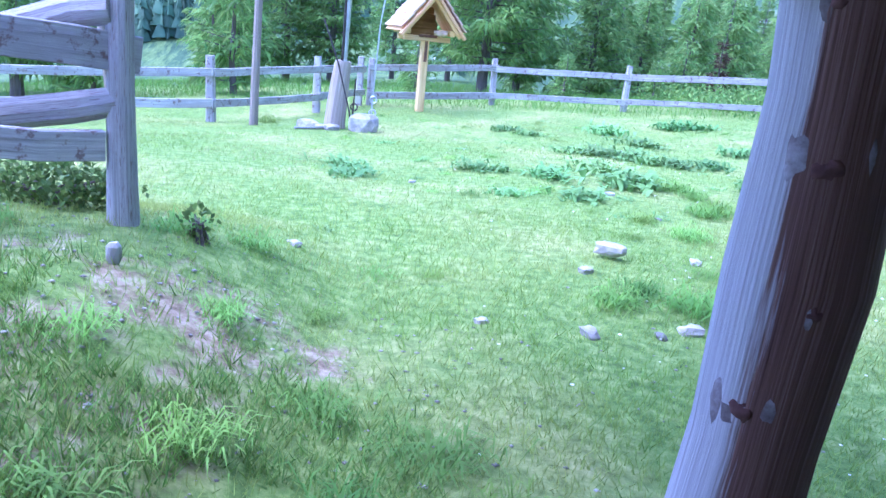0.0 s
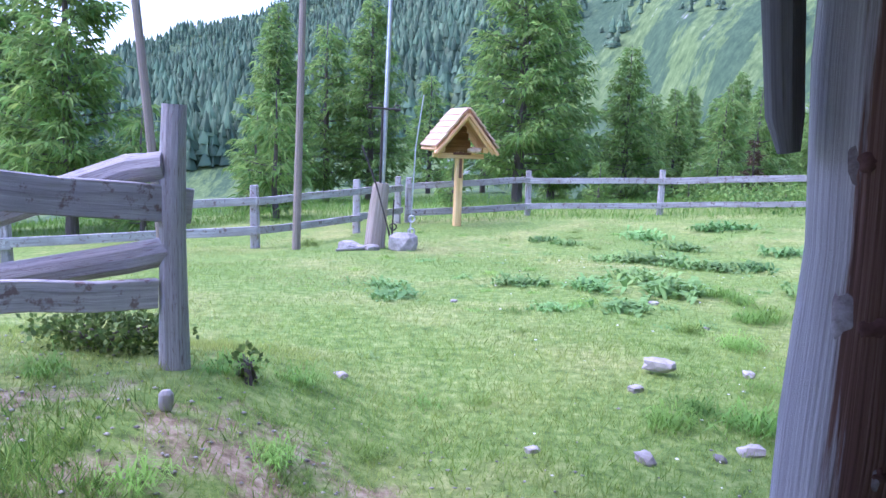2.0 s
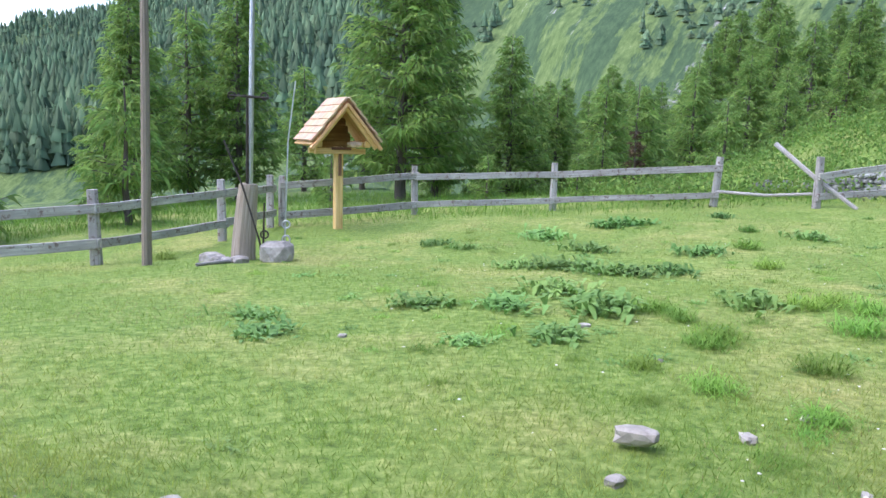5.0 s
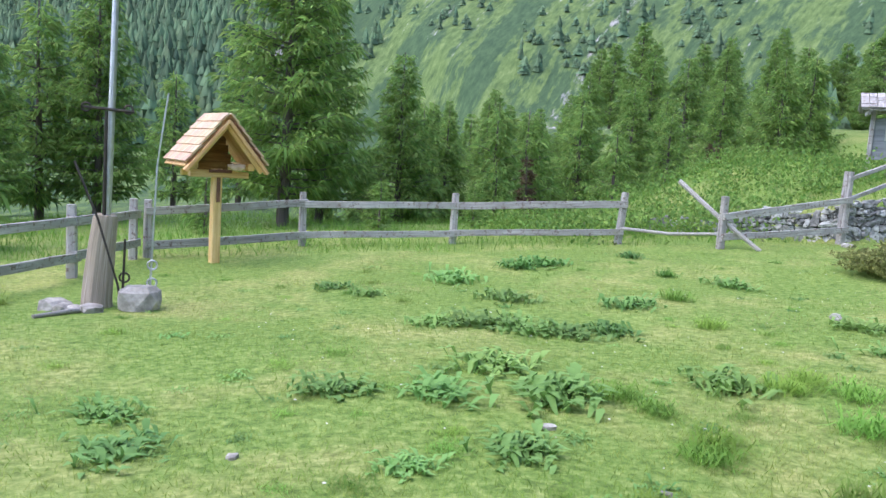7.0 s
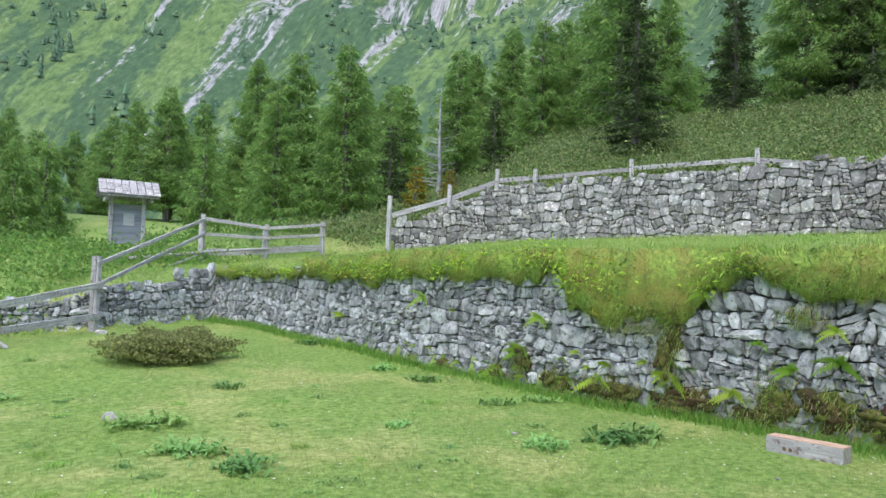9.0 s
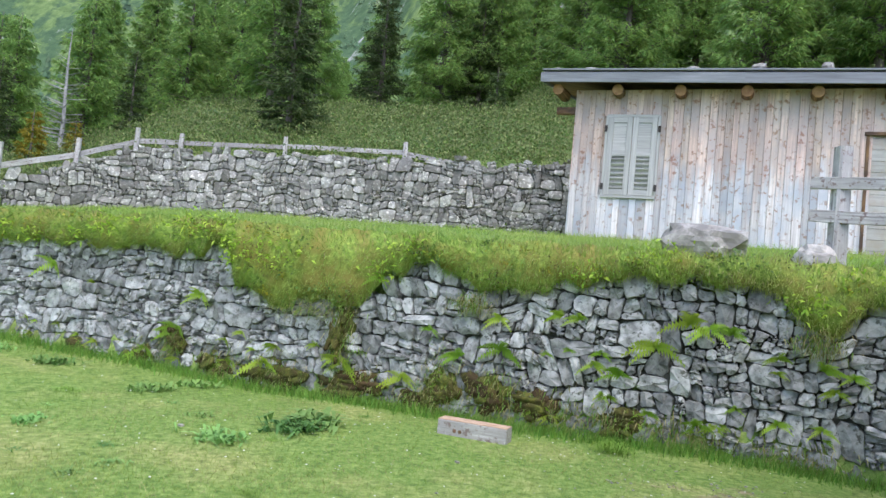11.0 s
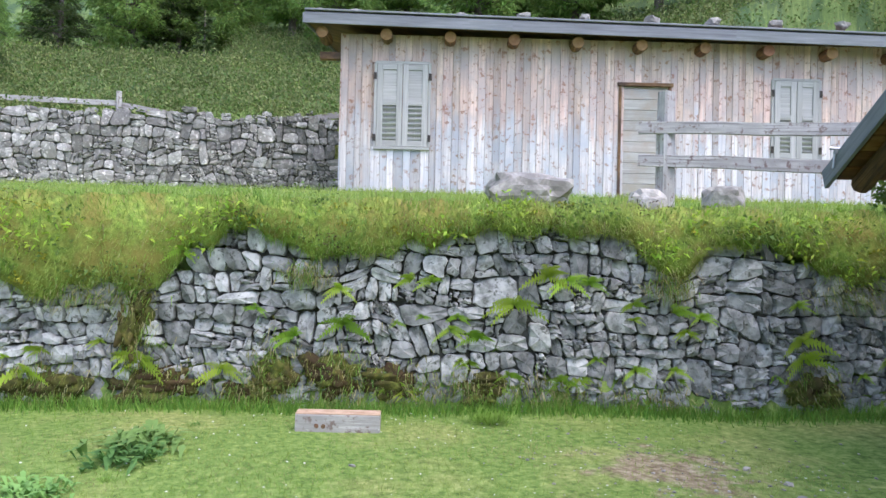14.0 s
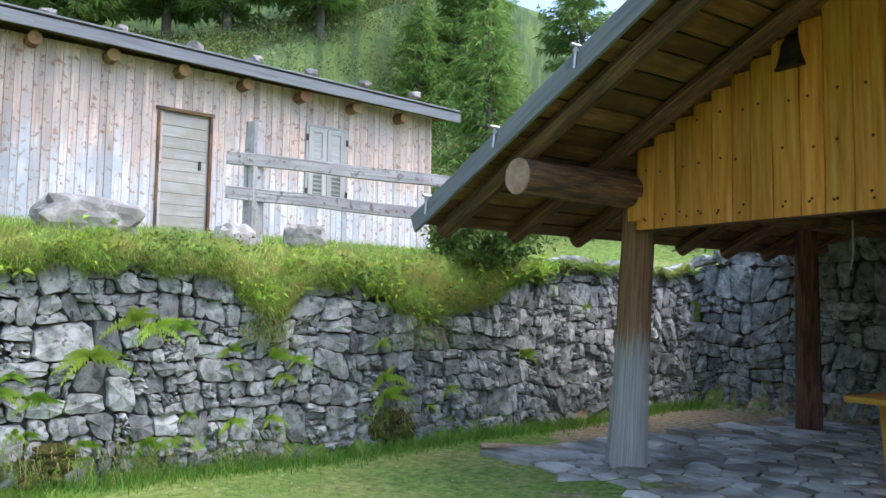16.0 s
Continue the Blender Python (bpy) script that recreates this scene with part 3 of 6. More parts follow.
def stone_wall(name, line, base, top, size, label, material, near=0, seed=1, batter=0.08, thick=0.45, near_at=(6, 4)):
    """A dry stone wall on a line: an earthen core and single stones, proud by uneven amounts."""
    length = length_of(line)
    marks = np.linspace(0, length - 1e-4, 60)
    levels, crests = [base(q) for q in marks], [top(q) for q in np.linspace(0, length, 240)]
    base = lambda q: float(np.interp(q, marks, levels))
    top = lambda q: float(np.interp(q, np.linspace(0, length, 240), crests))
    r = random.Random(seed)
    n = int(length / 0.4) + 1
    core = Shape()
    verts = []
    for i in range(n + 1):
        s = length * i / n
        x, y, nx, ny = along(line, min(s, length - 1e-6))
        b, t = base(s) - 0.25, top(s) - 0.1
        for off, z in ((-0.05, b), (-0.05 - batter, t), (-thick, t), (-thick, b)):
            verts.append((x + nx * off, y + ny * off, z))
    faces = []
    for i in range(n):
        for j in range(4):
            a, b = i * 4 + j, i * 4 + (j + 1) % 4
            faces.append((a, b, b + 4, a + 4))
    faces += [(3, 2, 1, 0), (n * 4, n * 4 + 1, n * 4 + 2, n * 4 + 3)]
    core.add(verts, faces)
    wall = core.make(name, CORE)
    tagged(wall, label, "stone wall", kind="structure")
    tall = max(top(length * i / 40) - base(length * i / 40) for i in range(41))
    stones = []
    for poly in rubble(length, tall, size, seed):
        cx, cy = sum(p[0] for p in poly) / len(poly), sum(p[1] for p in poly) / len(poly)
        cs = min(max(cx, 0.02), length - 0.02)
        if cy > top(cs) - base(cs) + r.uniform(-0.02, 0.13):
            continue
        if cx < -0.1 or cx > length + 0.1 or cy < -0.1:
            continue
        proud = r.uniform(-0.03, 0.045)
        tiltx, tilty = r.uniform(-0.16, 0.16), r.uniform(-0.24, 0.12)
        gap = r.uniform(-0.002, 0.016)
        # cut long edges' corners for a worn outline
        ring = []
        for a, b in zip(poly, poly[1:] + poly[:1]):
            if math.hypot(a[0] - b[0], a[1] - b[1]) < 0.03:
                continue
            for t in (0.17, 0.5, 0.83):
                jx, jy = r.uniform(-0.013, 0.013), r.uniform(-0.011, 0.011)
                ring.append((a[0] + (b[0] - a[0]) * t + jx, a[1] + (b[1] - a[1]) * t + jy))
        if len(ring) < 4:
            continue
        w = max(p[0] for p in ring) - min(p[0] for p in ring)

        def put(px, py, dep):
            s = min(max(px, 0.0), length - 1e-4)
            x, y, nx, ny = along(line, s)
            extra = px - s
            dep = dep - batter * py / max(tall, 0.5) + tiltx * (px - cx) + tilty * (py - cy)
            return (x + nx * dep + ny * extra, y + ny * dep - nx * extra, base(s) + py)

        verts, faces, k = [], [], len(ring)
        for shrink, dep in ((0.97, -0.16), (1.0, proud - 0.028), (0.93, proud + 0.004)):
            for p in ring:
                q = shrink - gap / max(w, 0.05)
                verts.append(put(cx + (p[0] - cx) * q, cy + (p[1] - cy) * q, dep + (r.uniform(-0.018, 0.018) if dep > -0.1 else 0)))
        verts.append(put(cx, cy, proud + 0.02))
        for lay in range(2):
            for j in range(k):
                a, b = lay * k + j, lay * k + (j + 1) % k
                faces.append((a, b, b + k, a + k))
        for j in range(k):
            faces.append((2 * k + j, 2 * k + (j + 1) % k, 3 * k))
        x, y, _, _ = along(line, cs)
        stones.append((math.hypot(x - near_at[0], y - near_at[1]), verts, faces))
    stones.sort(key=lambda q: q[0])
    for dist, verts, faces in stones[:near]:
        Shape().add(verts, faces).make("stone", material, wall)
    rest = Shape()
    for dist, verts, faces in stones[near:]:
        rest.add(verts, faces)
    if rest.v:
        tagged(rest.make("stonework", material, wall), kind="stuff")
    return wall


CREST = [(0, 2.1), (2.63, 2.07), (3.66, 1.96), (4.74, 1.53), (5.5, 1.35), (6.5, 1.68), (6.92, 1.74), (7.43, 1.42), (8.07, 1.77), (9.1, 1.78), (9.8, 1.7), (10.8, 1.46),
         (11.2, 1.72), (11.6, 1.78), (12.3, 1.2), (13.4, 1.14), (14.0, 1.2), (14.2, 1.7), (15, 1.65), (16.2, 1.66), (18.4, 1.54), (21, 1.6), (24.6, 1.5)]


def lower_top(s):
    return float(np.interp(s, [c[0] for c in CREST], [c[1] for c in CREST])) + 0.03


def lower_base(s):
    x, y, nx, ny = along(LOWER, min(s, length_of(LOWER) - 1e-4))
    return hz(x + nx * 0.35, y + ny * 0.35) - 0.03


def stub_top(s):
    return 1.55 - 0.16 * s - 0.1 * float(ss(3, 8, s)) + 0.05 * math.sin(s * 3)


def stub_base(s):
    x, y, nx, ny = along(STUB, s)
    return hz(x + nx * 0.4, y + ny * 0.4) - 0.03


def upper_top(s):
    return 5.12 - 0.022 * s - 1.3 * float(ss(13.2, 17.2, s)) + 0.04 * math.sin(s * 2)


def upper_base(s):
    x, y, nx, ny = along(UPPER, s)
    return hz(x + nx * 0.5, y + ny * 0.5) - 0.05


BACK = [(-3.0, -1.68), (4.3, -6.25)]
stone_wall("wall_retaining", LOWER, lower_base, lower_top, 0.27, "long grey dry stone retaining wall with moss, ferns and lichen", STONE, 460, 3)
stone_wall("wall_stub", STUB[:3], stub_base, stub_top, 0.3, "low grey dry stone wall end beside the fence", STONE, 80, 5)
stone_wall("wall_upper", UPPER, upper_base, upper_top, 0.36, "pale dry stone wall along the upper terrace", STONE_PALE, 260, 9)
stone_wall("wall_behind_shelter", BACK, lambda s: 0.02, lambda s: 2.75 - 0.6 * float(ss(7.6, 8.6, s)) + 0.06 * math.sin(s * 1.5), 0.4, "shaded dry stone wall behind the shelter", STONE, 80, 11)


# ---- fences ----
def fence_post(x, y, tall, w=0.13, lean=(0, 0), label="weathered grey wooden fence post", z=None):
    z0 = hz(x, y) if z is None else z
    s = Shape()
    prof = [(-w / 2, -w * 0.35), (-w * 0.35, -w / 2), (w * 0.35, -w / 2), (w / 2, -w * 0.35), (w / 2, w * 0.35), (w * 0.35, w / 2), (-w * 0.35, w / 2), (-w / 2, w * 0.35)]
    pts = [(x + lean[0] * k, y + lean[1] * k, z0 - 0.15 + (tall + 0.15) * k) for k in (0, 0.4, 0.75, 1)]
    s.sweep(pts, prof, [1.04, 1.0, 0.97, 0.9], jitter=0.03)
    return s, (x, y, z0)


def fence(name, posts, rails, label, group, w=0.13, rail_w=0.13, rail_t=0.045, front=0.08):
    """Posts (x, y, height, lean) joined by rails at given shares of the height."""
    x0, y0 = posts[0][:2]
    f = thing(name, (x0, y0, hz(x0, y0)), label, "fence", group)
    tops = []
    for p in posts:
        lean = p[3] if len(p) > 3 else (random.uniform(-0.03, 0.03), random.uniform(-0.03, 0.03))
        s, at = fence_post(p[0], p[1], p[2], w, lean)
        s.make("post", GREYWOOD, f)
        tops.append((at, p[2], lean))
    for (a, ha, la), (b, hb, lb) in zip(tops, tops[1:]):
        for k in rails:
            dx, dy = b[0] - a[0], b[1] - a[1]
            ln = math.hypot(dx, dy)
            nx, ny = dy / ln * front, -dx / ln * front
            s = Shape()
            e = 0.06 / ln
            s.board((a[0] - dx * e + la[0] * k + nx, a[1] - dy * e + la[1] * k + ny, a[2] + ha * k + random.uniform(-0.03, 0.03)),
                    (b[0] + dx * e + lb[0] * k + nx, b[1] + dy * e + lb[1] * k + ny, b[2] + hb * k + random.uniform(-0.03, 0.03)),
                    rail_w * random.uniform(0.9, 1.1), rail_t, cuts=5, wob=0.008)
            s.make("rail", GREYWOOD, f)
    return f


fence("pasture_fence", [(-9.6, 9.6, 1.0), (-6.6, 10.9, 1.0), (-3.53, 12.45, 1.0), (-2.25, 14.7, 1.0), (-1.65, 16.5, 0.98)], (0.3, 0.76),
      "weathered grey two-rail wooden pasture fence", "pasture fence")
fence("pasture_fence", [(-1.45, 16.7, 0.95), (1.16, 17.65, 1.0), (4.1, 17.75, 1.0), (7.3, 17.0, 1.03, (0.1, 0.03))], (0.24, 0.78),
      "weathered grey two-rail wooden pasture fence", "pasture fence")
fence("pasture_fence", [(8.85, 15.85, 1.0), (12.0, 16.2, 1.5, (0.05, 0.02))], (0.2, 0.62), "weathered grey two-rail wooden pasture fence", "pasture fence")
fence("terrace_fence", [(12.0, 16.24, 1.5, (0.0, 0.0)), (17.5, 18.0, 1.35), (18.9, 16.9, 1.0), (20.4, 15.9, 1.0)], (0.6, 0.9),
      "crooked grey rail fence on the terrace edge", "terrace fence", 0.12, 0.09)
fence("terrace_fence", [(17.5, 18.05, 1.2), (18.9, 16.95, 0.9), (20.4, 15.95, 0.9)], (0.25,), "crooked grey rail fence on the terrace edge", "terrace fence", 0.1, 0.2)
fence("wall_top_fence", [(22.9, 14.9, 1.9), (24.4, 13.4, 1.3), (25.3, 12.0, 1.0), (25.5, 10.7, 0.8), (24.85, 7.4, 0.75), (23.5, 3.75, 0.8), (22.0, 0.75, 0.85), (20.9, -2.2, 0.85)], (0.62,),
      "weathered single-rail fence above the upper wall", "wall top fence", 0.14, 0.15, front=-0.08)

rail = Shape()
rail.log([(7.3, 17.0, hz(7.3, 17) + 0.32), (8.1, 16.4, hz(8, 16.4) + 0.26), (8.9, 15.85, hz(8.9, 15.85) + 0.28)], [0.035, 0.032, 0.028], 8)
tagged(rail.make("gate_bar", GREYWOOD), "bleached thin pole closing the gap between two fences", "pole")
rail = Shape()
rail.log([(8.45, 16.8, hz(8.4, 16.8) + 1.25), (8.9, 15.98, hz(8.9, 15.9) + 0.55), (9.4, 15.4, hz(9.4, 15.4) + 0.0)], [0.05, 0.045, 0.04], 8)
tagged(rail.make("leaning_pole", GREYWOOD), "grey pole leaning across a fence post", "pole")
for a, b in (((12.2, 16.4, 0.95), (17.3, 17.8, 2.1)), ((15.2, 18.4, 1.85), (19.2, 16.7, 2.35))):
    rail = Shape()
    rail.log([a, tuple((p + q) / 2 + 0.03 for p, q in zip(a, b)), b], [0.045, 0.04, 0.03], 8)
    tagged(rail.make("loose_pole", GREYWOOD), "bleached loose pole lying along the terrace fence", "pole")

# fence in front of the hut
hf = thing("hut_fence", (7.92, 0.06, 2.0), "weathered grey two-rail fence before the hut", "fence")
s, at = fence_post(7.92, 0.06, 1.27, 0.16, (0.02, -0.02), z=2.05)
s.make("post", GREYWOOD, hf)
for z, drop in ((2.92, -0.1), (2.58, -0.12)):
    s = Shape()
    s.board((8.09, 0.28, z + 0.02), (6.2, -1.35, z + drop), 0.125, 0.05, cuts=6, wob=0.01)
    s.make("rail", GREYWOOD, hf)


# ---- old gate post with its rails ----
gp = thing("gate_fence", (-1.445, 3.62, 0.4), "silvery old gate post with split rails and round poles", "fence")
s = Shape()
s.log([(-1.445, 3.62, 0.1), (-1.45, 3.62, 0.6), (-1.45, 3.62, 0.95), (-1.445, 3.62, 1.25), (-1.435, 3.62, 1.52)], [0.074, 0.06, 0.055, 0.053, 0.05], 14, 0.05)
s.make("post", GREYWOOD, gp)
for a, b, w in (((-1.395, 3.68, 1.1), (-2.75, 2.55, 1.28), 0.15), ((-1.505, 3.58, 0.74), (-2.75, 2.5, 0.86), 0.12)):
    s = Shape()
    s.board(a, b, w, 0.05, cuts=7, wob=0.012)
    s.make("rail", GREYWOOD, gp)
for pts in (((-1.465, 3.6, 1.27), (-1.615, 3.6, 1.25), (-2.1, 3.45, 1.06), (-3.2, 3.2, 0.86)), ((-1.455, 3.62, 0.92), (-1.635, 3.6, 0.88), (-2.1, 3.45, 0.8), (-3.2, 3.2, 0.6))):
    s = Shape()
    s.log(pts, [0.06, 0.064, 0.06, 0.06], 10, 0.07)
    s.make("round_rail", GREYWOOD, gp)


# ---- wayside shrine ----
def shrine(x, y):
    z = hz(x, y)
    t = thing("wayside_shrine", (x, y, z), "fresh wooden wayside shrine on a post with a shingled roof", "shrine")
    a = Vector((0.85, 0.3, 0))
    b = Vector((-0.33, 0.944, 0))
    o = Vector((x, y, z))
    P = lambda u, v, h: tuple(o + a * u + b * v + Vector((0, 0, h)))
    Shape().board(P(0, 0, -0.2), P(0, 0, 1.5), 0.15, 0.15, up=b, ch=0.02).make("post", FRESH, t)
    Shape().board(P(-0.52, -0.1, 1.42), P(0.52, -0.1, 1.42), 0.1, 0.1).make("crossbeam", FRESH, t)
    Shape().board(P(-0.5, 0.35, 1.42), P(0.5, 0.35, 1.42), 0.1, 0.1).make("crossbeam", FRESH, t)
    s = Shape()
    for i in range(4):
        s.board(P(-0.42 + 0.05 * i, 0.32, 1.53 + i * 0.14), P(0.42 - 0.05 * i, 0.32, 1.53 + i * 0.14), 0.14, 0.025)
    # dark board colour stands in for deep shade under the shrine roof
    s.make("back_panel", SOFFIT, t)
    Shape().board(P(0.0, -0.35, 2.2), P(0.0, 0.6, 2.2), 0.13, 0.13, up=(0, 0, 1), ch=0.02).make("ridge_beam", FRESH, t)
    for sgn in (-1, 1):
        Shape().board(P(sgn * 0.5, -0.3, 1.55), P(sgn * 0.5, 0.55, 1.55), 0.11, 0.11, ch=0.02).make("purlin", FRESH, t)
        slope = Vector((sgn * 0.72, 0, -0.72))
        roof = Shape()
        for u0, u1, th in ((0.0, 0.94, 0.03),):
            roof.board(P(sgn * 0.0, 0.1, 2.3), P(sgn * 0.7, 0.1, 1.53), 1.05, th, up=b)
        rf = roof.make("roof_deck", FRESH, t)
        for row in range(6):
            for c in range(8):
                k = row / 6
                u0, h0 = sgn * (0.02 + 0.68 * k), 2.36 - 0.75 * k
                u1, h1 = sgn * (0.02 + 0.68 * (k + 0.21)), 2.375 - 0.75 * (k + 0.21)
                v = -0.46 + 0.14 * c + 0.03 * (row % 2)
                Shape().board(P(u0, v, h0), P(u1, v, h1 + 0.015), 0.132 - 0.02 * ((row + c) % 3 == 0), 0.032, up=b, ch=0.003).make("shingle", FRESH_PALE, rf)
        # notched barge board
        bb = Shape()
        bb.board(P(0, -0.46, 2.25), P(sgn * 0.72, -0.46, 1.47), 0.11, 0.05, up=b + Vector((0, 0, 0.0)))
        bb.make("barge_board", FRESH, t)
        Shape().board(P(sgn * 0.02, -0.4, 2.2), P(sgn * 0.66, -0.4, 1.5), 0.05, 0.12, up=b).make("rafter", FRESH, t)
    # carved crucifix, kept plain
    Shape().board(P(0, -0.1, 0.98), P(0, -0.1, 1.5), 0.04, 0.05, up=b).make("carving", LOGWOOD, t)
    Shape().board(P(-0.2, -0.17, 1.47), P(0.2, -0.17, 1.47), 0.05, 0.03).make("carving", LOGWOOD, t)
    return t


shrine(-0.4, 16.1)
s = Shape()
s.rock((-0.1, 15.97, hz(-0.4, 16.1) + 1.54), (0.17, 0.1, 0.075), 4)
tagged(s.make("white_bundle", FRESH_PALE), "pale white bundle resting on the shrine beam", "bundle")


# ---- carved stump with an iron cross ----
def stump_cross(x, y):
    z = hz(x, y)
    t = thing("memorial_cross", (x, y, z), "old tree trunk with a wrought iron cross and wire stays", "cross")
    s = Shape()
    s.log([(x + 0.02, y, z - 0.1), (x + 0.02, y, z + 0.1), (x + 0.04, y, z + 0.35), (x + 0.07, y, z + 0.7), (x + 0.1, y, z + 0.98), (x + 0.105, y, z + 1.03)], [0.17, 0.16, 0.15, 0.14, 0.125, 0.115], 14, 0.05)
    s.make("trunk", surface_stump, t)
    s = Shape()
    s.log([(x + 0.12, y, z + 0.98), (x + 0.15, y, z + 2.4), (x + 0.19, y, z + 4.6)], [0.038, 0.036, 0.03], 10)
    s.make("mast", STEEL, t)
    s = Shape()
    s.log([(x + 0.09, y - 0.05, z + 1.0), (x + 0.1, y - 0.05, z + 2.15)], [0.02, 0.018], 8)
    s.make("iron_upright", IRON, t)
    s = Shape()
    s.log([(x - 0.13, y - 0.06, z + 2.18), (x + 0.38, y - 0.06, z + 2.16)], [0.017, 0.017], 8)
    for q in (-0.12, 0.3):
        s.ring((x + q + 0.02, y - 0.06, z + 2.18), 0.045, 0.012, 1)
    s.make("iron_crossbar", IRON, t)
    s = Shape()
    s.log([(x - 0.2, y - 0.1, z + 1.6), (x + 0.05, y - 0.2, z + 1.0), (x + 0.27, y - 0.3, z + 0.3), (x + 0.3, y - 0.3, z + 0.1)], [0.013] * 4, 6)
    s.make("wire_stay", IRON, t)
    s = Shape()
    s.log([(x + 0.31, y - 0.25, z + 0.1), (x + 0.33, y - 0.25, z + 0.8)], [0.014, 0.012], 6)
    for h in (0.38, 0.14):
        s.ring((x + 0.33, y - 0.25, z + h), 0.05, 0.012, 1)
    s.make("iron_stake", IRON, t)
    s = Shape()
    s.log([(x + 0.58, y - 0.1, z + 0.22), (x + 0.62, y, z + 1.6), (x + 0.72, y, z + 2.4)], [0.012, 0.01, 0.01], 6)
    for h in (0.3, 0.5):
        s.ring((x + 0.6, y - 0.1, z + h), 0.05, 0.012, 1)
    s.make("iron_rod", STEEL, t)
    return t


surface_stump = surface("pale_stump_wood", [(0.3, (0.2, 0.16, 0.12)), (0.5, (0.34, 0.29, 0.23)), (0.7, (0.48, 0.43, 0.36))], 1, (14, 1.5, 1), vary=0.05, bump=0.5, uv=True)
stump_cross(-1.66, 12.45)
s = Shape()
s.rock((-1.17, 12.2, hz(-1.2, 12.2) + 0.12), (0.27, 0.2, 0.2), 21, 0.2, 0.15)
tagged(s.make("stone_block", ROCK), "pale hewn stone block beside the trunk", "stone")
for i, (dx, dy, q) in enumerate(((-0.36, -0.1, 0.2), (-0.25, -0.22, 0.13), (0.02, -0.32, 0.16), (-0.12, -0.3, 0.12))):
    s = Shape()
    s.rock((-1.66 + dx, 12.4 + dy, hz(-1.6, 12.4) + 0.04), (q, q * 0.8, q * 0.5), 31 + i, i)
    tagged(s.make("stone", ROCK), "grey stone packed round the old trunk", "stone", "stones round the trunk")
s = Shape()
s.log([(-1.75, 12.0, hz(-1.7, 12) + 0.03), (-2.1, 11.6, hz(-2.1, 11.6) + 0.02)], [0.03, 0.02], 8)
tagged(s.make("bleached_branch", GREYWOOD), "short bleached branch on the lawn", "branch")


POLEWOOD = surface("weathered_pole", [(0.3, (0.13, 0.1, 0.085)), (0.5, (0.25, 0.2, 0.17)), (0.7, (0.38, 0.325, 0.28))], 1, (20, 1.4, 1), vary=0.1, bump=0.5, uv=True)


def tall_pole(x, y, tall, lean, r):
    z = hz(x, y)
    s = Shape()
    s.log([(x + lean * k, y, z - 0.2 + (tall + 0.2) * k) for k in (0, 0.2, 0.4, 0.6, 0.8, 1)], [r * (1 - 0.35 * k) for k in (0, 0.2, 0.4, 0.6, 0.8, 1)], 10, 0.04)
    return tagged(s.make("tall_pole", POLEWOOD), "tall thin brown-grey wooden pole on the lawn", "pole", "tall poles")


tall_pole(-2.78, 11.98, 6.0, 0.1, 0.065)
tall_pole(-3.5, 8.75, 5.6, -0.55, 0.055)


# ---- hut ----
HA = Vector((14.92, 0.98, 0))
HD = Vector((-0.473, -0.881, 0))
HN = Vector((-0.881, 0.473, 0))
HUT_FLOOR = 2.45


def hp(u, out, z):
    return tuple(HA + HD * u + HN * out + Vector((0, 0, z)))


def shutter_window(parent, u0, u1, z0, z1):
    w = Shape()
    w.board(hp(u0 - 0.02, 0.035, z0 - 0.03), hp(u1 + 0.02, 0.035, z0 - 0.03), 0.05, 0.07)
    win = w.make("window", SHUTTER, parent, "closed bleached louvred shutters")
    s = Shape()
    s.board(hp(u0, 0.03, z1), hp(u1, 0.03, z1), 0.05, 0.05)
    for u in (u0, u1):
        s.board(hp(u, 0.03, z0), hp(u, 0.03, z1), 0.05, 0.05, up=HD)
    s.make("window_frame", SHUTTER, win)
    mid = (u0 + u1) / 2
    for a, b in ((u0 + 0.03, mid - 0.005), (mid + 0.005, u1 - 0.03)):
        s = Shape()
        for u in (a + 0.05, b - 0.05):
            s.board(hp(u, 0.05, z0), hp(u, 0.05, z1 - 0.03), 0.1, 0.035, up=HD)
        for z, h in ((z0 + 0.05, 0.1), (z0 + (z1 - z0) * 0.52, 0.1), (z1 - 0.08, 0.1)):
            s.board(hp(a + 0.1, 0.05, z), hp(b - 0.1, 0.05, z), h, 0.035)
        s.board(hp(a + 0.1, 0.035, z0 + (z1 - z0) * 0.76), hp(b - 0.1, 0.035, z0 + (z1 - z0) * 0.76), (z1 - z0) * 0.42, 0.02)
        lo, hi = z0 + 0.12, z0 + (z1 - z0) * 0.5
        for i in range(8):
            z = lo + (hi - lo) * i / 7
            s.board(hp(a + 0.1, 0.05, z), hp(b - 0.1, 0.05, z), 0.06, 0.014, up=HN * 0.7 + Vector((0, 0, 0.7)))
        s.board(hp((a + b) / 2, 0.015, lo - 0.05), hp((a + b) / 2, 0.015, hi), b - a - 0.12, 0.01, up=HD)
        s.make("shutter", SHUTTER, win)
    for u in (u0 - 0.01, u1 + 0.01):
        for z in (z0 + 0.15, z1 - 0.25):
            s = Shape()
            s.board(hp(u, 0.075, z - 0.06), hp(u, 0.075, z + 0.06), 0.05, 0.015, up=HD)
            s.make("hinge", IRON, win)


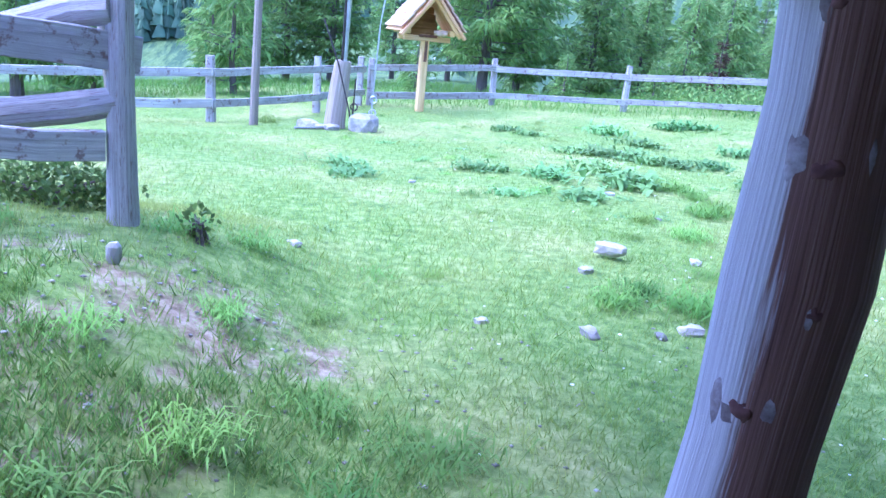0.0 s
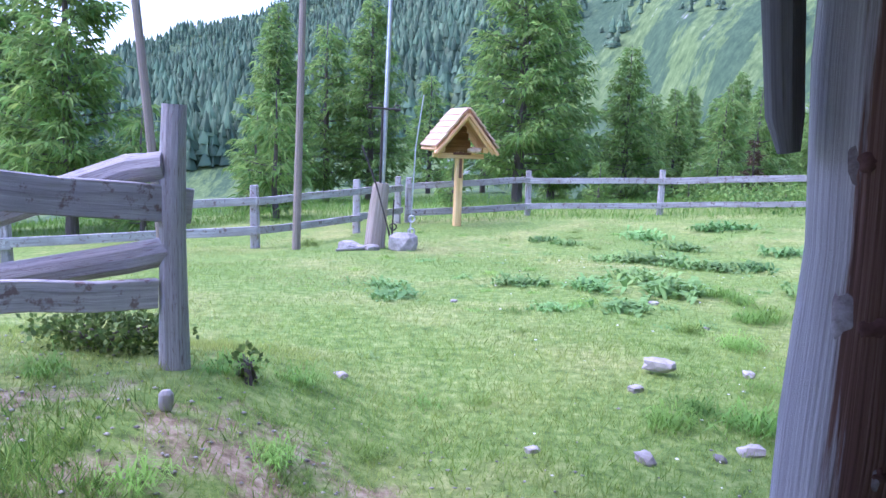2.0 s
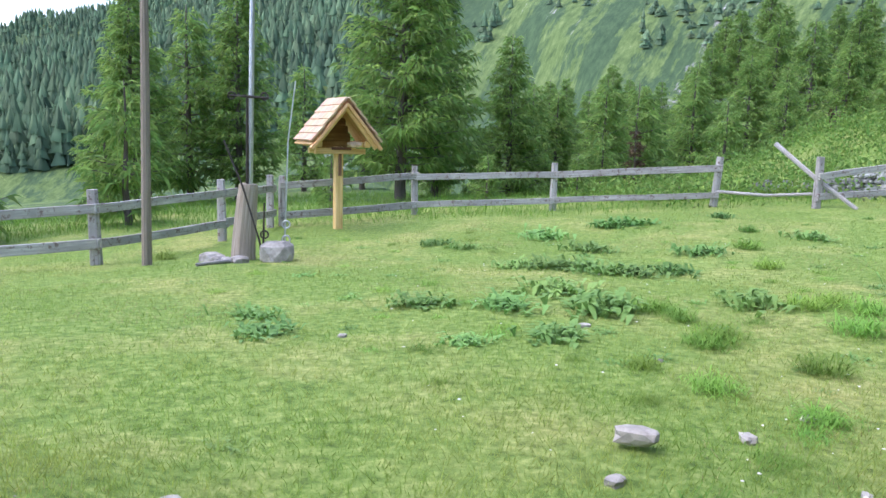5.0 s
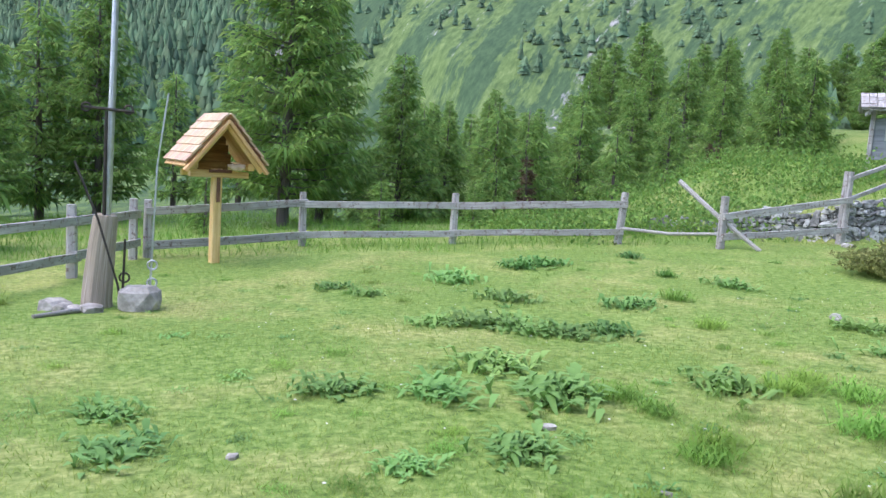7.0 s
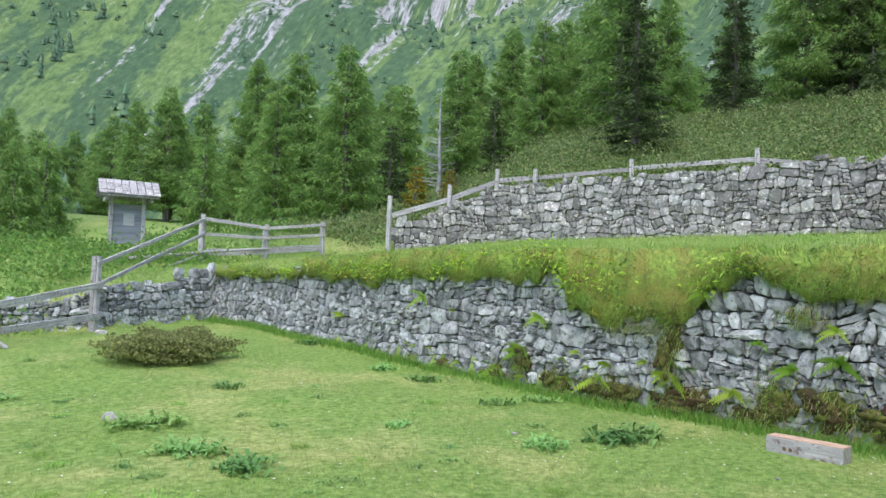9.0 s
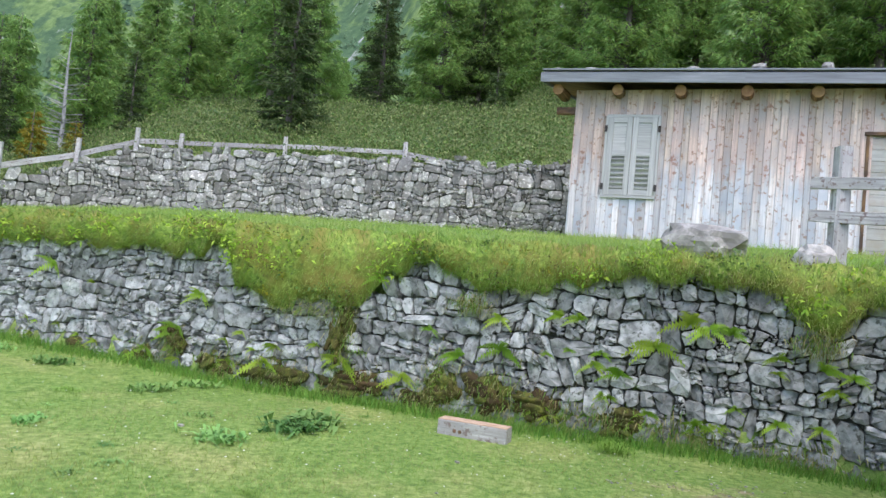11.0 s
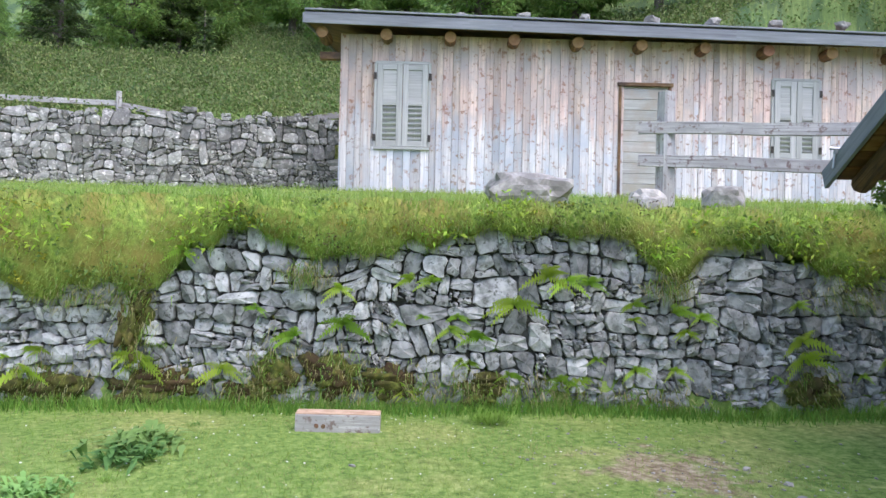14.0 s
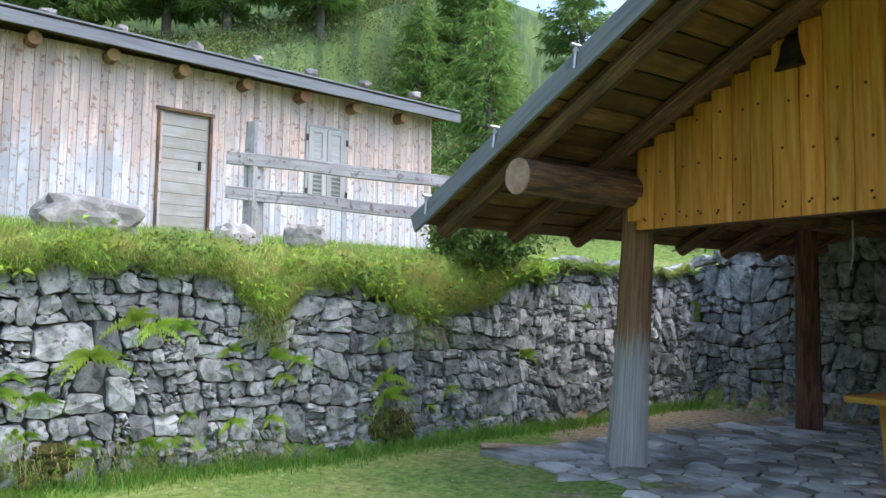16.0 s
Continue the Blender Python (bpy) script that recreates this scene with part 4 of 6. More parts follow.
def hut():
    t = thing("hut", hp(5, 0, HUT_FLOOR), "weathered timber hut with a low roof weighted by stones", "hut")
    long, deep, low = 10.7, 5.0, 5.5
    s = Shape()
    v = [hp(u, -q, z) for q in (0.03, deep) for u in (0, long) for z in (HUT_FLOOR - 0.3, low)]
    s.add(v, [(0, 2, 3, 1), (4, 5, 7, 6), (0, 1, 5, 4), (2, 6, 7, 3)])
    wall = s.make("wall", CLADDING, t)
    r = random.Random(4)
    u = 0.0
    while u < long:
        w = r.uniform(0.1, 0.19)
        w = min(w, long - u + 0.02)
        mid = u + w / 2
        spans = [(HUT_FLOOR - 0.1, 5.5)]
        for a, b, z0, z1 in ((0.62, 1.58, 3.5, 5.0), (5.02, 5.88, HUT_FLOOR - 0.2, 4.69), (7.75, 8.6, 3.45, 4.87)):
            if a < mid < b:
                spans = [(z1, 5.5)] + ([(HUT_FLOOR - 0.1, z0)] if z0 > HUT_FLOOR else [])
        for z0, z1 in spans:
            b = Shape()
            o = r.uniform(0.0, 0.012)
            b.board(hp(mid, o, z0), hp(mid, o, z1), w - 0.005, 0.024, up=HD, ch=0.004)
            b.make("board", CLADDING, wall)
        u += w
    # left gable boards
    for i in range(28):
        b = Shape()
        q = 0.09 + 0.18 * i
        if q < deep:
            b.board(hp(-0.012, -q, HUT_FLOOR - 0.1), hp(-0.012, -q, 5.5 + 0.12 * q), 0.172, 0.024, up=HN)
            b.make("board", CLADDING, wall)
    shutter_window(t, 0.62, 1.58, 3.5, 5.0)
    shutter_window(t, 7.75, 8.6, 3.45, 4.87)
    d = Shape()
    d.board(hp(5.45, -0.04, 2.5), hp(5.45, -0.04, 4.68), 0.9, 0.03, up=HD)
    door = d.make("door", DOORWOOD, t, "closed bleached plank door")
    for i in range(11):
        b = Shape()
        b.board(hp(5.06, -0.01, 2.65 + 0.19 * i), hp(5.84, -0.01, 2.65 + 0.19 * i), 0.184, 0.03)
        b.make("plank", DOORWOOD, door)
    b = Shape()
    b.board(hp(4.95, 0.03, 4.72), hp(5.95, 0.03, 4.72), 0.06, 0.07)
    for u in (5.0, 5.9):
        b.board(hp(u, 0.015, 2.5), hp(u, 0.015, 4.7), 0.05, 0.06, up=HD)
    b.make("door_frame", LOGWOOD, t)
    b = Shape()
    b.board(hp(5.72, 0.02, 3.75), hp(5.72, 0.02, 3.9), 0.05, 0.02, up=HD)
    b.make("lock", IRON, door)
    # roof: deck, grey fascia, round rafters with sawn ends
    slope = 0.14
    R = lambda u, out, dz=0.0: hp(u, out, 5.66 - 0.016 * u - slope * out + dz)
    b = Shape()
    b.add([R(-0.6, 0.45), R(11.1, 0.45), R(11.1, -deep - 0.3), R(-0.6, -deep - 0.3), R(-0.6, 0.45, 0.07), R(11.1, 0.45, 0.07), R(11.1, -deep - 0.3, 0.07), R(-0.6, -deep - 0.3, 0.07)],
          [(3, 2, 1, 0), (4, 5, 6, 7), (0, 1, 5, 4), (1, 2, 6, 5), (2, 3, 7, 6), (3, 0, 4, 7)])
    b.make("roof", SOFFIT, t)
    for a, c in ((-0.62, 3.0), (3.0, 6.9), (6.9, 11.12)):
        b = Shape()
        b.board(R(a, 0.47, 0.035), R(c, 0.47, 0.035), 0.19, 0.035, cuts=3)
        b.make("fascia", ROOFGREY, t)
    b = Shape()
    b.board(R(-0.62, 0.47, 0.035), R(-0.62, -deep - 0.3, 0.035), 0.17, 0.035)
    b.make("fascia", ROOFGREY, t)
    b = Shape()
    b.board(R(-0.6, 0.36, 0.16), R(11.1, 0.36, 0.16), 0.03, 0.3)
    b.make("roof_edge_board", ROOFGREY, t)
    for i in range(10):
        u = -0.32 + 1.125 * i
        b = Shape()
        b.log([hp(u, -0.3, 5.46 - 0.016 * u), hp(u, 0.3, 5.44 - 0.016 * u)], [0.11, 0.105], 12, 0.04)
        raf = b.make("rafter", LOGWOOD, t)
        b = Shape()
        b.log([hp(u, 0.3, 5.44 - 0.016 * u), hp(u, 0.312, 5.44 - 0.016 * u)], [0.103, 0.1], 12, 0.04)
        b.make("sawn_end", ENDORANGE, raf)
    for z in (5.12,):
        b = Shape()
        b.board(hp(-0.4, -0.1, z), hp(0.1, -0.1, z), 0.13, 0.13)
        b.make("beam_end", LOGWOOD, t)
    return t


hut()
for i, u in enumerate((-0.35, 0.3, 2.1, 3.2, 4.3, 5.5, 6.6, 7.7, 8.9, 10.1)):
    s = Shape()
    s.rock(hp(u, 0.2, 5.82), (random.uniform(0.09, 0.2), 0.14, random.uniform(0.06, 0.1)), 50 + i, i)
    tagged(s.make("roof_stone", ROCK), "pale stone weighting down the hut roof", "stone", "roof stones")


def boulder(x, y, size, seed, turn, label, sink=0.3):
    s = Shape()
    s.rock((x, y, hz(x, y) + size[2] * (0.9 - sink)), size, seed, turn, 0.2, 3, 0.9)
    return tagged(s.make("boulder", ROCK), label, "boulder")


boulder(9.2, 0.9, (0.55, 0.32, 0.26), 71, 1.1, "long flat lichen-spotted boulder on the terrace grass")
boulder(7.98, 0.25, (0.22, 0.2, 0.2), 72, 0.4, "grey boulder beside the hut fence post")
boulder(7.75, -0.62, (0.24, 0.2, 0.2), 73, 0.8, "whitish pointed boulder on the terrace grass")


# ---- open shelter ----
EAVE = Vector((6.19, -0.24, 2.33))
PITCH = 0.465
SPAN = 7.56


def sp(g, r, z):
    """A place in the shelter: g across from the far eave, r back from the front edge of the roof."""
    return tuple(Vector((EAVE.x, EAVE.y, 0)) + G2 * g + R2 * r + Vector((0, 0, z)))


def roof_z(g):
    return EAVE.z + PITCH * min(g, SPAN - g)


def shelter():
    t = thing("shelter", sp(SPAN / 2, 3, 0.05), "open log shelter with a plank roof and yellow gable boards", "shelter")
    deep = 6.6
    # near and far front posts, rear posts
    x, y = 4.45, -0.985
    tx, ty = 4.30, -0.86
    rads = [0.2, 0.183, 0.172, 0.166, 0.16, 0.157, 0.152, 0.15, 0.148, 0.148]
    at = lambda k: (x + (tx - x) * k, y + (ty - y) * k, 2.46 * k)
    b = Shape()
    b.log([at(i / 27) for i in range(28)], [float(np.interp(i / 3, range(10), rads)) for i in range(28)], 18, 0.02)
    low = b.make("post", POSTWOOD, t, "debarked log post, grey below and brown above", True)
    hgt = np.array([v[2] for v in b.v])
    at_ = low.data.attributes.new("wear_or_lit", "FLOAT", "POINT")
    at_.data.foreach_set("value", (0.9 * ss(1.75, 0.5, hgt)).astype(np.float32))
    b = Shape()
    qx, qy = 0.355, 1.60
    bow = [0.085, 0.05, 0.02, 0.0, -0.012, -0.01, 0.0, 0.01, 0.02, 0.03]
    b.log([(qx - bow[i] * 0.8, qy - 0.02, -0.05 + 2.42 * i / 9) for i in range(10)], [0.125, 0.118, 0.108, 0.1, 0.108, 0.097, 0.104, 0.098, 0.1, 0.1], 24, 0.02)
    post = b.make("post", KNOTWOOD, t, "knotty debarked log post with reddish bark and a dark shaded side", True)
    # lit side pale, barked and shaded side dark: coloured in by angle
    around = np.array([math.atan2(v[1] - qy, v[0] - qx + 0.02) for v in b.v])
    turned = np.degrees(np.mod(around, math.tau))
    lit_side = post.data.attributes.new("wear_or_lit", "FLOAT", "POINT")
    lit_side.data.foreach_set("value", (0.95 * ss(262, 208, turned) * ss(60, 110, turned) + 0.04).astype(np.float32))
    for kz, az, kr in ((0.83, 228, 0.034), (1.2, 248, 0.036), (1.42, 232, 0.026), (0.5, 215, 0.03), (1.0, 262, 0.022)):
        i = (kz + 0.05) / 2.42 * 9
        cx = qx - 0.8 * float(np.interp(i, range(10), bow))
        rad = float(np.interp(i, range(10), [0.125, 0.118, 0.108, 0.1, 0.108, 0.097, 0.104, 0.098, 0.1, 0.1]))
        d = Vector((math.cos(radians(az)), math.sin(radians(az)), 0))
        c = Vector((cx, qy - 0.02, kz))
        k = Shape()
        k.rock(c + d * (rad - 0.02), (kr * 1.5, 0.018, kr * 2.6), kz * 10, radians(az) + math.pi / 2, 0.12, 3, 2.0)
        k.make("knot_swelling", KNOTPALE, post, "", True)
        k = Shape()
        k.rock(c + d * (rad - 0.007), (kr * 0.6, 0.01, kr * 0.6), kz * 7, radians(az) + math.pi / 2, 0.2, 3, 2.0)
        k.make("knot", KNOTDARK, post, "", True)
    for px, py in ((2.81, -4.1), (-1.3, -1.5)):
        b = Shape()
        p = Vector((px, py, 0))
        b.log([(p.x, p.y, 0.0), (p.x, p.y, 1.2), (p.x, p.y, 2.5)], [0.15, 0.14, 0.13], 12, 0.03)
        b.make("post", LOGWOOD, t)
    # wall plates, ridge
    for g, z, rad in ((1.33, 2.57, 0.15), (SPAN - 1.36, 2.57, 0.135), (SPAN / 2, roof_z(SPAN / 2) - 0.28, 0.12)):
        b = Shape()
        b.log([sp(g, 0.02 if g < 3 else 0.25, z), sp(g, 3, z), sp(g, deep - 0.3, z)], [rad, rad * 1.03, rad], 16, 0.025)
        plate = b.make("wall_plate", LOGWOOD, t)
        b = Shape()
        r0 = 0.02 if g < 3 else 0.25
        b.log([sp(g, r0 - 0.012, z), sp(g, r0, z)], [rad * 0.97, rad * 0.99], 16, 0.02)
        b.make("sawn_end", ENDWOOD, plate)
    # rafters on both slopes
    for k in range(8):
        rr = 0.16 + 0.86 * k
        for sgn in (0, 1):
            b = Shape()
            gs = [0.1, 1.3, 2.5, SPAN / 2]
            b.log([sp(g if not sgn else SPAN - g, rr, roof_z(g) - 0.15 - 0.0 * g) for g in gs], [0.085, 0.085, 0.08, 0.075], 10, 0.05)
            b.make("rafter", LOGWOOD, t)
    # roof boards run from front to back
    r = random.Random(12)
    for sgn in (0, 1):
        g = 0.0
        while g < SPAN / 2:
            w = r.uniform(0.16, 0.24)
            m = min(g + w / 2, SPAN / 2)
            gg = m if not sgn else SPAN - m
            b = Shape()
            tilt = Vector((0, 0, PITCH)) + G2 * (1 if not sgn else -1)
            b.board(sp(gg, 0.0, roof_z(m) - 0.045), sp(gg, deep, roof_z(m) - 0.045), w, 0.03, up=tilt)
            b.make("roof_board", SOFFIT, t)
            g += w + 0.002
        # slabs over the boards, and the grey barge board in front
        b = Shape()
        e = lambda g, rr, dz: sp(g if not sgn else SPAN - g, rr, roof_z(g) + dz)
        b.add([e(-0.05, -0.05, -0.02), e(SPAN / 2, -0.05, -0.02), e(SPAN / 2, deep, -0.02), e(-0.05, deep, -0.02), e(-0.05, -0.05, 0.05), e(SPAN / 2, -0.05, 0.05), e(SPAN / 2, deep, 0.05), e(-0.05, deep, 0.05)],
              [(0, 1, 2, 3), (7, 6, 5, 4), (0, 4, 5, 1), (2, 6, 7, 3), (3, 7, 4, 0), (1, 5, 6, 2)])
        b.make("roof_cover", ROOFGREY, t)
        for g0, g1 in ((-0.06, 2.0), (2.0, SPAN / 2)):
            b = Shape()
            b.board(e(g0, -0.07, -0.02), e(g1, -0.07, -0.02), 0.17, 0.035, cuts=2)
            b.make("barge_board", ROOFGREY, t)
        for g in (0.2, 1.18, 2.1, 3.1):
            b = Shape()
            c = Vector(e(g, -0.1, 0.03))
            b.log([c + Vector((0, 0, 0.07)), c + Vector((0, 0, -0.1)) - R2 * 0.02], [0.011, 0.011], 8, 0)
            b.log([c + Vector((-0.03, 0, 0.06)) + R2 * 0.14, c + Vector((0, 0, 0.07)) - R2 * 0.05], [0.014, 0.014], 8, 0)
            b.log([c + Vector((0, 0, 0.02)), c + Vector((0, 0, 0.045))], [0.022, 0.022], 6, 0)
            b.make("roof_clamp", STEEL, t)
    # gable boards
    g = 1.4
    rr = 1.36
    while g < SPAN - 1.4:
        w = r.uniform(0.16, 0.23)
        b = Shape()
        m = g + w / 2
        b.board(sp(m, rr + r.uniform(-0.006, 0.006), 2.22), sp(m, rr, roof_z(m) - 0.08), w - 0.004, 0.035, up=G2, cuts=4, wob=0.004, ch=0.012)
        gb = b.make("gable_board", YELLOW, t)
        for hgt in (2.3, 2.33, 2.72, 3.1):
            if hgt < roof_z(m) - 0.2:
                nail = Shape()
                at_n = Vector(sp(m + r.uniform(-0.045, 0.045), rr - 0.018, hgt + r.uniform(-0.02, 0.02)))
                nail.log([at_n, at_n - R2 * 0.006], [0.011, 0.009], 7, 0.1)
                nail.make("nail" if hgt < 2.6 else "knot", KNOTDARK, gb)
        g += w
    # boarding added above the back wall to block light from behind
    for k in range(34):
        m = 0.45 + 0.2 * k
        if m < SPAN - 0.4:
            b = Shape()
            b.board(sp(m, 6.35, 1.9), sp(m, 6.35, roof_z(m) - 0.07), 0.196, 0.03, up=G2)
            b.make("rear_board", LOGWOOD, t)
    b = Shape()
    b.board(sp(1.36, rr + 0.08, 2.32), sp(SPAN - 1.36, rr + 0.08, 2.32), 0.2, 0.16)
    b.make("tie_beam", LOGWOOD, t)
    b = Shape()
    b.board(sp(1.4, rr - 0.03, 2.3), sp(1.4, rr - 0.03, 2.62), 0.13, 0.06, up=G2)
    b.make("corner_board", YELLOW, t)
    # short log hung beside the knotty post
    b = Shape()
    b.log([(0.215, 1.56, 1.43), (0.205, 1.56, 1.48), (0.18, 1.56, 1.7), (0.17, 1.56, 2.25)], [0.016, 0.026, 0.03, 0.032], 12, 0.06)
    b.make("hanging_log", GREYLOG, t, "short grey log hanging beside the post")
    # dark log added here to give the knotty post its shaded top
    b = Shape()
    b.log([(0.43, 1.6, 1.72), (0.46, 1.62, 1.85), (0.47, 1.62, 2.3)], [0.1, 0.13, 0.14], 14, 0.05)
    b.make("post_head", LOGWOOD, t)
    return t


POSTWOOD = surface("grey_brown_post", [(0.3, (0.15, 0.065, 0.035)), (0.5, (0.3, 0.155, 0.09)), (0.7, (0.44, 0.27, 0.18))], 1, (16, 1.4, 1), vary=0.0, bump=0.5, uv=True,
                   worn=[(0.3, (0.27, 0.245, 0.235)), (0.5, (0.42, 0.4, 0.39)), (0.7, (0.56, 0.545, 0.535))])
KNOTPALE = surface("knot_swelling", [(0.3, (0.07, 0.045, 0.042)), (0.5, (0.17, 0.14, 0.14)), (0.7, (0.34, 0.315, 0.325))], 22, vary=0.0, bump=0.7)
KNOTDARK = surface("dark_knot", [(0.3, (0.05, 0.02, 0.018)), (0.7, (0.14, 0.07, 0.06))], 25, vary=0.0, bump=0.5)
# dark tones carry bark and shade together, worn tones the lit side
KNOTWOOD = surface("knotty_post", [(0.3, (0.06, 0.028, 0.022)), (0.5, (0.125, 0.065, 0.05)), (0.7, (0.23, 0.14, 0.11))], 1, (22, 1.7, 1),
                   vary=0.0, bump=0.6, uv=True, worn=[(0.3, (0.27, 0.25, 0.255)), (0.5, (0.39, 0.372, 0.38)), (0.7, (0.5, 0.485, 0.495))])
GREYLOG = surface("grey_hanging_log", [(0.3, (0.1, 0.1, 0.1)), (0.7, (0.24, 0.235, 0.24))], 1, (16, 1.8, 1), vary=0, bump=0.5, uv=True)
shelter()

# bell under the roof
bp_ = Vector((3.02, 0.1, 3.56))
bell = thing("bell", tuple(bp_ + Vector((0, 0, -0.25))), "small dark bronze bell hung under the shelter roof", "bell")
s = Shape()
s.log([bp_ + Vector((0, 0, z)) for z in (-0.24, -0.235, -0.2, -0.12, -0.04, 0.0, 0.02)], [0.1, 0.135, 0.12, 0.095, 0.085, 0.06, 0.02], 18, 0)
s.make("bell_body", IRON, bell)
s = Shape()
s.board(bp_ + Vector((-0.1, 0.06, 0.06)), bp_ + Vector((0.1, -0.06, 0.06)), 0.08, 0.06)
s.log([bp_ + Vector((0, 0, 0.02)), bp_ + Vector((0, 0, 0.3))], [0.02, 0.02], 8, 0)
s.make("yoke", IRON, bell)
s = Shape()
s.log([(2.6, -0.55, 2.25), (2.6, -0.54, 2.0), (2.62, -0.54, 1.86)], [0.008, 0.008, 0.008], 6, 0)
s.make("pull_cord", STEEL, bell)

# table under the roof
tb = Vector((2.66, -0.93, 0.05))
table = thing("picnic_table", tuple(tb), "orange varnished wooden table on the stone floor", "table")
T = lambda u, v, z: tuple(tb + G2 * u + R2 * v + Vector((0, 0, z)))
for i in range(4):
    Shape().board(T(0, 0.1 + 0.19 * i, 0.76), T(1.8, 0.1 + 0.19 * i, 0.76), 0.05, 0.18).make("tabletop", ORANGE, table)
for u in (0.22, 1.55):
    Shape().board(T(u, 0.36, 0.05), T(u - 0.05, 0.36, 0.72), 0.18, 0.05, up=R2).make("leg", ORANGE, table)
    Shape().board(T(u, 0.0, 0.03), T(u, 0.75, 0.03), 0.06, 0.09).make("foot", ORANGE, table)
for v in (0.36,):
    Shape().board(T(0.2, v, 0.3), T(1.6, v, 0.3), 0.1, 0.05).make("stretcher", ORANGE, table)


# timber block on the lawn
blk = Shape()
blk.board((8.16, 3.92, hz(8.1, 3.9) + 0.045), (7.85, 3.3, hz(7.9, 3.3) + 0.045), 0.2, 0.2, ch=0.012)
blk_ob = blk.make("timber_block", GREYWOOD)
tagged(blk_ob, "short squared grey timber block with knots and a sawn top", "timber block")
for u in (0.25, 0.33):
    k = Shape()
    p = Vector((8.16, 3.92, hz(8.1, 3.9) + 0.06)).lerp(Vector((7.85, 3.3, hz(7.9, 3.3) + 0.02)), u)
    d = Vector((-0.894, 0.447, 0))
    k.log([p + d * 0.09, p + d * 0.104], [0.022, 0.018], 10, 0.1)
    k.make("knot", LOGWOOD, blk_ob)
k = Shape()
k.board((8.16, 3.92, hz(8.1, 3.9) + 0.146), (7.85, 3.3, hz(7.9, 3.3) + 0.146), 0.006, 0.19, ch=0.001)
k.make("sawn_top", ENDWOOD, blk_ob)


# ---- notice board with a shingle roof ----
def kiosk(x, y):
    z = hz(x, y) + 0.06
    t = thing("notice_board", (x, y, z), "grey wooden notice board under a small shingle roof", "notice board")
    a = Vector((0.76, -0.65, 0))
    b = Vector((0.65, 0.76, 0))
    P = lambda u, v, h: tuple(Vector((x, y, z)) + a * u + b * v + Vector((0, 0, h)))
    for u in (-0.45, 0.45):
        Shape().board(P(u, 0, -0.5), P(u, 0, 1.9), 0.12, 0.12, up=b, ch=0.015).make("post", GREYWOOD, t)
    bd = Shape().board(P(0, 0.05, 0.45), P(0, 0.05, 1.6), 0.8, 0.02, up=a).make("board", ROOFGREY, t)
    for i in range(7):
        Shape().board(P(-0.4, 0.02, 0.5 + 0.17 * i), P(0.4, 0.02, 0.5 + 0.17 * i), 0.165, 0.03).make("plank", ROOFGREY, bd)
    Shape().board(P(-0.1, -0.01, 1.15), P(0.2, -0.01, 1.15), 0.36, 0.012).make("notice", SHUTTER, bd)
    for u in (-0.6, 0.6):
        Shape().board(P(u, -0.5, 1.72), P(u, 0.5, 1.72), 0.1, 0.08).make("bracket", GREYWOOD, t)
    for sgn in (-1, 1):
        rf = Shape().board(P(0, 0, 2.2), P(0, sgn * 0.62, 1.78), 1.6, 0.03, up=a).make("roof", GREYWOOD, t)
        for row in range(4):
            for c in range(8):
                k = row / 4
                Shape().board(P(-0.74 + 0.21 * c, sgn * 0.63 * k, 2.27 - 0.42 * k + random.uniform(0, 0.04)), P(-0.74 + 0.21 * c, sgn * 0.63 * (k + 0.33), 2.28 - 0.42 * (k + 0.33) + random.uniform(0, 0.03)), 0.19, 0.03, up=a).make("shingle", GREYWOOD, rf)
    return t


kiosk(18.0, 21.15)


# ---- trees ----
def twig_leaves(starts, dirs, ln, wd, droop, r):
    """Narrow drooping sprays, each a kinked strip of two leaves."""
    n = len(starts)
    d = dirs / np.linalg.norm(dirs, axis=1, keepdims=True)
    sidev = np.cross(d, r.normal(size=(n, 3)))
    sidev /= np.linalg.norm(sidev, axis=1, keepdims=True)
    L = (ln * r.uniform(0.6, 1.3, n))[:, None]
    W = (wd * r.uniform(0.7, 1.3, n))[:, None]
    dn = np.array([0, 0, -1.0]) * (droop * r.uniform(0.4, 1.4, n))[:, None]
    mid = starts + d * L * 0.5
    tip = starts + d * L + dn * L
    v = np.stack([starts, mid + sidev * W, tip, mid - sidev * W], 1).reshape(-1, 3)
    k = np.arange(n)[:, None] * 4
    return v, np.concatenate([k + [0, 1, 2, 3]], 0)


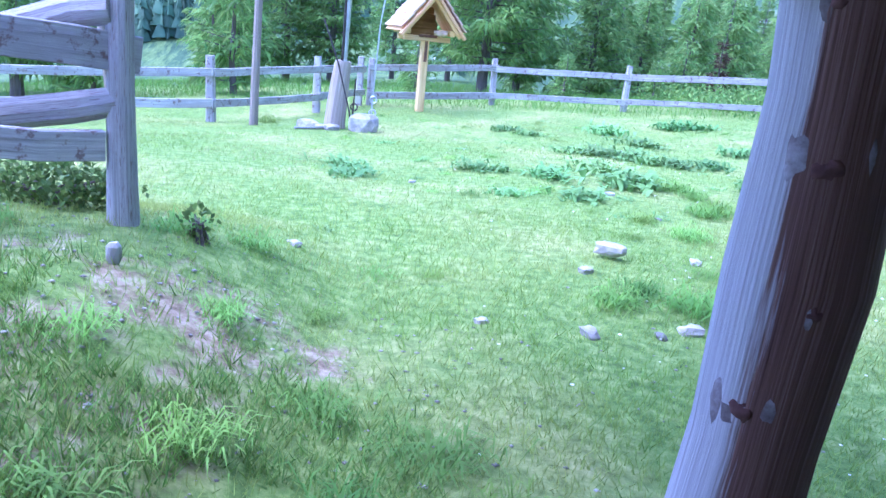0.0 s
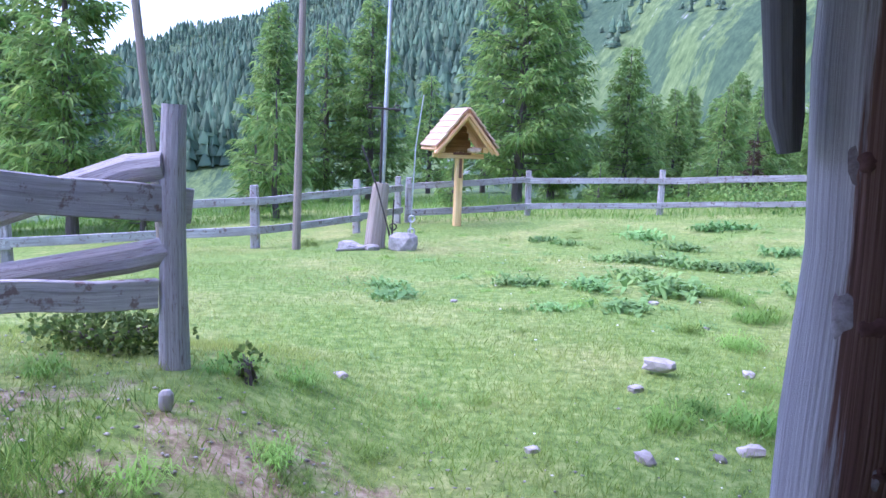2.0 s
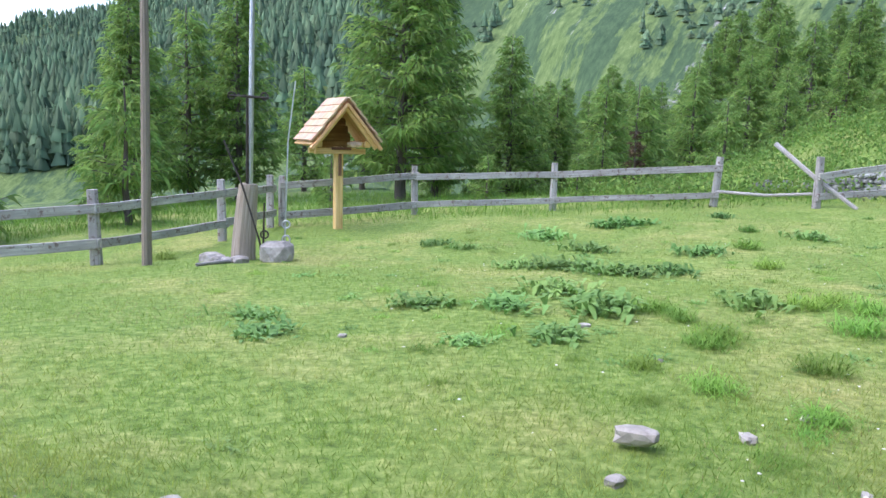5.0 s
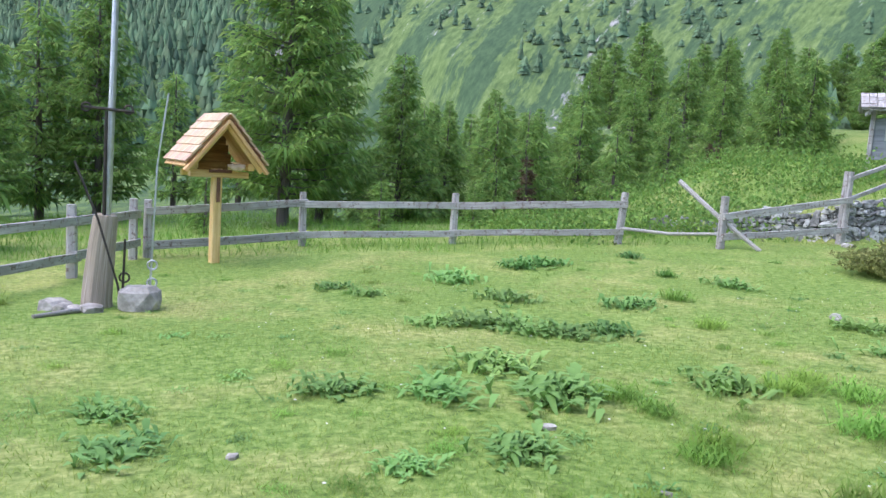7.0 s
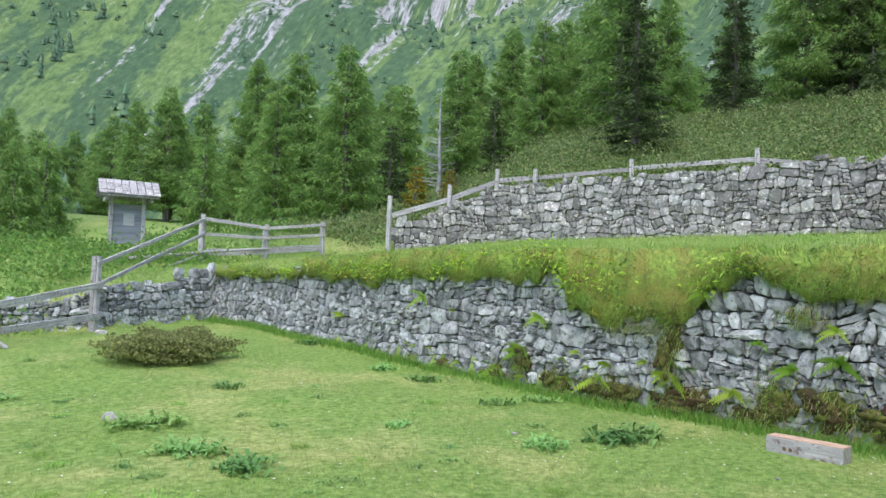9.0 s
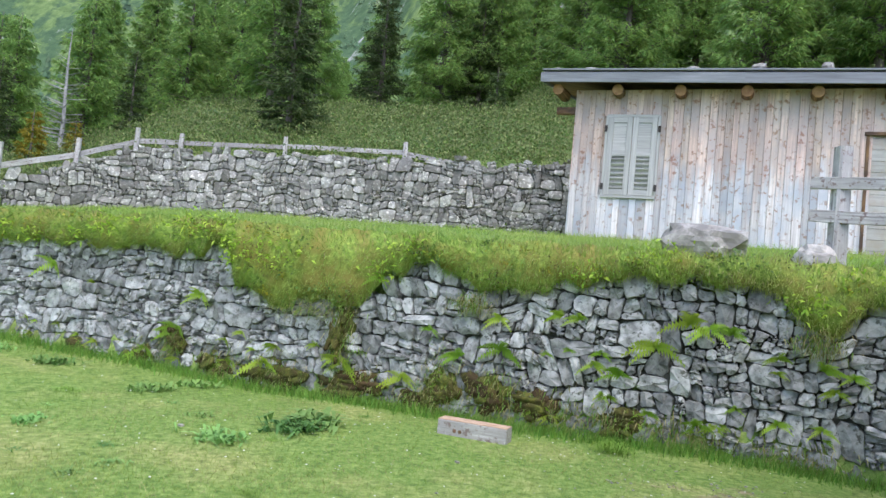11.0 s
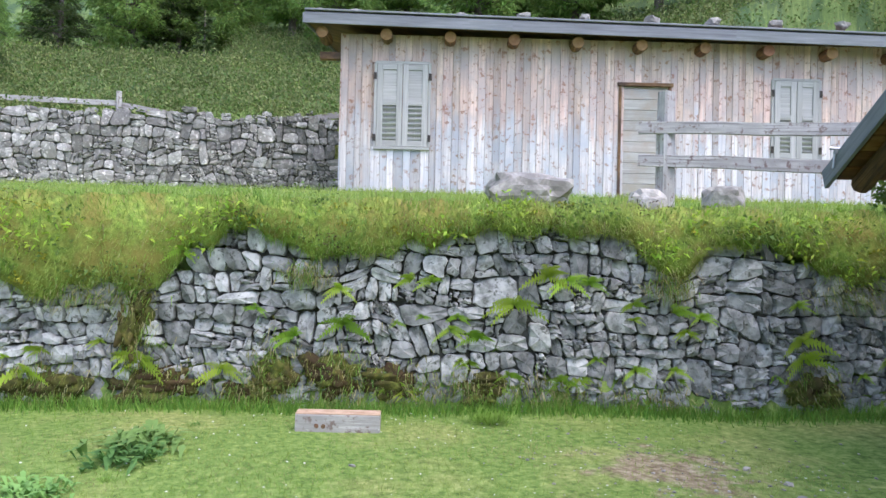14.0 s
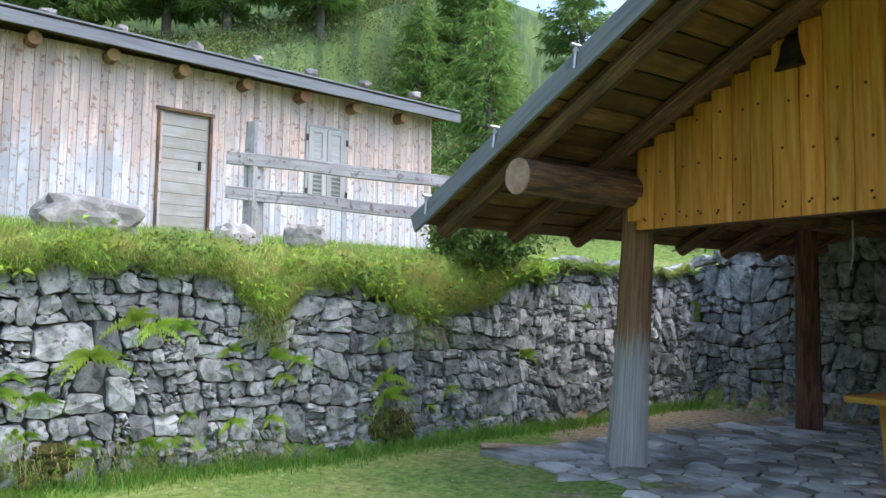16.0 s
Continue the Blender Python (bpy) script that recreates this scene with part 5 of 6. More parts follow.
def tree_mesh(seed, tall, spread, kind):
    """Trunk with limbs, and a crown of sprays; built at the origin."""
    r = np.random.default_rng(seed)
    random.seed(seed)
    wood = Shape()
    rad = tall * 0.014 + 0.03
    wood.log([(0, 0, -0.3)] + [(r.normal() * 0.02, r.normal() * 0.02, tall * k) for k in (0.05, 0.25, 0.5, 0.75, 0.98)], [rad * 1.2, rad, rad * 0.82, rad * 0.6, rad * 0.34, 0.01], 8, 0.05)
    starts, dirs = [], []
    levels = int(tall * (4.6 if kind == "larch" else 4.4))
    for i in range(levels):
        f = (i + r.uniform(-0.3, 0.3)) / levels
        low = 0.1 if kind == "larch" else 0.04
        z = tall * (low + (0.97 - low) * max(f, 0))
        shape = (1 - max(f, 0)) ** (0.8 if kind == "larch" else 0.95) * min(1, 0.55 + f * 4)
        reach0 = spread * shape + 0.12
        for b in range(7 if kind == "larch" else 7):
            az = r.uniform(0, math.tau)
            reach = reach0 * r.uniform(0.55, 1.15)
            rise = (0.3 - 0.35 * (1 - f)) if kind == "larch" else (0.05 - 0.45 * (1 - f))
            n = max(3, int(reach * 5))
            base = np.array([0, 0, z])
            dr = np.array([math.cos(az), math.sin(az), 0])
            pts = []
            for k in range(n + 1):
                q = k / n
                pts.append(base + dr * reach * q + np.array([0, 0, reach * (rise * q + (0.12 if kind == "larch" else 0.22) * q * q)]))
            if reach > 0.5:
                wood.log([pts[0], pts[n // 2], pts[n]], [0.012 + reach * 0.008, 0.01 + reach * 0.004, 0.004], 3, 0)
            m = max(6, int(reach * (34 if kind == "larch" else 38)))
            q = r.uniform(0.12, 1.0, m) ** 0.8
            idx = np.clip((q * n).astype(int), 0, n - 1)
            P = np.array(pts)
            at = P[idx] + (P[idx + 1] - P[idx]) * (q * n - idx)[:, None]
            sd = np.array([-dr[1], dr[0], 0])
            lat = r.uniform(-1, 1, m)
            at = at + sd * (lat * reach * 0.22 * (1 - q * 0.7))[:, None] + r.normal(size=(m, 3)) * 0.03
            dd = dr * 0.7 + sd * lat[:, None] * 1.0 + r.normal(size=(m, 3)) * 0.35
            starts.append(at)
            dirs.append(dd)
    starts, dirs = np.concatenate(starts), np.concatenate(dirs)
    if kind == "larch":
        v, f = twig_leaves(starts, dirs, 0.24 + 0.008 * tall, 0.022 + 0.0012 * tall, 0.4, r)
    else:
        v, f = twig_leaves(starts, dirs, 0.22, 0.035, 0.25, r)
    return wood, v, f


def plant_tree(wood, v, f, bark, leaf, at, label, group, name):
    t = thing(name, at, label, "tree", group)
    base = Vector(at)
    s = Shape()
    s.v, s.f, s.uv = [tuple(Vector(p) + base) for p in wood.v], wood.f, wood.uv
    s.make("trunk", bark, t)
    if v is not None:
        soup("crown", v, f, leaf, t)
    return t


def grove(kind, name, label, spots, leaf, bark, spread, group):
    made = {}
    for x, y, tall in spots:
        z = hz(x, y) - 0.05
        size = 0 if tall < 3.2 else 1 if tall < 6.5 else 2 if tall < 11 else 3
        key = (size, int(abs(x * 7 + y * 3)) % 2)
        std = (2.4, 5.2, 8.5, 13.0)[size]
        scale = tall / std
        if key not in made:
            wood, v, f = tree_mesh(size * 10 + key[1] + (0 if kind == "larch" else 100), std, std * spread, kind)
            made[key] = plant_tree(wood, v, f, bark, leaf, (x, y, z), label, group, name)
            made[key].scale = (scale, scale, scale)
            made[key].rotation_euler = (0, 0, x * 3.1)
        else:
            src = made[key]
            o = copy_thing(src, Matrix.Translation((x, y, z)) @ Euler((0, 0, x * 3.1 + y)).to_matrix().to_4x4())
            o.scale = (scale, scale, scale)


grove("larch", "larch_tree", "feathery green larch beyond the pasture fence",
      [(-8.8, 16.9, 7.6), (-11.5, 18.5, 8.4), (-6.4, 25.5, 6.8), (-5.2, 27.5, 6.4), (-3.6, 27.0, 7.0), (1.3, 23.5, 9.0), (2.6, 26.5, 7.6),
       (5.2, 27.5, 7.0), (6.6, 30.0, 6.6), (7.8, 31.0, 6.8), (9.2, 29.5, 6.4), (11.0, 31.0, 6.4), (12.4, 33.0, 6.0), (14.2, 33.0, 6.2), (17.4, 34.5, 7.0), (15.8, 36.5, 6.5),
       (20.0, 36.0, 7.0), (22.0, 34.5, 7.4), (24.0, 33.0, 7.8), (26.5, 34.0, 8.4)],
      LARCH, BARK, 0.24, "larches beyond the fence")
grove("larch", "larch_tree", "feathery green larch in the wood behind the fence",
      [(-8.0, 34.0, 6.4), (-2.0, 36.0, 5.6), (0.5, 35.0, 6.4), (4.0, 36.5, 6.8), (8.6, 37.5, 7.0), (10.5, 39.0, 7.0), (13.0, 40.0, 7.0), (18.5, 42.0, 8.0), (-16.0, 24.0, 7.0), (-18, 19, 8.0)],
      LARCH, BARK, 0.24, "larches in the wood")
grove("larch", "larch_tree", "young light green larch behind the fence",
      [(16.2, 29.5, 3.8), (-7.0, 16.4, 2.6), (-4.6, 18.0, 3.0), (-8.6, 19.5, 2.8), (-0.6, 21.0, 1.7), (3.2, 20.6, 1.3), (12.6, 27.0, 3.0), (7.6, 25.0, 2.4), (5.8, 21.6, 1.2), (-6.0, 21.5, 2.8)],
      LARCH, BARK, 0.26, "young larches")
grove("larch", "larch_tree", "tall green larch on the upper slope",
      [(28.5, 23.0, 7.0), (31.0, 21.0, 9.0), (29.5, 27.5, 6.4), (39.0, 18.5, 9.0), (41.5, 14.5, 9.0), (46.0, 20.0, 11.0), (50.0, 11.0, 11.0), (52.0, 15.5, 11.0), (55.0, 9.0, 12.0), (44, 24, 10), (36, 28, 9),
       (44.0, 1.0, 13.0), (47.0, -2.5, 13.0), (40.0, -6.0, 12.0), (36.0, -10.5, 11.0), (30.0, -13.0, 11.0), (24.5, -16.0, 12.0), (20.0, -21.0, 11.0), (16.0, -25.0, 11.0), (9.2, -10.2, 5.6), (10.5, -25.0, 9.0), (27.5, -9.5, 10.0), (26.0, -13.0, 11.0), (22.0, -16.5, 11.5), (18.6, -17.6, 11.0), (15.6, -20.0, 8.0), (13.4, -21.5, 7.0), (33.0, -6.0, 11.0), (36.0, 9.5, 10.0)],
      LARCH, BARK, 0.22, "larches on the upper slope")
wr_ = random.Random(29)
spots = []
for i in range(96):
    th, q = radians(9 + 99 * (i + wr_.random()) / 96), wr_.uniform(44, 92)
    spots.append((q * math.sin(th), q * math.cos(th), wr_.uniform(5.5, 8.5) if i < 14 else wr_.uniform(7.5, 10.5) if i < 40 else wr_.uniform(8, 12)))
for i in range(26):
    th, q = radians(117 + 34 * (i + wr_.random()) / 26), wr_.uniform(34, 62)
    spots.append((q * math.sin(th), q * math.cos(th), wr_.uniform(7, 11)))
grove("larch", "larch_tree", "tall larch in the wood below the mountain", spots, LARCH, BARK, 0.25, "larches below the mountain")
grove("spruce", "spruce_tree", "dark dense spruce on the slope",
      [(29.0, 7.85, 7.6), (37.0, 21.5, 6.0), (41.0, 4.5, 9.0), (43.0, -1.0, 9.0), (34.5, 15.0, 4.0), (36.5, -1.0, 3.0)], SPRUCE, BARK, 0.2, "dark spruces")
grove("spruce", "spruce_tree", "small yellowing spruce behind the fence", [(29.0, 16.6, 2.3), (30.2, 15.6, 1.7)], SPRUCE_TIP, BARK, 0.24, "yellowing spruces")
grove("spruce", "spruce_tree", "small browned dying spruce", [(9.6, 27.5, 3.6), (18.6, 30.0, 3.0)], BROWNED, BARK, 0.16, "browned spruces")
wood, v, f = tree_mesh(77, 5.2, 1.0, "larch")
plant_tree(wood, None, None, DEADBARK, None, (32.0, 16.8, hz(32, 16.8)), "bare pale dead tree among larches", "", "dead_tree")


def far_wood():
    """Woods on the mountain: jagged tiers round many stems, in one mesh."""
    r = np.random.default_rng(5)
    n = 90000
    rad = 75 + 640 * r.uniform(0, 1, n) ** 1.1
    th = r.uniform(-75, 170, n)
    x, y = rad * np.sin(np.radians(th)), rad * np.cos(np.radians(th))
    u, v = view_strips(x, y)
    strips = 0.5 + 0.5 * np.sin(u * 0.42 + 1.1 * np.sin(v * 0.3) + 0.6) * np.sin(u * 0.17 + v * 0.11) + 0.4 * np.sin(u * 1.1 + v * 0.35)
    clumps = np.sin(x * 0.09 + 2 * np.sin(y * 0.03)) * np.sin(y * 0.08 + 1.5 * np.sin(x * 0.04))
    open_slope = np.clip(strips - 0.1, 0, 1) * 0.9 * (clumps > -0.1)
    dens = 1.9 * ss(9, -4, th) + open_slope * ss(-4, 9, th)
    keep = r.uniform(0, 1.9, n) < dens
    keep &= ~((rad < 120) & (th < 28))
    x, y, rad, th = x[keep][:26000], y[keep][:26000], rad[keep][:26000], th[keep][:26000]
    n = len(x)
    z = height(x, y)
    dwarf = (th + r.normal(0, 4, n) > 9) & (r.uniform(0, 1, n) < 0.8)
    tall = np.where(dwarf, r.uniform(0.8, 2.0, n), np.where(th > 9, r.uniform(2.5, 6, n), r.uniform(3.5, 8.5, n)))
    wide = np.where(dwarf, 0.55, 0.2)
    tiers, k = 4, 5
    verts, tris = [], []
    base = 0
    for tier in range(tiers):
        f0, f1 = 0.04 + 0.2 * tier, min(1.0, 0.4 + 0.21 * tier)
        w = tall * wide * (1 - 0.85 * f0)
        ang = r.uniform(0, math.tau, n)[:, None] + np.arange(k * 2) * math.pi / k
        rr = w[:, None] * np.where(np.arange(k * 2) % 2, 0.38, 1.15) * r.uniform(0.65, 1.35, (n, k * 2))
        rx, ry = x[:, None] + np.cos(ang) * rr, y[:, None] + np.sin(ang) * rr
        rz = (z + tall * f0)[:, None] + r.uniform(-0.5, 0.2, (n, k * 2)) * 0.09 * tall[:, None]
        top = np.stack([x, y, z + tall * f1], 1)[:, None, :]
        v = np.concatenate([np.stack([rx, ry, rz], 2), top], 1)
        m = k * 2 + 1
        idx = base + np.arange(n)[:, None, None] * m
        j = np.arange(k * 2)
        tri = np.stack([j, (j + 1) % (k * 2), np.full(k * 2, k * 2)], 1)[None]
        verts.append(v.reshape(-1, 3))
        tris.append((idx + tri).reshape(-1, 3))
        base += n * m
    ob = soup("far_wood", np.concatenate(verts), np.concatenate(tris), HAZED_WOOD)
    tagged(ob, "dark green conifer woods on the mountain side", "woods", kind="stuff")


far_wood()


# ---- grass ----
def blades(name, xs, ys, ln, wd, material, label, lean=0.6, seed=1, zs=None):
    r = np.random.default_rng(seed)
    n = len(xs)
    z = height(xs, ys) - 0.01 if zs is None else zs
    a = r.uniform(0, math.tau, n)
    L = ln * r.uniform(0.5, 1.4, n)
    W = wd * r.uniform(0.7, 1.4, n)
    la = r.uniform(0, math.tau, n)
    le = lean * r.uniform(0.2, 1.3, n) * L
    p0 = np.stack([xs - np.cos(a) * W, ys - np.sin(a) * W, z], 1)
    p1 = np.stack([xs + np.cos(a) * W, ys + np.sin(a) * W, z], 1)
    p2 = np.stack([xs + np.cos(la) * le, ys + np.sin(la) * le, z + L], 1)
    v = np.stack([p0, p1, p2], 1).reshape(-1, 3)
    ob = soup(name, v, np.arange(n * 3).reshape(-1, 3), material)
    return tagged(ob, label, "grass", kind="stuff")


def scatter(n, x0, x1, y0, y1, seed, keep=None):
    r = np.random.default_rng(seed)
    x, y = r.uniform(x0, x1, n), r.uniform(y0, y1, n)
    if keep is not None:
        k = r.uniform(0, 1, n) < keep(x, y)
        x, y = x[k], y[k]
    return x, y


def bare(x, y):
    """How thin the turf is worn."""
    s = 0.7 * ss(-0.2, -0.9, x) * ss(4.4, 3.0, y) * ss(-4.5, -3, x)
    s = np.maximum(s, 0.55 * np.exp(-(((x - 5.9) / 1.1) ** 2 + ((y - 1.9) / 0.9) ** 2)))
    s = np.maximum(s, 0.97 * ss(5.2, 4.6, x + 0.62 * (y + 1)) * ss(0.9, -0.3, y - 0.3 * x + 0.8))
    return s


d_low = lambda x, y: side(BEHIND + LOWER + STUB[1:], x, y)
clump = lambda x, y: 0.55 + 0.45 * np.sin(x * 2.1 + 1.3 * np.sin(y * 1.7)) * np.sin(y * 2.4 + 1.1 * np.sin(x * 1.3))
xs, ys = scatter(620000, -7, 15, 1.0, 18.5, 21, lambda x, y: (d_low(x, y) < 0.02) * (1 - bare(x, y)) * (0.35 + 0.65 * clump(x, y)) * np.where(np.hypot(x, y - 4) < 7, 1.0, 0.7))
blades("lawn_grass", xs, ys, 0.034, 0.0026, GRASS, "short green lawn grass with daisies and bare spots", 0.9, 3)
xs, ys = scatter(190000, -3.4, 3.6, 1.2, 8.0, 25, lambda x, y: ss(8.0, 2.5, y) * (1 - 0.75 * bare(x, y)) * (0.3 + 0.7 * clump(x * 1.7, y * 1.9)))
blades("near_grass", xs, ys, 0.05, 0.0022, GRASS, "ragged green grass by the shelter", 0.8, 13)
xs, ys = scatter(110000, -5, 15, 1.5, 18.5, 22, lambda x, y: (d_low(x, y) < 0.0) * (clump(y * 0.7, x * 0.6) > 0.78))
blades("dry_grass", xs, ys, 0.036, 0.0022, DRYGRASS, "straw-coloured dry grass in the lawn", 1.0, 4)
xs, ys = scatter(80000, 2.5, 9.5, 0.6, 7.5, 27, lambda x, y: (d_low(x, y) < -0.4) * np.clip(clump(x * 1.6 + 2, y * 1.4) - 0.35, 0, 1))
blades("straw_grass", xs, ys, 0.03, 0.002, DRYGRASS, "straw-coloured thatch in the worn lawn", 1.3, 8)
xs, ys = scatter(120000, 5, 27, -8, 18, 23, lambda x, y: (d_low(x, y) > 0.2) * (side(UPPER, x, y) < 0) * np.clip(1.2 - d_low(x, y) * 0.09, 0.15, 1))
blades("terrace_grass", xs, ys, 0.1, 0.004, GRASS, "longer green grass on the terrace", 0.8, 5)
xs, ys = scatter(70000, -14, 26, 16.5, 30, 24, lambda x, y: 0.6 + 0 * x)
blades("meadow_grass", xs, ys, 0.2, 0.006, TALLGRASS, "rough meadow grass beyond the fence", 0.6, 6)


# ---- plants and stones on the ground ----
def leaf_cluster(r, n, ln, wd, spread, up, droop):
    """Leaves that rise from one root: each a pair of kinked quads."""
    a = r.uniform(0, math.tau, n)
    out = np.stack([np.cos(a), np.sin(a), np.zeros(n)], 1)
    root = np.stack([r.normal(0, spread, n), r.normal(0, spread * 0.8, n), np.zeros(n)], 1)
    L = (ln * r.uniform(0.55, 1.25, n))[:, None]
    tilt = (up * r.uniform(0.5, 1.4, n))[:, None]
    mid = root + out * L * 0.5 + np.array([0, 0, 1]) * L * tilt * 0.6
    tip = root + out * L + np.array([0, 0, 1]) * L * tilt * (0.75 - droop)
    sd = np.stack([-out[:, 1], out[:, 0], np.zeros(n)], 1) * (wd * r.uniform(0.7, 1.3, n))[:, None]
    v = np.stack([root - sd * 0.2, root + sd * 0.2, mid + sd, tip, mid - sd], 1).reshape(-1, 3)
    v = np.concatenate([np.array([[0, 0, -0.03]]), v])
    k = np.arange(n)[:, None] * 5 + 1
    crown = np.concatenate([np.zeros((n, 1), dtype=int), k, k + 1], 1)
    tri = np.concatenate([crown, k + [0, 1, 2], k + [0, 2, 4], k + [4, 2, 3]], 0)
    return v, tri


def ground_plant(name, spots, n, ln, wd, spread, up, droop, material, label, category, group, variants=3):
    src = []
    for i in range(variants):
        v, tri = leaf_cluster(np.random.default_rng(200 + i + n), n, ln, wd, spread, up, droop)
        src.append((v, tri))
    made = {}
    for i, (x, y, size) in enumerate(spots):
        k = i % variants
        at = Matrix.Translation((x, y, hz(x, y) - 0.01)) @ Euler((0, 0, i * 1.9)).to_matrix().to_4x4()
        if k not in made:
            ob = soup(name, *src[k], material)
            ob.matrix_basis = at
            made[k] = tagged(ob, label, category, group)
        else:
            ob = copy_thing(made[k], at)
        ob.scale = (size, size, size * 0.9)


ground_plant("weed_clump",
             [(0.37, 8.32, 1.0), (1.03, 8.09, 1.1), (1.82, 7.9, 1.4), (-0.99, 8.07, 0.8), (-0.88, 7.33, 0.9), (1.66, 8.71, 1.2), (2.57, 10.29, 1.3), (1.05, 13.1, 0.9), (1.4, 12.46, 0.8),
              (2.84, 13.6, 1.5), (4.64, 14.64, 1.4), (4.2, 14.5, 1.2), (1.71, 10.67, 0.9), (3.04, 11.94, 1.2), (3.37, 10.04, 1.0), (4.25, 11.16, 1.2), (6.59, 12.42, 1.2), (3.2, 8.0, 1.2)],
             110, 0.15, 0.02, 0.13, 1.0, 0.2, WEED, "low bluish-green broad-leaved weed clump in the lawn", "weed", "weed clumps")
ground_plant("weed_clump",
             [(2.2, 10.6, 1.3), (2.9, 10.0, 1.1), (1.18, 6.97, 0.9), (6.19, 9.68, 1.2), (6.58, 15.27, 1.0), (0.52, 6.83, 0.6), (5.53, 8.59, 1.1), (5.18, 7.83, 1.0), (7.91, 5.15, 1.2),
              (8.34, 10.3, 0.8), (7.39, 7.5, 0.6), (7.6, 5.3, 1.0), (7.09, 5.88, 0.8), (9.3, 7.0, 0.9), (10.4, 8.4, 0.9), (11.1, 9.4, 0.8), (9.9, 6.6, 0.8), (12.6, 11.6, 0.9)],
             110, 0.15, 0.02, 0.13, 1.0, 0.2, WEED, "low bluish-green broad-leaved weed clump in the lawn", "weed", "weed clumps")
ground_plant("grass_tuft",
             [(2.26, 7.9, 1.1), (2.35, 7.57, 1.0), (2.35, 6.93, 1.2), (3.58, 7.8, 1.2), (3.96, 7.55, 1.3), (3.48, 6.97, 1.4), (5.02, 11.42, 1.3), (4.5, 10.0, 1.1), (6.03, 13.25, 1.1), (3.94, 8.0, 1.0),
              (1.25, 4.09, 1.2), (1.0, 4.3, 0.8), (0.81, 4.11, 0.9), (2.18, 6.75, 1.1), (-2.75, 12.84, 1.2), (7.66, 2.35, 1.2), (1.7, 5.7, 1.0), (2.0, 5.2, 0.9), (2.6, 6.1, 1.1), (1.5, 6.2, 0.8)],
             190, 0.13, 0.004, 0.07, 1.1, 0.35, TALLGRASS, "thick dark green grass tuft in the lawn", "grass", "grass tufts")
ground_plant("grass_tuft",
             [(-0.8, 2.3, 0.9), (-0.5, 2.7, 0.8), (-1.2, 2.6, 0.7), (-0.3, 2.1, 1.0), (-0.9, 3.1, 0.7), (-0.1, 2.5, 0.9), (-1.9, 3.4, 0.8), (-0.6, 3.5, 0.6), (-1.0, 1.9, 0.9), (-0.4, 1.75, 1.0), (0.1, 2.2, 0.8), (-1.6, 2.4, 0.7),
              (-1.25, 3.75, 0.8), (-1.0, 4.0, 0.8), (-2.2, 3.0, 0.8)],
             170, 0.13, 0.0035, 0.08, 1.1, 0.35, TALLGRASS, "loose green grass tuft on the worn bank", "grass", "bank tufts")


lr_ = random.Random(63)
sprigs = [(x, y, lr_.uniform(0.35, 0.75)) for x, y in ((lr_.uniform(-2, 9), lr_.uniform(4.2, 15)) for _ in range(150)) if d_low(x, y) < -0.5]
ground_plant("grass_tuft", sprigs[::2], 120, 0.12, 0.0035, 0.09, 0.9, 0.4, TALLGRASS, "small darker grass tuft in the lawn", "grass", "small grass tufts")
ground_plant("weed_sprig", sprigs[1::2], 40, 0.11, 0.014, 0.1, 0.7, 0.25, WEED, "small flat broad-leaved weed in the lawn", "weed", "small weeds")


def petals():
    """White daisies and flecks scattered over the short grass."""
    r = np.random.default_rng(44)
    x, y = scatter(1500, 0, 11, 0.8, 13, 45, lambda x, y: (d_low(x, y) < -0.3) * (0.25 + 0.75 * ss(6.5, 2.0, np.hypot(x - 5.5, y - 2.6))))
    q = r.uniform(0.004, 0.011, len(x))[:, None, None]
    ring = np.array([(math.cos(k * math.tau / 6), math.sin(k * math.tau / 6), 0) for k in range(6)] + [(0, 0, 0.5)])
    v = np.stack([x, y, height(x, y) + 0.028], 1)[:, None, :] + ring[None] * q
    f = np.array([(k, (k + 1) % 6, 6) for k in range(6)])
    tagged(soup("daisies", v.reshape(-1, 3), (np.arange(len(x))[:, None, None] * 7 + f[None]).reshape(-1, 3), PETAL), "tiny white daisies in the short lawn", "flowers", kind="stuff")


PETAL = surface("white_petal", [(0.3, (0.6, 0.58, 0.52)), (0.7, (0.8, 0.79, 0.75))], 40, vary=0.15, bump=0, rough=0.7)
petals()


def rock_on(x, y, size, seed, label, category="stone", group="lawn stones", mat=ROCK, flat=0.5):
    s = Shape()
    s.rock((x, y, hz(x, y) + size * flat * 0.3), (size, size * 0.7, size * flat), seed, seed * 1.3, 0.25, 2)
    return tagged(s.make("stone", mat), label, category, group)


for i, (x, y, q) in enumerate([(0.75, 4.59, 0.08), (0.6, 3.67, 0.09), (1.1, 3.81, 0.1), (1.5, 4.97, 0.08), (1.97, 5.23, 0.08), (1.68, 4.42, 0.05), (-0.86, 4.42, 0.07), (0.11, 3.72, 0.06), (0.93, 3.72, 0.06),
                               (1.5, 7.35, 0.08), (-0.3, 7.16, 0.06), (1.67, 6.36, 0.05), (5.53, 3.92, 0.05), (5.08, 1.68, 0.08), (4.57, 2.11, 0.06), (5.28, 2.38, 0.05), (5.07, 3.28, 0.04),
                               (7.5, 6.27, 0.05), (5.75, 1.38, 0.06), (6.97, 3.91, 0.04), (4.87, 1.37, 0.08), (5.37, 1.43, 0.06), (6.29, 10.21, 0.16), (11.7, 15.7, 0.2), (-2.0, 2.9, 0.1), (-1.9, 2.7, 0.06)]):
    rock_on(x, y, q * 0.72, 90 + i, "small pale stone lying in the grass")
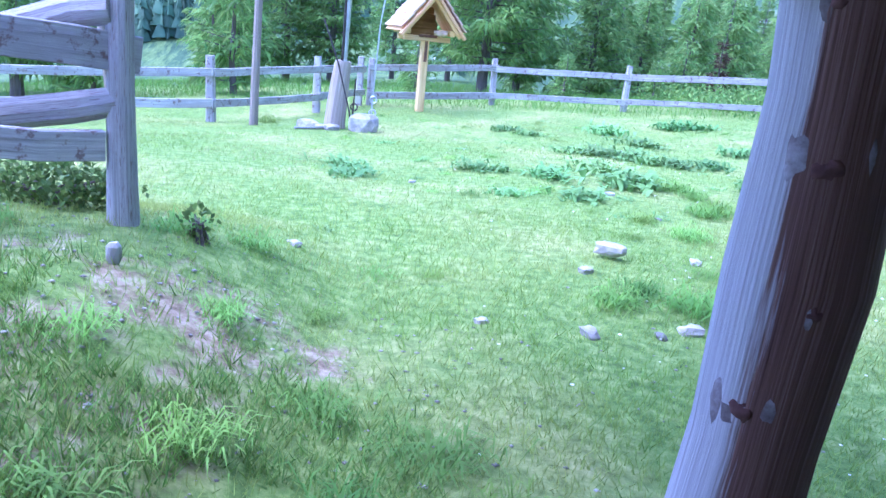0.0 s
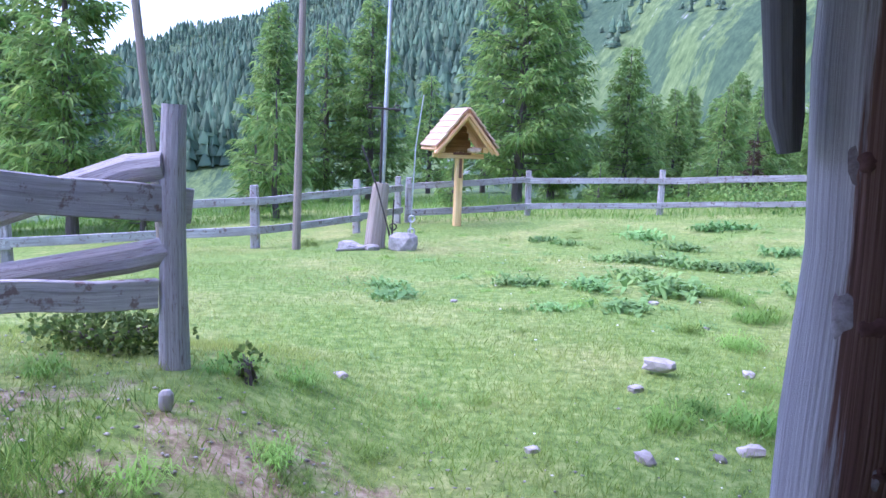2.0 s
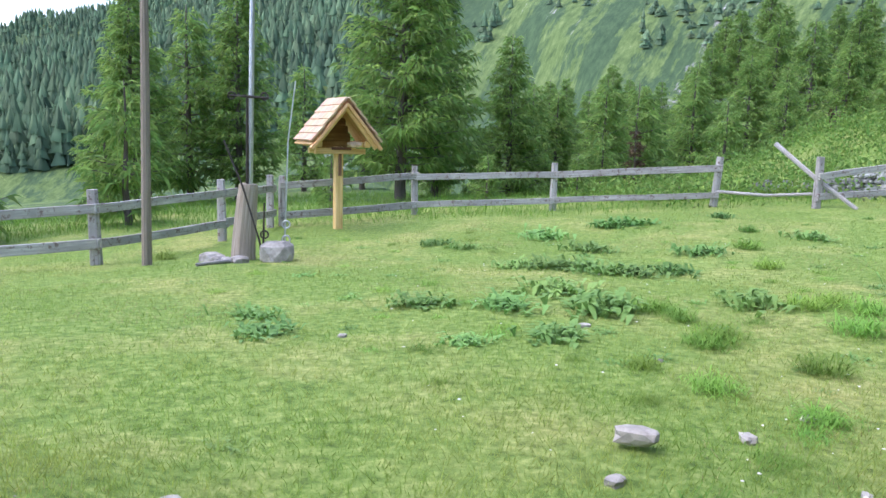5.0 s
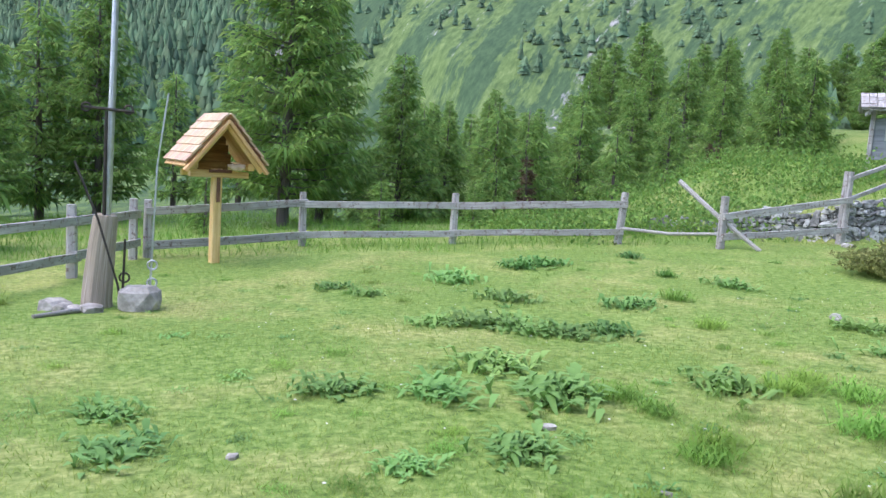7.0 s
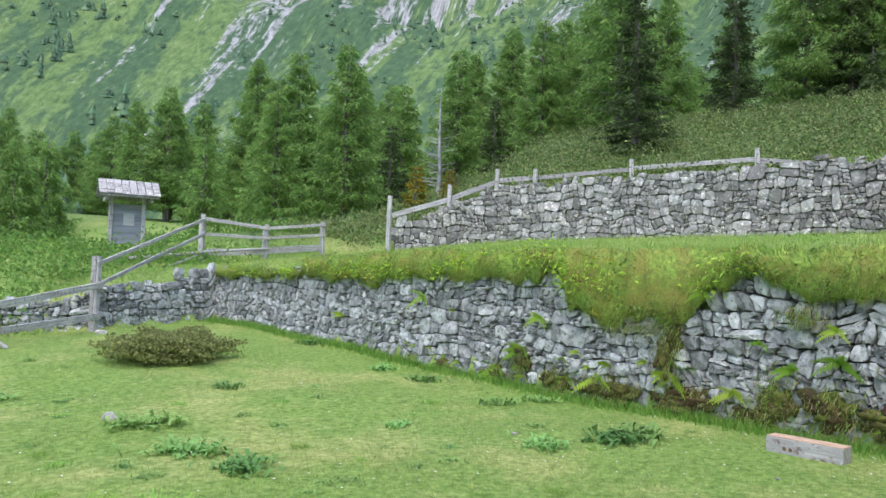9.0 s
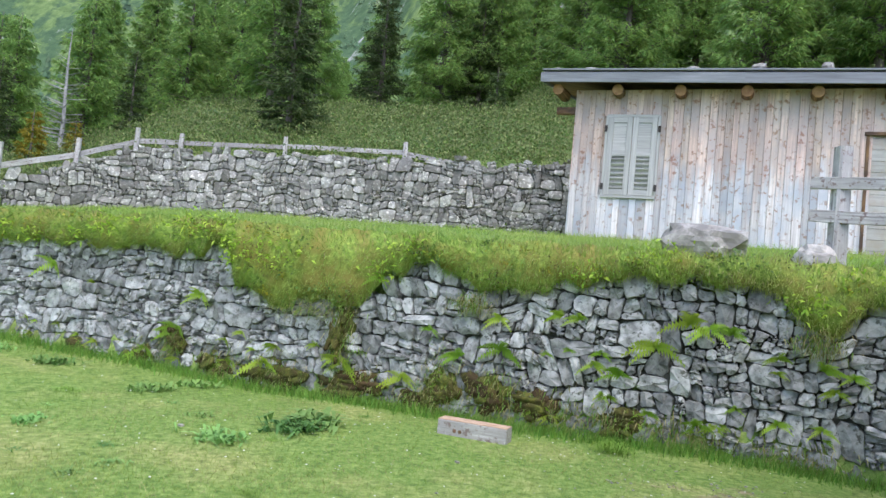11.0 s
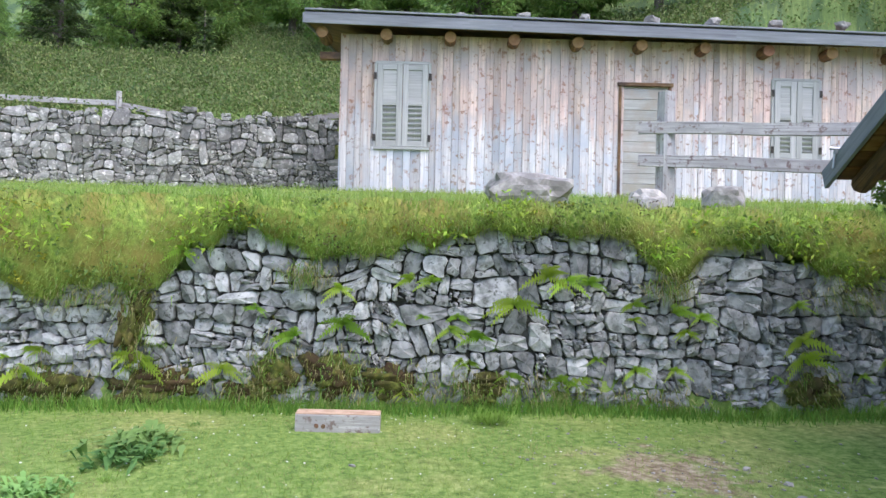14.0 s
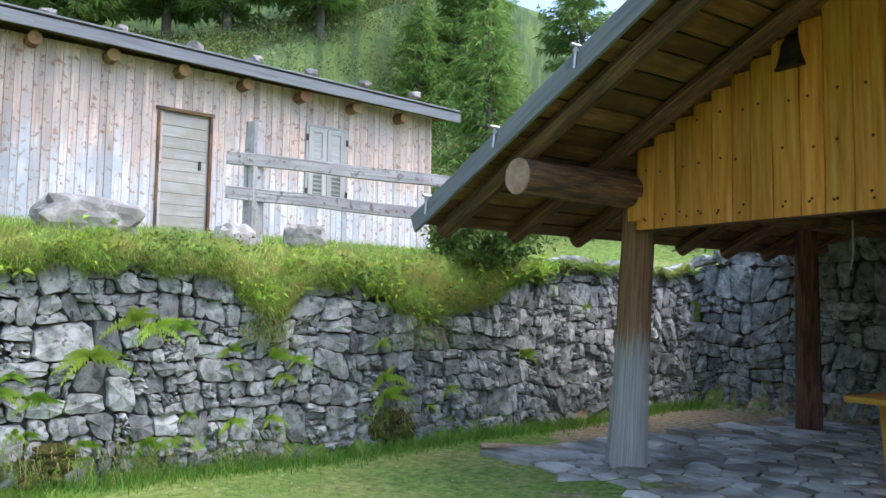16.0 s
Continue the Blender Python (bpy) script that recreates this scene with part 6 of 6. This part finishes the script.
# pale wedge of stone in front of the shelter
s = Shape()
s.rock((0.95, 4.9, hz(0.95, 4.9) + 0.06), (0.115, 0.06, 0.05), 133, -0.5, 0.2, 2)
tagged(s.make("stone_wedge", ROCK), "pale wedge-shaped stone on the lawn", "stone")
s = Shape()
s.rock((-1.3, 3.15, hz(-1.3, 3.15) + 0.035), (0.03, 0.02, 0.05), 12, 0.6, 0.15, 2, 0.9)
tagged(s.make("wood_stub", SHUTTER), "pale splintered wooden stub at the gate post", "wood")
s = Shape()
s.board((5.95, -1.2, hz(5.9, -1.2) + 0.03), (5.2, -1.55, hz(5.2, -1.5) + 0.03), 0.03, 0.14, cuts=3, wob=0.01)
tagged(s.make("loose_plank", ENDWOOD), "pale loose plank lying on the grass by the shelter", "plank")


def pebbles(name, n, cx, cy, sx, sy, seed, label, lo=0.008, hi=0.03):
    r = np.random.default_rng(seed)
    x, y = r.normal(cx, sx, n), r.normal(cy, sy, n)
    z = height(x, y)
    q = r.uniform(lo, hi, n)
    oct_v = np.array([(1, 0, 0), (0, 1, 0), (-1, 0, 0), (0, -1, 0), (0, 0, 0.5), (0, 0, -0.4)], dtype=float)
    v = np.stack([x, y, z + 0.004], 1)[:, None, :] + oct_v[None] * q[:, None, None] * r.uniform(0.6, 1.3, (n, 6, 1))
    tri = np.array([(0, 1, 4), (1, 2, 4), (2, 3, 4), (3, 0, 4), (1, 0, 5), (2, 1, 5), (3, 2, 5), (0, 3, 5)])
    f = (np.arange(n)[:, None, None] * 6 + tri[None]).reshape(-1, 3)
    tagged(soup(name, v.reshape(-1, 3), f, ROCK), label, "pebbles", kind="stuff")


pebbles("pebbles", 260, 5.6, 2.0, 0.9, 0.8, 61, "small pale pebbles on the worn lawn", 0.006, 0.02)
pebbles("pebbles", 350, -1.2, 2.8, 0.7, 0.6, 62, "wood chips and pebbles on the bare bank", 0.004, 0.014)
pebbles("pebbles", 120, 0.2, 3.0, 0.6, 0.6, 63, "wood chips and pebbles on the bare bank", 0.004, 0.012)


# ---- wall plants ----
def wall_place(sv, z, out=0.05):
    x, y, nx, ny = along(LOWER, sv)
    return Vector((x + nx * out, y + ny * out, z)), Vector((nx, ny, 0))


def fern(sv, z, size, seed):
    r = np.random.default_rng(seed)
    p, nrm = wall_place(sv, z, 0.0)
    tang = Vector((-nrm.y, nrm.x, 0))
    verts, faces = [], []
    verts.append(p)
    for k in range(9):
        az = r.uniform(-0.5, math.pi + 0.5)
        d = (nrm * 0.55 + tang * math.cos(az) + Vector((0, 0, 1)) * math.sin(az) * 0.7).normalized()
        ln = size * r.uniform(0.6, 1.1)
        sd = nrm.cross(d).normalized()
        for j in range(9):
            q = (j + 1) / 10
            c = p + d * ln * q + Vector((0, 0, -0.45 * ln * q * q)) + nrm * 0.02
            w = ln * 0.24 * (1 - q) ** 0.7 * (0.6 + 0.4 * min(1, q * 4))
            n = len(verts)
            verts += [c + sd * w + d * ln * 0.05, c - sd * w + d * ln * 0.05, c + d * ln * 0.05]
            if j == 0:
                faces += [(0, n, n + 2), (0, n + 2, n + 1)]
            else:
                faces += [(n - 1, n, n + 2), (n - 1, n + 2, n + 1)]
    ob = soup("fern", np.array([tuple(v) for v in verts]), np.array(faces), FERN)
    return tagged(ob, "small bright green fern growing from the stone wall", "fern", "wall ferns")


for i, (sv, z) in enumerate([(9.71, 1.29), (8.41, 1.32), (8.92, 1.09), (7.78, 1.11), (7.38, 1.04), (10.53, 0.87), (9.53, 0.84), (9.24, 0.76), (6.12, 0.79), (7.75, 0.49), (8.47, 0.35), (12.45, 0.49), (12.06, 1.53), (14.52, 1.09),
                             (14.83, 0.61), (12.5, 0.55), (11.67, 0.42), (15.3, 0.3), (2.87, 1.51), (4.06, 0.97), (6.11, 0.6), (5.25, 0.61), (19.3, 0.86), (17.03, 1.29), (10.57, 1.2), (8.2, 1.3), (8.6, 1.36), (9.9, 1.3), (11.0, 0.75), (13.5, 0.35)]):
    fern(sv, z, 0.2 + 0.07 * (i % 3), 300 + i)
fr_ = random.Random(46)
for i in range(46):
    fern(fr_.uniform(5.5, 17.5), fr_.choice((fr_.uniform(0.15, 0.6), fr_.uniform(0.3, 1.2))), fr_.uniform(0.1, 0.18), 360 + i)


def moss_cushion(sv, z, w, h, seed, out=0.04):
    p, nrm = wall_place(sv, z, out)
    s = Shape()
    s.rock(p, (0.065, w * 1.15, h * 1.1), seed, math.atan2(nrm.y, nrm.x), 0.55, 4, 3.0)
    return tagged(s.make("moss_cushion", MOSS, None, "", True), "yellowish brown-green moss cushion on the stone wall", "moss", "moss cushions")


MOSSY = [(13.36, 0.3, 0.4, 0.22), (12.5, 0.82, 0.16, 0.34), (12.24, 0.25, 0.5, 0.2), (11.17, 0.45, 0.22, 0.22), (10.56, 0.42, 0.32, 0.22), (10.0, 0.3, 0.4, 0.16), (9.4, 0.28, 0.35, 0.14),
         (15.39, 0.2, 0.3, 0.2), (14.86, 0.5, 0.16, 0.16), (11.38, 0.22, 0.3, 0.18), (14.2, 0.25, 0.25, 0.2), (6.0, 0.35, 0.3, 0.18), (16.4, 0.15, 0.3, 0.15)]
for i, (sv, z, w, h) in enumerate(MOSSY):
    for k in range(3):
        moss_cushion(sv + random.uniform(-w, w) * 0.7, z + random.uniform(-h, h) * 0.5, w * 0.42, h * 0.5, 400 + i * 3 + k, 0.01)


WALLMOSS = leafy("mossy_blades", (0.07, 0.09, 0.012), (0.2, 0.21, 0.03), 0.25, 0.3)


def wall_straw():
    """Grass that hangs from the mossy ledges of the wall."""
    r = np.random.default_rng(71)
    out = {0: [], 1: [], 2: []}
    for i, (sv, z, w, h) in enumerate(MOSSY + [(8.6, 0.25, 0.5, 0.15), (7.6, 0.2, 0.5, 0.12), (12.9, 1.1, 0.5, 0.1), (10.9, 1.35, 0.2, 0.08), (7.45, 1.3, 0.2, 0.1), (5.6, 1.25, 0.4, 0.12), (17.5, 0.2, 0.6, 0.2), (19.0, 0.2, 0.6, 0.2)]):
        for k in range(420):
            s0 = sv + r.normal(0, w * 0.6)
            p, nrm = wall_place(s0, max(0.12, z + r.normal(0, h * 0.7)), 0.05)
            d = nrm * r.uniform(0.03, 0.1) + Vector((-nrm.y, nrm.x, 0)) * r.uniform(-0.05, 0.05) + Vector((0, 0, r.uniform(-0.13, 0.06)))
            sd = Vector((-nrm.y, nrm.x, 0)) * r.uniform(0.002, 0.006)
            out[int(r.integers(0, 3))] += [tuple(p - sd), tuple(p + sd), tuple(p + d)]
    for k, mat in ((0, DRYGRASS), (1, TALLGRASS), (2, WALLMOSS)):
        tagged(soup("wall_grass", np.array(out[k]), np.arange(len(out[k])).reshape(-1, 3), mat), "thin grass hanging from mossy ledges of the wall", "grass", kind="stuff")


wall_straw()


def sod():
    """Turf that rolls over the wall's crest and hangs down where stones are lost."""
    n = 420
    length = length_of(LOWER) - 0.05
    prof = [(0.06, 0.0), (-0.03, 0.02), (-0.06, 0.3), (-0.05, 0.7), (0.05, 1.0), (0.3, 1.08), (0.7, 1.1)]
    verts, uv = [], []
    for i in range(n + 1):
        sv = length * i / n
        crest = lower_top(sv)
        x, y, nx, ny = along(LOWER, sv)
        ground_top = hz(x - nx * 0.75, y - ny * 0.75) + 0.02
        low = crest - 0.03 + 0.04 * math.sin(sv * 5.0) + 0.17 * noise.noise(Vector((sv * 1.7, 3, 1))) + 0.13 * noise.noise(Vector((sv * 5.3, 8, 2)))
        for d, k in prof:
            wob = noise.noise(Vector((sv * 3, d * 4, k * 3)))
            wob2 = noise.noise(Vector((sv * 9, d * 9, k * 7)))
            out = -d * (1.0 + 0.5 * wob) + 0.03 * wob2
            z = low + (ground_top - low) * min(k, 1.0) + (0.04 * wob + 0.025 * wob2) * (0.3 + k)
            if k > 1.05:
                z = hz(x + nx * out, y + ny * out) - (0.03 if d > 0.6 else -0.02)
            verts.append((x + nx * out, y + ny * out, z))
    m = len(prof)
    q = [(i * m + j, i * m + j + 1, (i + 1) * m + j + 1, (i + 1) * m + j) for i in range(n) for j in range(m - 1)]
    ob = soup("turf_edge", verts, q, SODMAT)
    ob.data.shade_smooth()
    tagged(ob, "shaggy green turf hanging over the wall top", "turf", kind="structure")
    # blades that stand on and hang from it
    r = np.random.default_rng(88)
    v = np.array(verts).reshape(n + 1, m, 3)
    count = 90000
    i, j = r.integers(0, n, count), r.integers(0, m - 1, count)
    a, b = r.uniform(0, 1, (count, 1)), r.uniform(0, 1, (count, 1))
    p = v[i, j] * (1 - a) * (1 - b) + v[i + 1, j] * a * (1 - b) + v[i, j + 1] * (1 - a) * b + v[i + 1, j + 1] * a * b
    nrm = np.array([along(LOWER, length * k / n)[2:] for k in range(n + 1)])[i]
    ln = r.uniform(0.03, 0.11, count)[:, None]
    outw = np.where(j < 3, r.uniform(0.3, 0.8, count), r.uniform(-0.4, 0.6, count))[:, None]
    upw = np.where(j < 3, r.uniform(-0.9, 0.5, count), r.uniform(0.2, 1.0, count))[:, None]
    tip = p + np.concatenate([nrm * outw, upw], 1) * ln + r.normal(0, 0.02, (count, 3))
    sd = np.concatenate([-nrm[:, 1:2], nrm[:, 0:1], np.zeros((count, 1))], 1) * r.uniform(0.002, 0.0045, count)[:, None]
    tri = np.stack([p - sd, p + sd, tip], 1).reshape(-1, 3)
    pick = r.uniform(0, 1, count) < 0.9 + 0.1 * np.sin(p[:, 0] * 2.3) * np.sin(p[:, 1] * 1.9)
    deep = (np.sin(p[:, 0] * 5.1 + p[:, 2] * 4) * np.sin(p[:, 1] * 4.3) + r.normal(0, 0.3, count)) > 0.75
    for name, mat, sel in (("turf_blades", GRASS, pick & ~deep), ("turf_sedge", BANKGRASS, pick & deep), ("turf_straw", DRYGRASS, ~pick)):
        t3 = tri.reshape(-1, 3, 3)[sel].reshape(-1, 3)
        tagged(soup(name, t3, np.arange(len(t3)).reshape(-1, 3), mat), "grass blades hanging over the wall top", "grass", kind="stuff")


SODMAT = surface("turf_and_moss", [(0.34, (0.075, 0.125, 0.025)), (0.5, (0.2, 0.31, 0.05)), (0.66, (0.36, 0.46, 0.09))], 16, blotch=(0.24, 0.22, 0.05), blotch_scale=2.4, vary=0, bump=0.8, bump_dist=0.03)
sod()
bank = []
for i in range(34):
    q = 3.0 + i * 0.62
    x, y, nx, ny = along(LOWER, q)
    o = 0.12 + 0.3 * ((i * 7) % 5) / 5
    bank.append((round(x - nx * o, 2), round(y - ny * o, 2), 0.6 + 0.12 * (i % 4)))
ground_plant("bank_tuft", bank, 120, 0.14, 0.004, 0.09, 1.0, 0.45, TALLGRASS, "green grass tuft on the wall's turf edge", "grass", "bank tufts")
ground_plant("bilberry", [(x + 0.1, y + 0.25, z * 0.8) for x, y, z in bank[::3]], 130, 0.09, 0.012, 0.12, 1.2, 0.1, SHRUB, "low bilberry clump on the wall's turf edge", "shrub", "bilberries")
def hanging_clumps():
    """Clumps of moss, heather, bilberry and fern that root in the hanging turf."""
    r = np.random.default_rng(91)
    kinds = (("turf_moss", YELLOWMOSS, "bright yellow-green moss in the hanging turf", 0.035, 0.012, 0.05),
             ("turf_bilberry", SHRUB, "dark bilberry sprigs in the hanging turf", 0.05, 0.014, 0.11),
             ("turf_fern", FERN, "light green fern leaves in the hanging turf", 0.09, 0.014, 0.12),
             ("turf_heather", BROWNED, "brown withered heather in the hanging turf", 0.05, 0.006, 0.1))
    for name, mat, label, ln, wd, spread in kinds:
        at, out = [], []
        for _ in range(24 if mat in (SHRUB, BROWNED) else 46):
            sv = r.uniform(2.5, 23.5)
            x, y, nx, ny = along(LOWER, sv)
            crest = lower_top(sv)
            top = hz(x - nx * 0.75, y - ny * 0.75)
            k = r.uniform(0.05, 1.0)
            c = np.array([x + nx * (0.05 - 0.1 * k), y + ny * (0.05 - 0.1 * k), crest + (top - crest) * k])
            m = 70
            at.append(c + r.normal(size=(m, 3)) * np.array([spread * 1.4, spread * 1.4, spread * 0.8]) * 0.8)
            out.append(np.array([nx, ny, 0.5]) + r.normal(size=(m, 3)) * 0.7)
        v, f = twig_leaves(np.concatenate(at), np.concatenate(out), ln, wd, 0.3, r)
        tagged(soup(name, v, f, mat), label, "plants", kind="stuff")


YELLOWMOSS = leafy("yellow_moss", (0.2, 0.22, 0.02), (0.4, 0.38, 0.04), 0.2, 0.25)
hanging_clumps()
# grass at the foot of the wall
r_ = np.random.default_rng(9)
fs = r_.uniform(0, 24.4, 16000)
fx = np.array([along(LOWER, q) for q in fs])
fo = np.abs(r_.normal(0, 0.16, 16000)) + 0.03
blades("wall_foot_grass", fx[:, 0] + fx[:, 2] * fo, fx[:, 1] + fx[:, 3] * fo, 0.13, 0.005, TALLGRASS, "taller grass along the foot of the wall", 0.6, 15)


# rough tufts, thickened so their dark green also gives the shelter's shade
bk_ = np.random.default_rng(57)
bx_, by_ = bk_.uniform(-2.2, 0.5, 42000), bk_.uniform(1.0, 3.3, 42000)
bsel = (np.sin(bx_ * 5 + 1) * np.sin(by_ * 4.3 + bx_) > -0.25) & (bx_ + 0.5 * by_ + bk_.normal(0, 0.35, 42000) < 0.95) & (by_ + bk_.normal(0, 0.25, 42000) < 2.8)
blades("bank_grass", bx_[bsel], by_[bsel], 0.06, 0.003, BANKGRASS, "darker rough grass on the bank by the gate", 0.9, 58)


def shrub(name, x, y, z, size, n, material, label, leaf=0.05, seed=1):
    r = np.random.default_rng(seed)
    t = thing(name, (x, y, z), label, "shrub")
    st = Shape()
    for k in range(9):
        a = r.uniform(0, math.tau)
        e = (x + math.cos(a) * size[0] * 0.6, y + math.sin(a) * size[1] * 0.6, z + size[2] * r.uniform(0.6, 1.2))
        st.log([(x + math.cos(a) * 0.05, y + math.sin(a) * 0.05, z - 0.05), tuple((p + q) / 2 for p, q in zip((x, y, z + size[2] * 0.5), e)), e], [0.015, 0.01, 0.004], 5, 0.1)
    st.make("branchwork", BARK, t)
    u = r.normal(size=(n, 3))
    u /= np.linalg.norm(u, axis=1, keepdims=True)
    rad = r.uniform(0.45, 1.0, n)[:, None] ** 0.6
    bump = 1 + 0.25 * np.sin(u[:, :1] * 7 + seed) * np.sin(u[:, 1:2] * 6) + 0.15 * np.sin(u[:, 2:3] * 11 + u[:, :1] * 9)
    p = u * rad * bump * np.array(size) + np.array([0, 0, size[2] * 0.85])
    p = p[p[:, 2] > -0.02]
    v, f = twig_leaves(p, u[:len(p)] + r.normal(size=(len(p), 3)) * 0.7 + np.array([0, 0, 0.5]), leaf, leaf * 0.3, 0.1, r)
    soup("foliage", v, f, material, t)
    return t


shrub("low_juniper", 9.75, 12.4, hz(9.75, 12.4), (1.05, 0.8, 0.25), 15000, JUNIPER, "low spreading brownish-green juniper on the lawn", 0.055, 3)
shrub("wall_shrub", 6.3, -2.1, 1.98, (0.62, 0.6, 0.4), 5200, SHRUB, "rounded green shrub hanging over the wall top", 0.07, 5)
shrub("dwarf_shrub", -1.85, 3.85, hz(-1.8, 3.8), (0.36, 0.18, 0.1), 1700, SHRUB, "straggly dwarf shrub at the gate post", 0.035, 6)
shrub("dwarf_shrub", -1.17, 3.72, hz(-1.17, 3.72) + 0.02, (0.07, 0.06, 0.07), 60, SHRUB, "small reddish rhododendron sprig beside the gate post", 0.04, 8)


def heath():
    r = np.random.default_rng(17)
    n = 3600
    x, y = r.uniform(21, 44, n), r.uniform(-16, 20, n)
    x2, y2 = r.uniform(6, 22, 500), r.uniform(17.5, 30, 500)
    x3, y3 = r.uniform(4, 22, 1100), r.uniform(-26, -10, 1100)
    x, y = np.concatenate([x, x2, x3]), np.concatenate([y, y2, y3])
    keep = (side(UPPER, x, y) > 0.8) | (y > 17.5) | (y < -9.5)
    x, y = x[keep], y[keep]
    m = 80
    a = r.normal(size=(len(x), m, 3)) * np.array([0.42, 0.42, 0.16])
    p = np.stack([x, y, height(x, y) + 0.12], 1)[:, None, :] + a * r.uniform(0.6, 1.5, (len(x), 1, 1))
    p = p.reshape(-1, 3)
    v, f = twig_leaves(p, r.normal(size=p.shape) + np.array([0, 0, 0.8]), 0.13, 0.03, 0.1, r)
    k = (r.uniform(0, 1, len(p)) < 0.6) & ~((p[:, 1] > 17) & (p[:, 0] < 22))
    v4 = v.reshape(-1, 4, 3)
    lush = (p[:, 1] > 17) & (p[:, 0] < 22)
    for nm, mat, sel in (("heath", HEATH, k), ("green_scrub", SHRUB, ~k & ~lush), ("lush_scrub", SCRUB, lush)):
        q = v4[sel].reshape(-1, 3)
        tagged(soup(nm, q, np.arange(len(q)).reshape(-1, 4), mat), "low heath and scrub on the slope", "scrub", kind="stuff")


heath()


# ---- paving of the shelter ----
def paving():
    o = Vector((EAVE.x, EAVE.y, 0))
    b = Shape()
    P = lambda g, rr, z: tuple(o + G2 * g + R2 * rr + Vector((0, 0, z)))
    b.add([P(0.7, 0.9, 0.03), P(5.0, 0.9, 0.03), P(5.0, 6.2, 0.03), P(0.7, 6.2, 0.03), P(0.7, 0.9, 0.085), P(5.0, 0.9, 0.085), P(5.0, 6.2, 0.085), P(0.7, 6.2, 0.085)],
          [(0, 1, 2, 3), (7, 6, 5, 4), (0, 4, 5, 1), (1, 5, 6, 2), (2, 6, 7, 3), (3, 7, 4, 0)])
    bed = b.make("floor_paving", MOSS)
    tagged(bed, "uneven stone paving with mossy joints under the shelter", "paving", kind="structure")
    r = random.Random(31)
    for poly in cells(4.4, 5.3, 0.29, 77, 0.75):
        cx, cy = sum(p[0] for p in poly) / len(poly), sum(p[1] for p in poly) / len(poly)
        top = 0.105 + r.uniform(-0.014, 0.02)
        vs, k = [], len(poly)
        for sh, z in ((0.9, 0.04), (0.91, top - 0.012), (0.84, top)):
            for p in poly:
                vs.append(P(0.6 + cx + (p[0] - cx) * sh + r.uniform(-0.012, 0.012), 0.85 + cy + (p[1] - cy) * sh + r.uniform(-0.012, 0.012), z))
        fs = [(l * k + j, l * k + (j + 1) % k, (l + 1) * k + (j + 1) % k, (l + 1) * k + j) for l in range(2) for j in range(k)]
        fs.append(tuple(range(2 * k, 3 * k)))
        Shape().add(vs, fs).make("slab", SLAB, bed)


paving()
for i, (x, y, q) in enumerate([(4.3, -0.62, 0.2), (4.6, -0.6, 0.14), (4.75, -0.9, 0.16), (4.15, -0.45, 0.13), (4.9, -1.2, 0.13)]):
    rock_on(x, y, q, 150 + i, "flat grey stone at the foot of the post", group="post foot stones", mat=SLAB, flat=0.25)
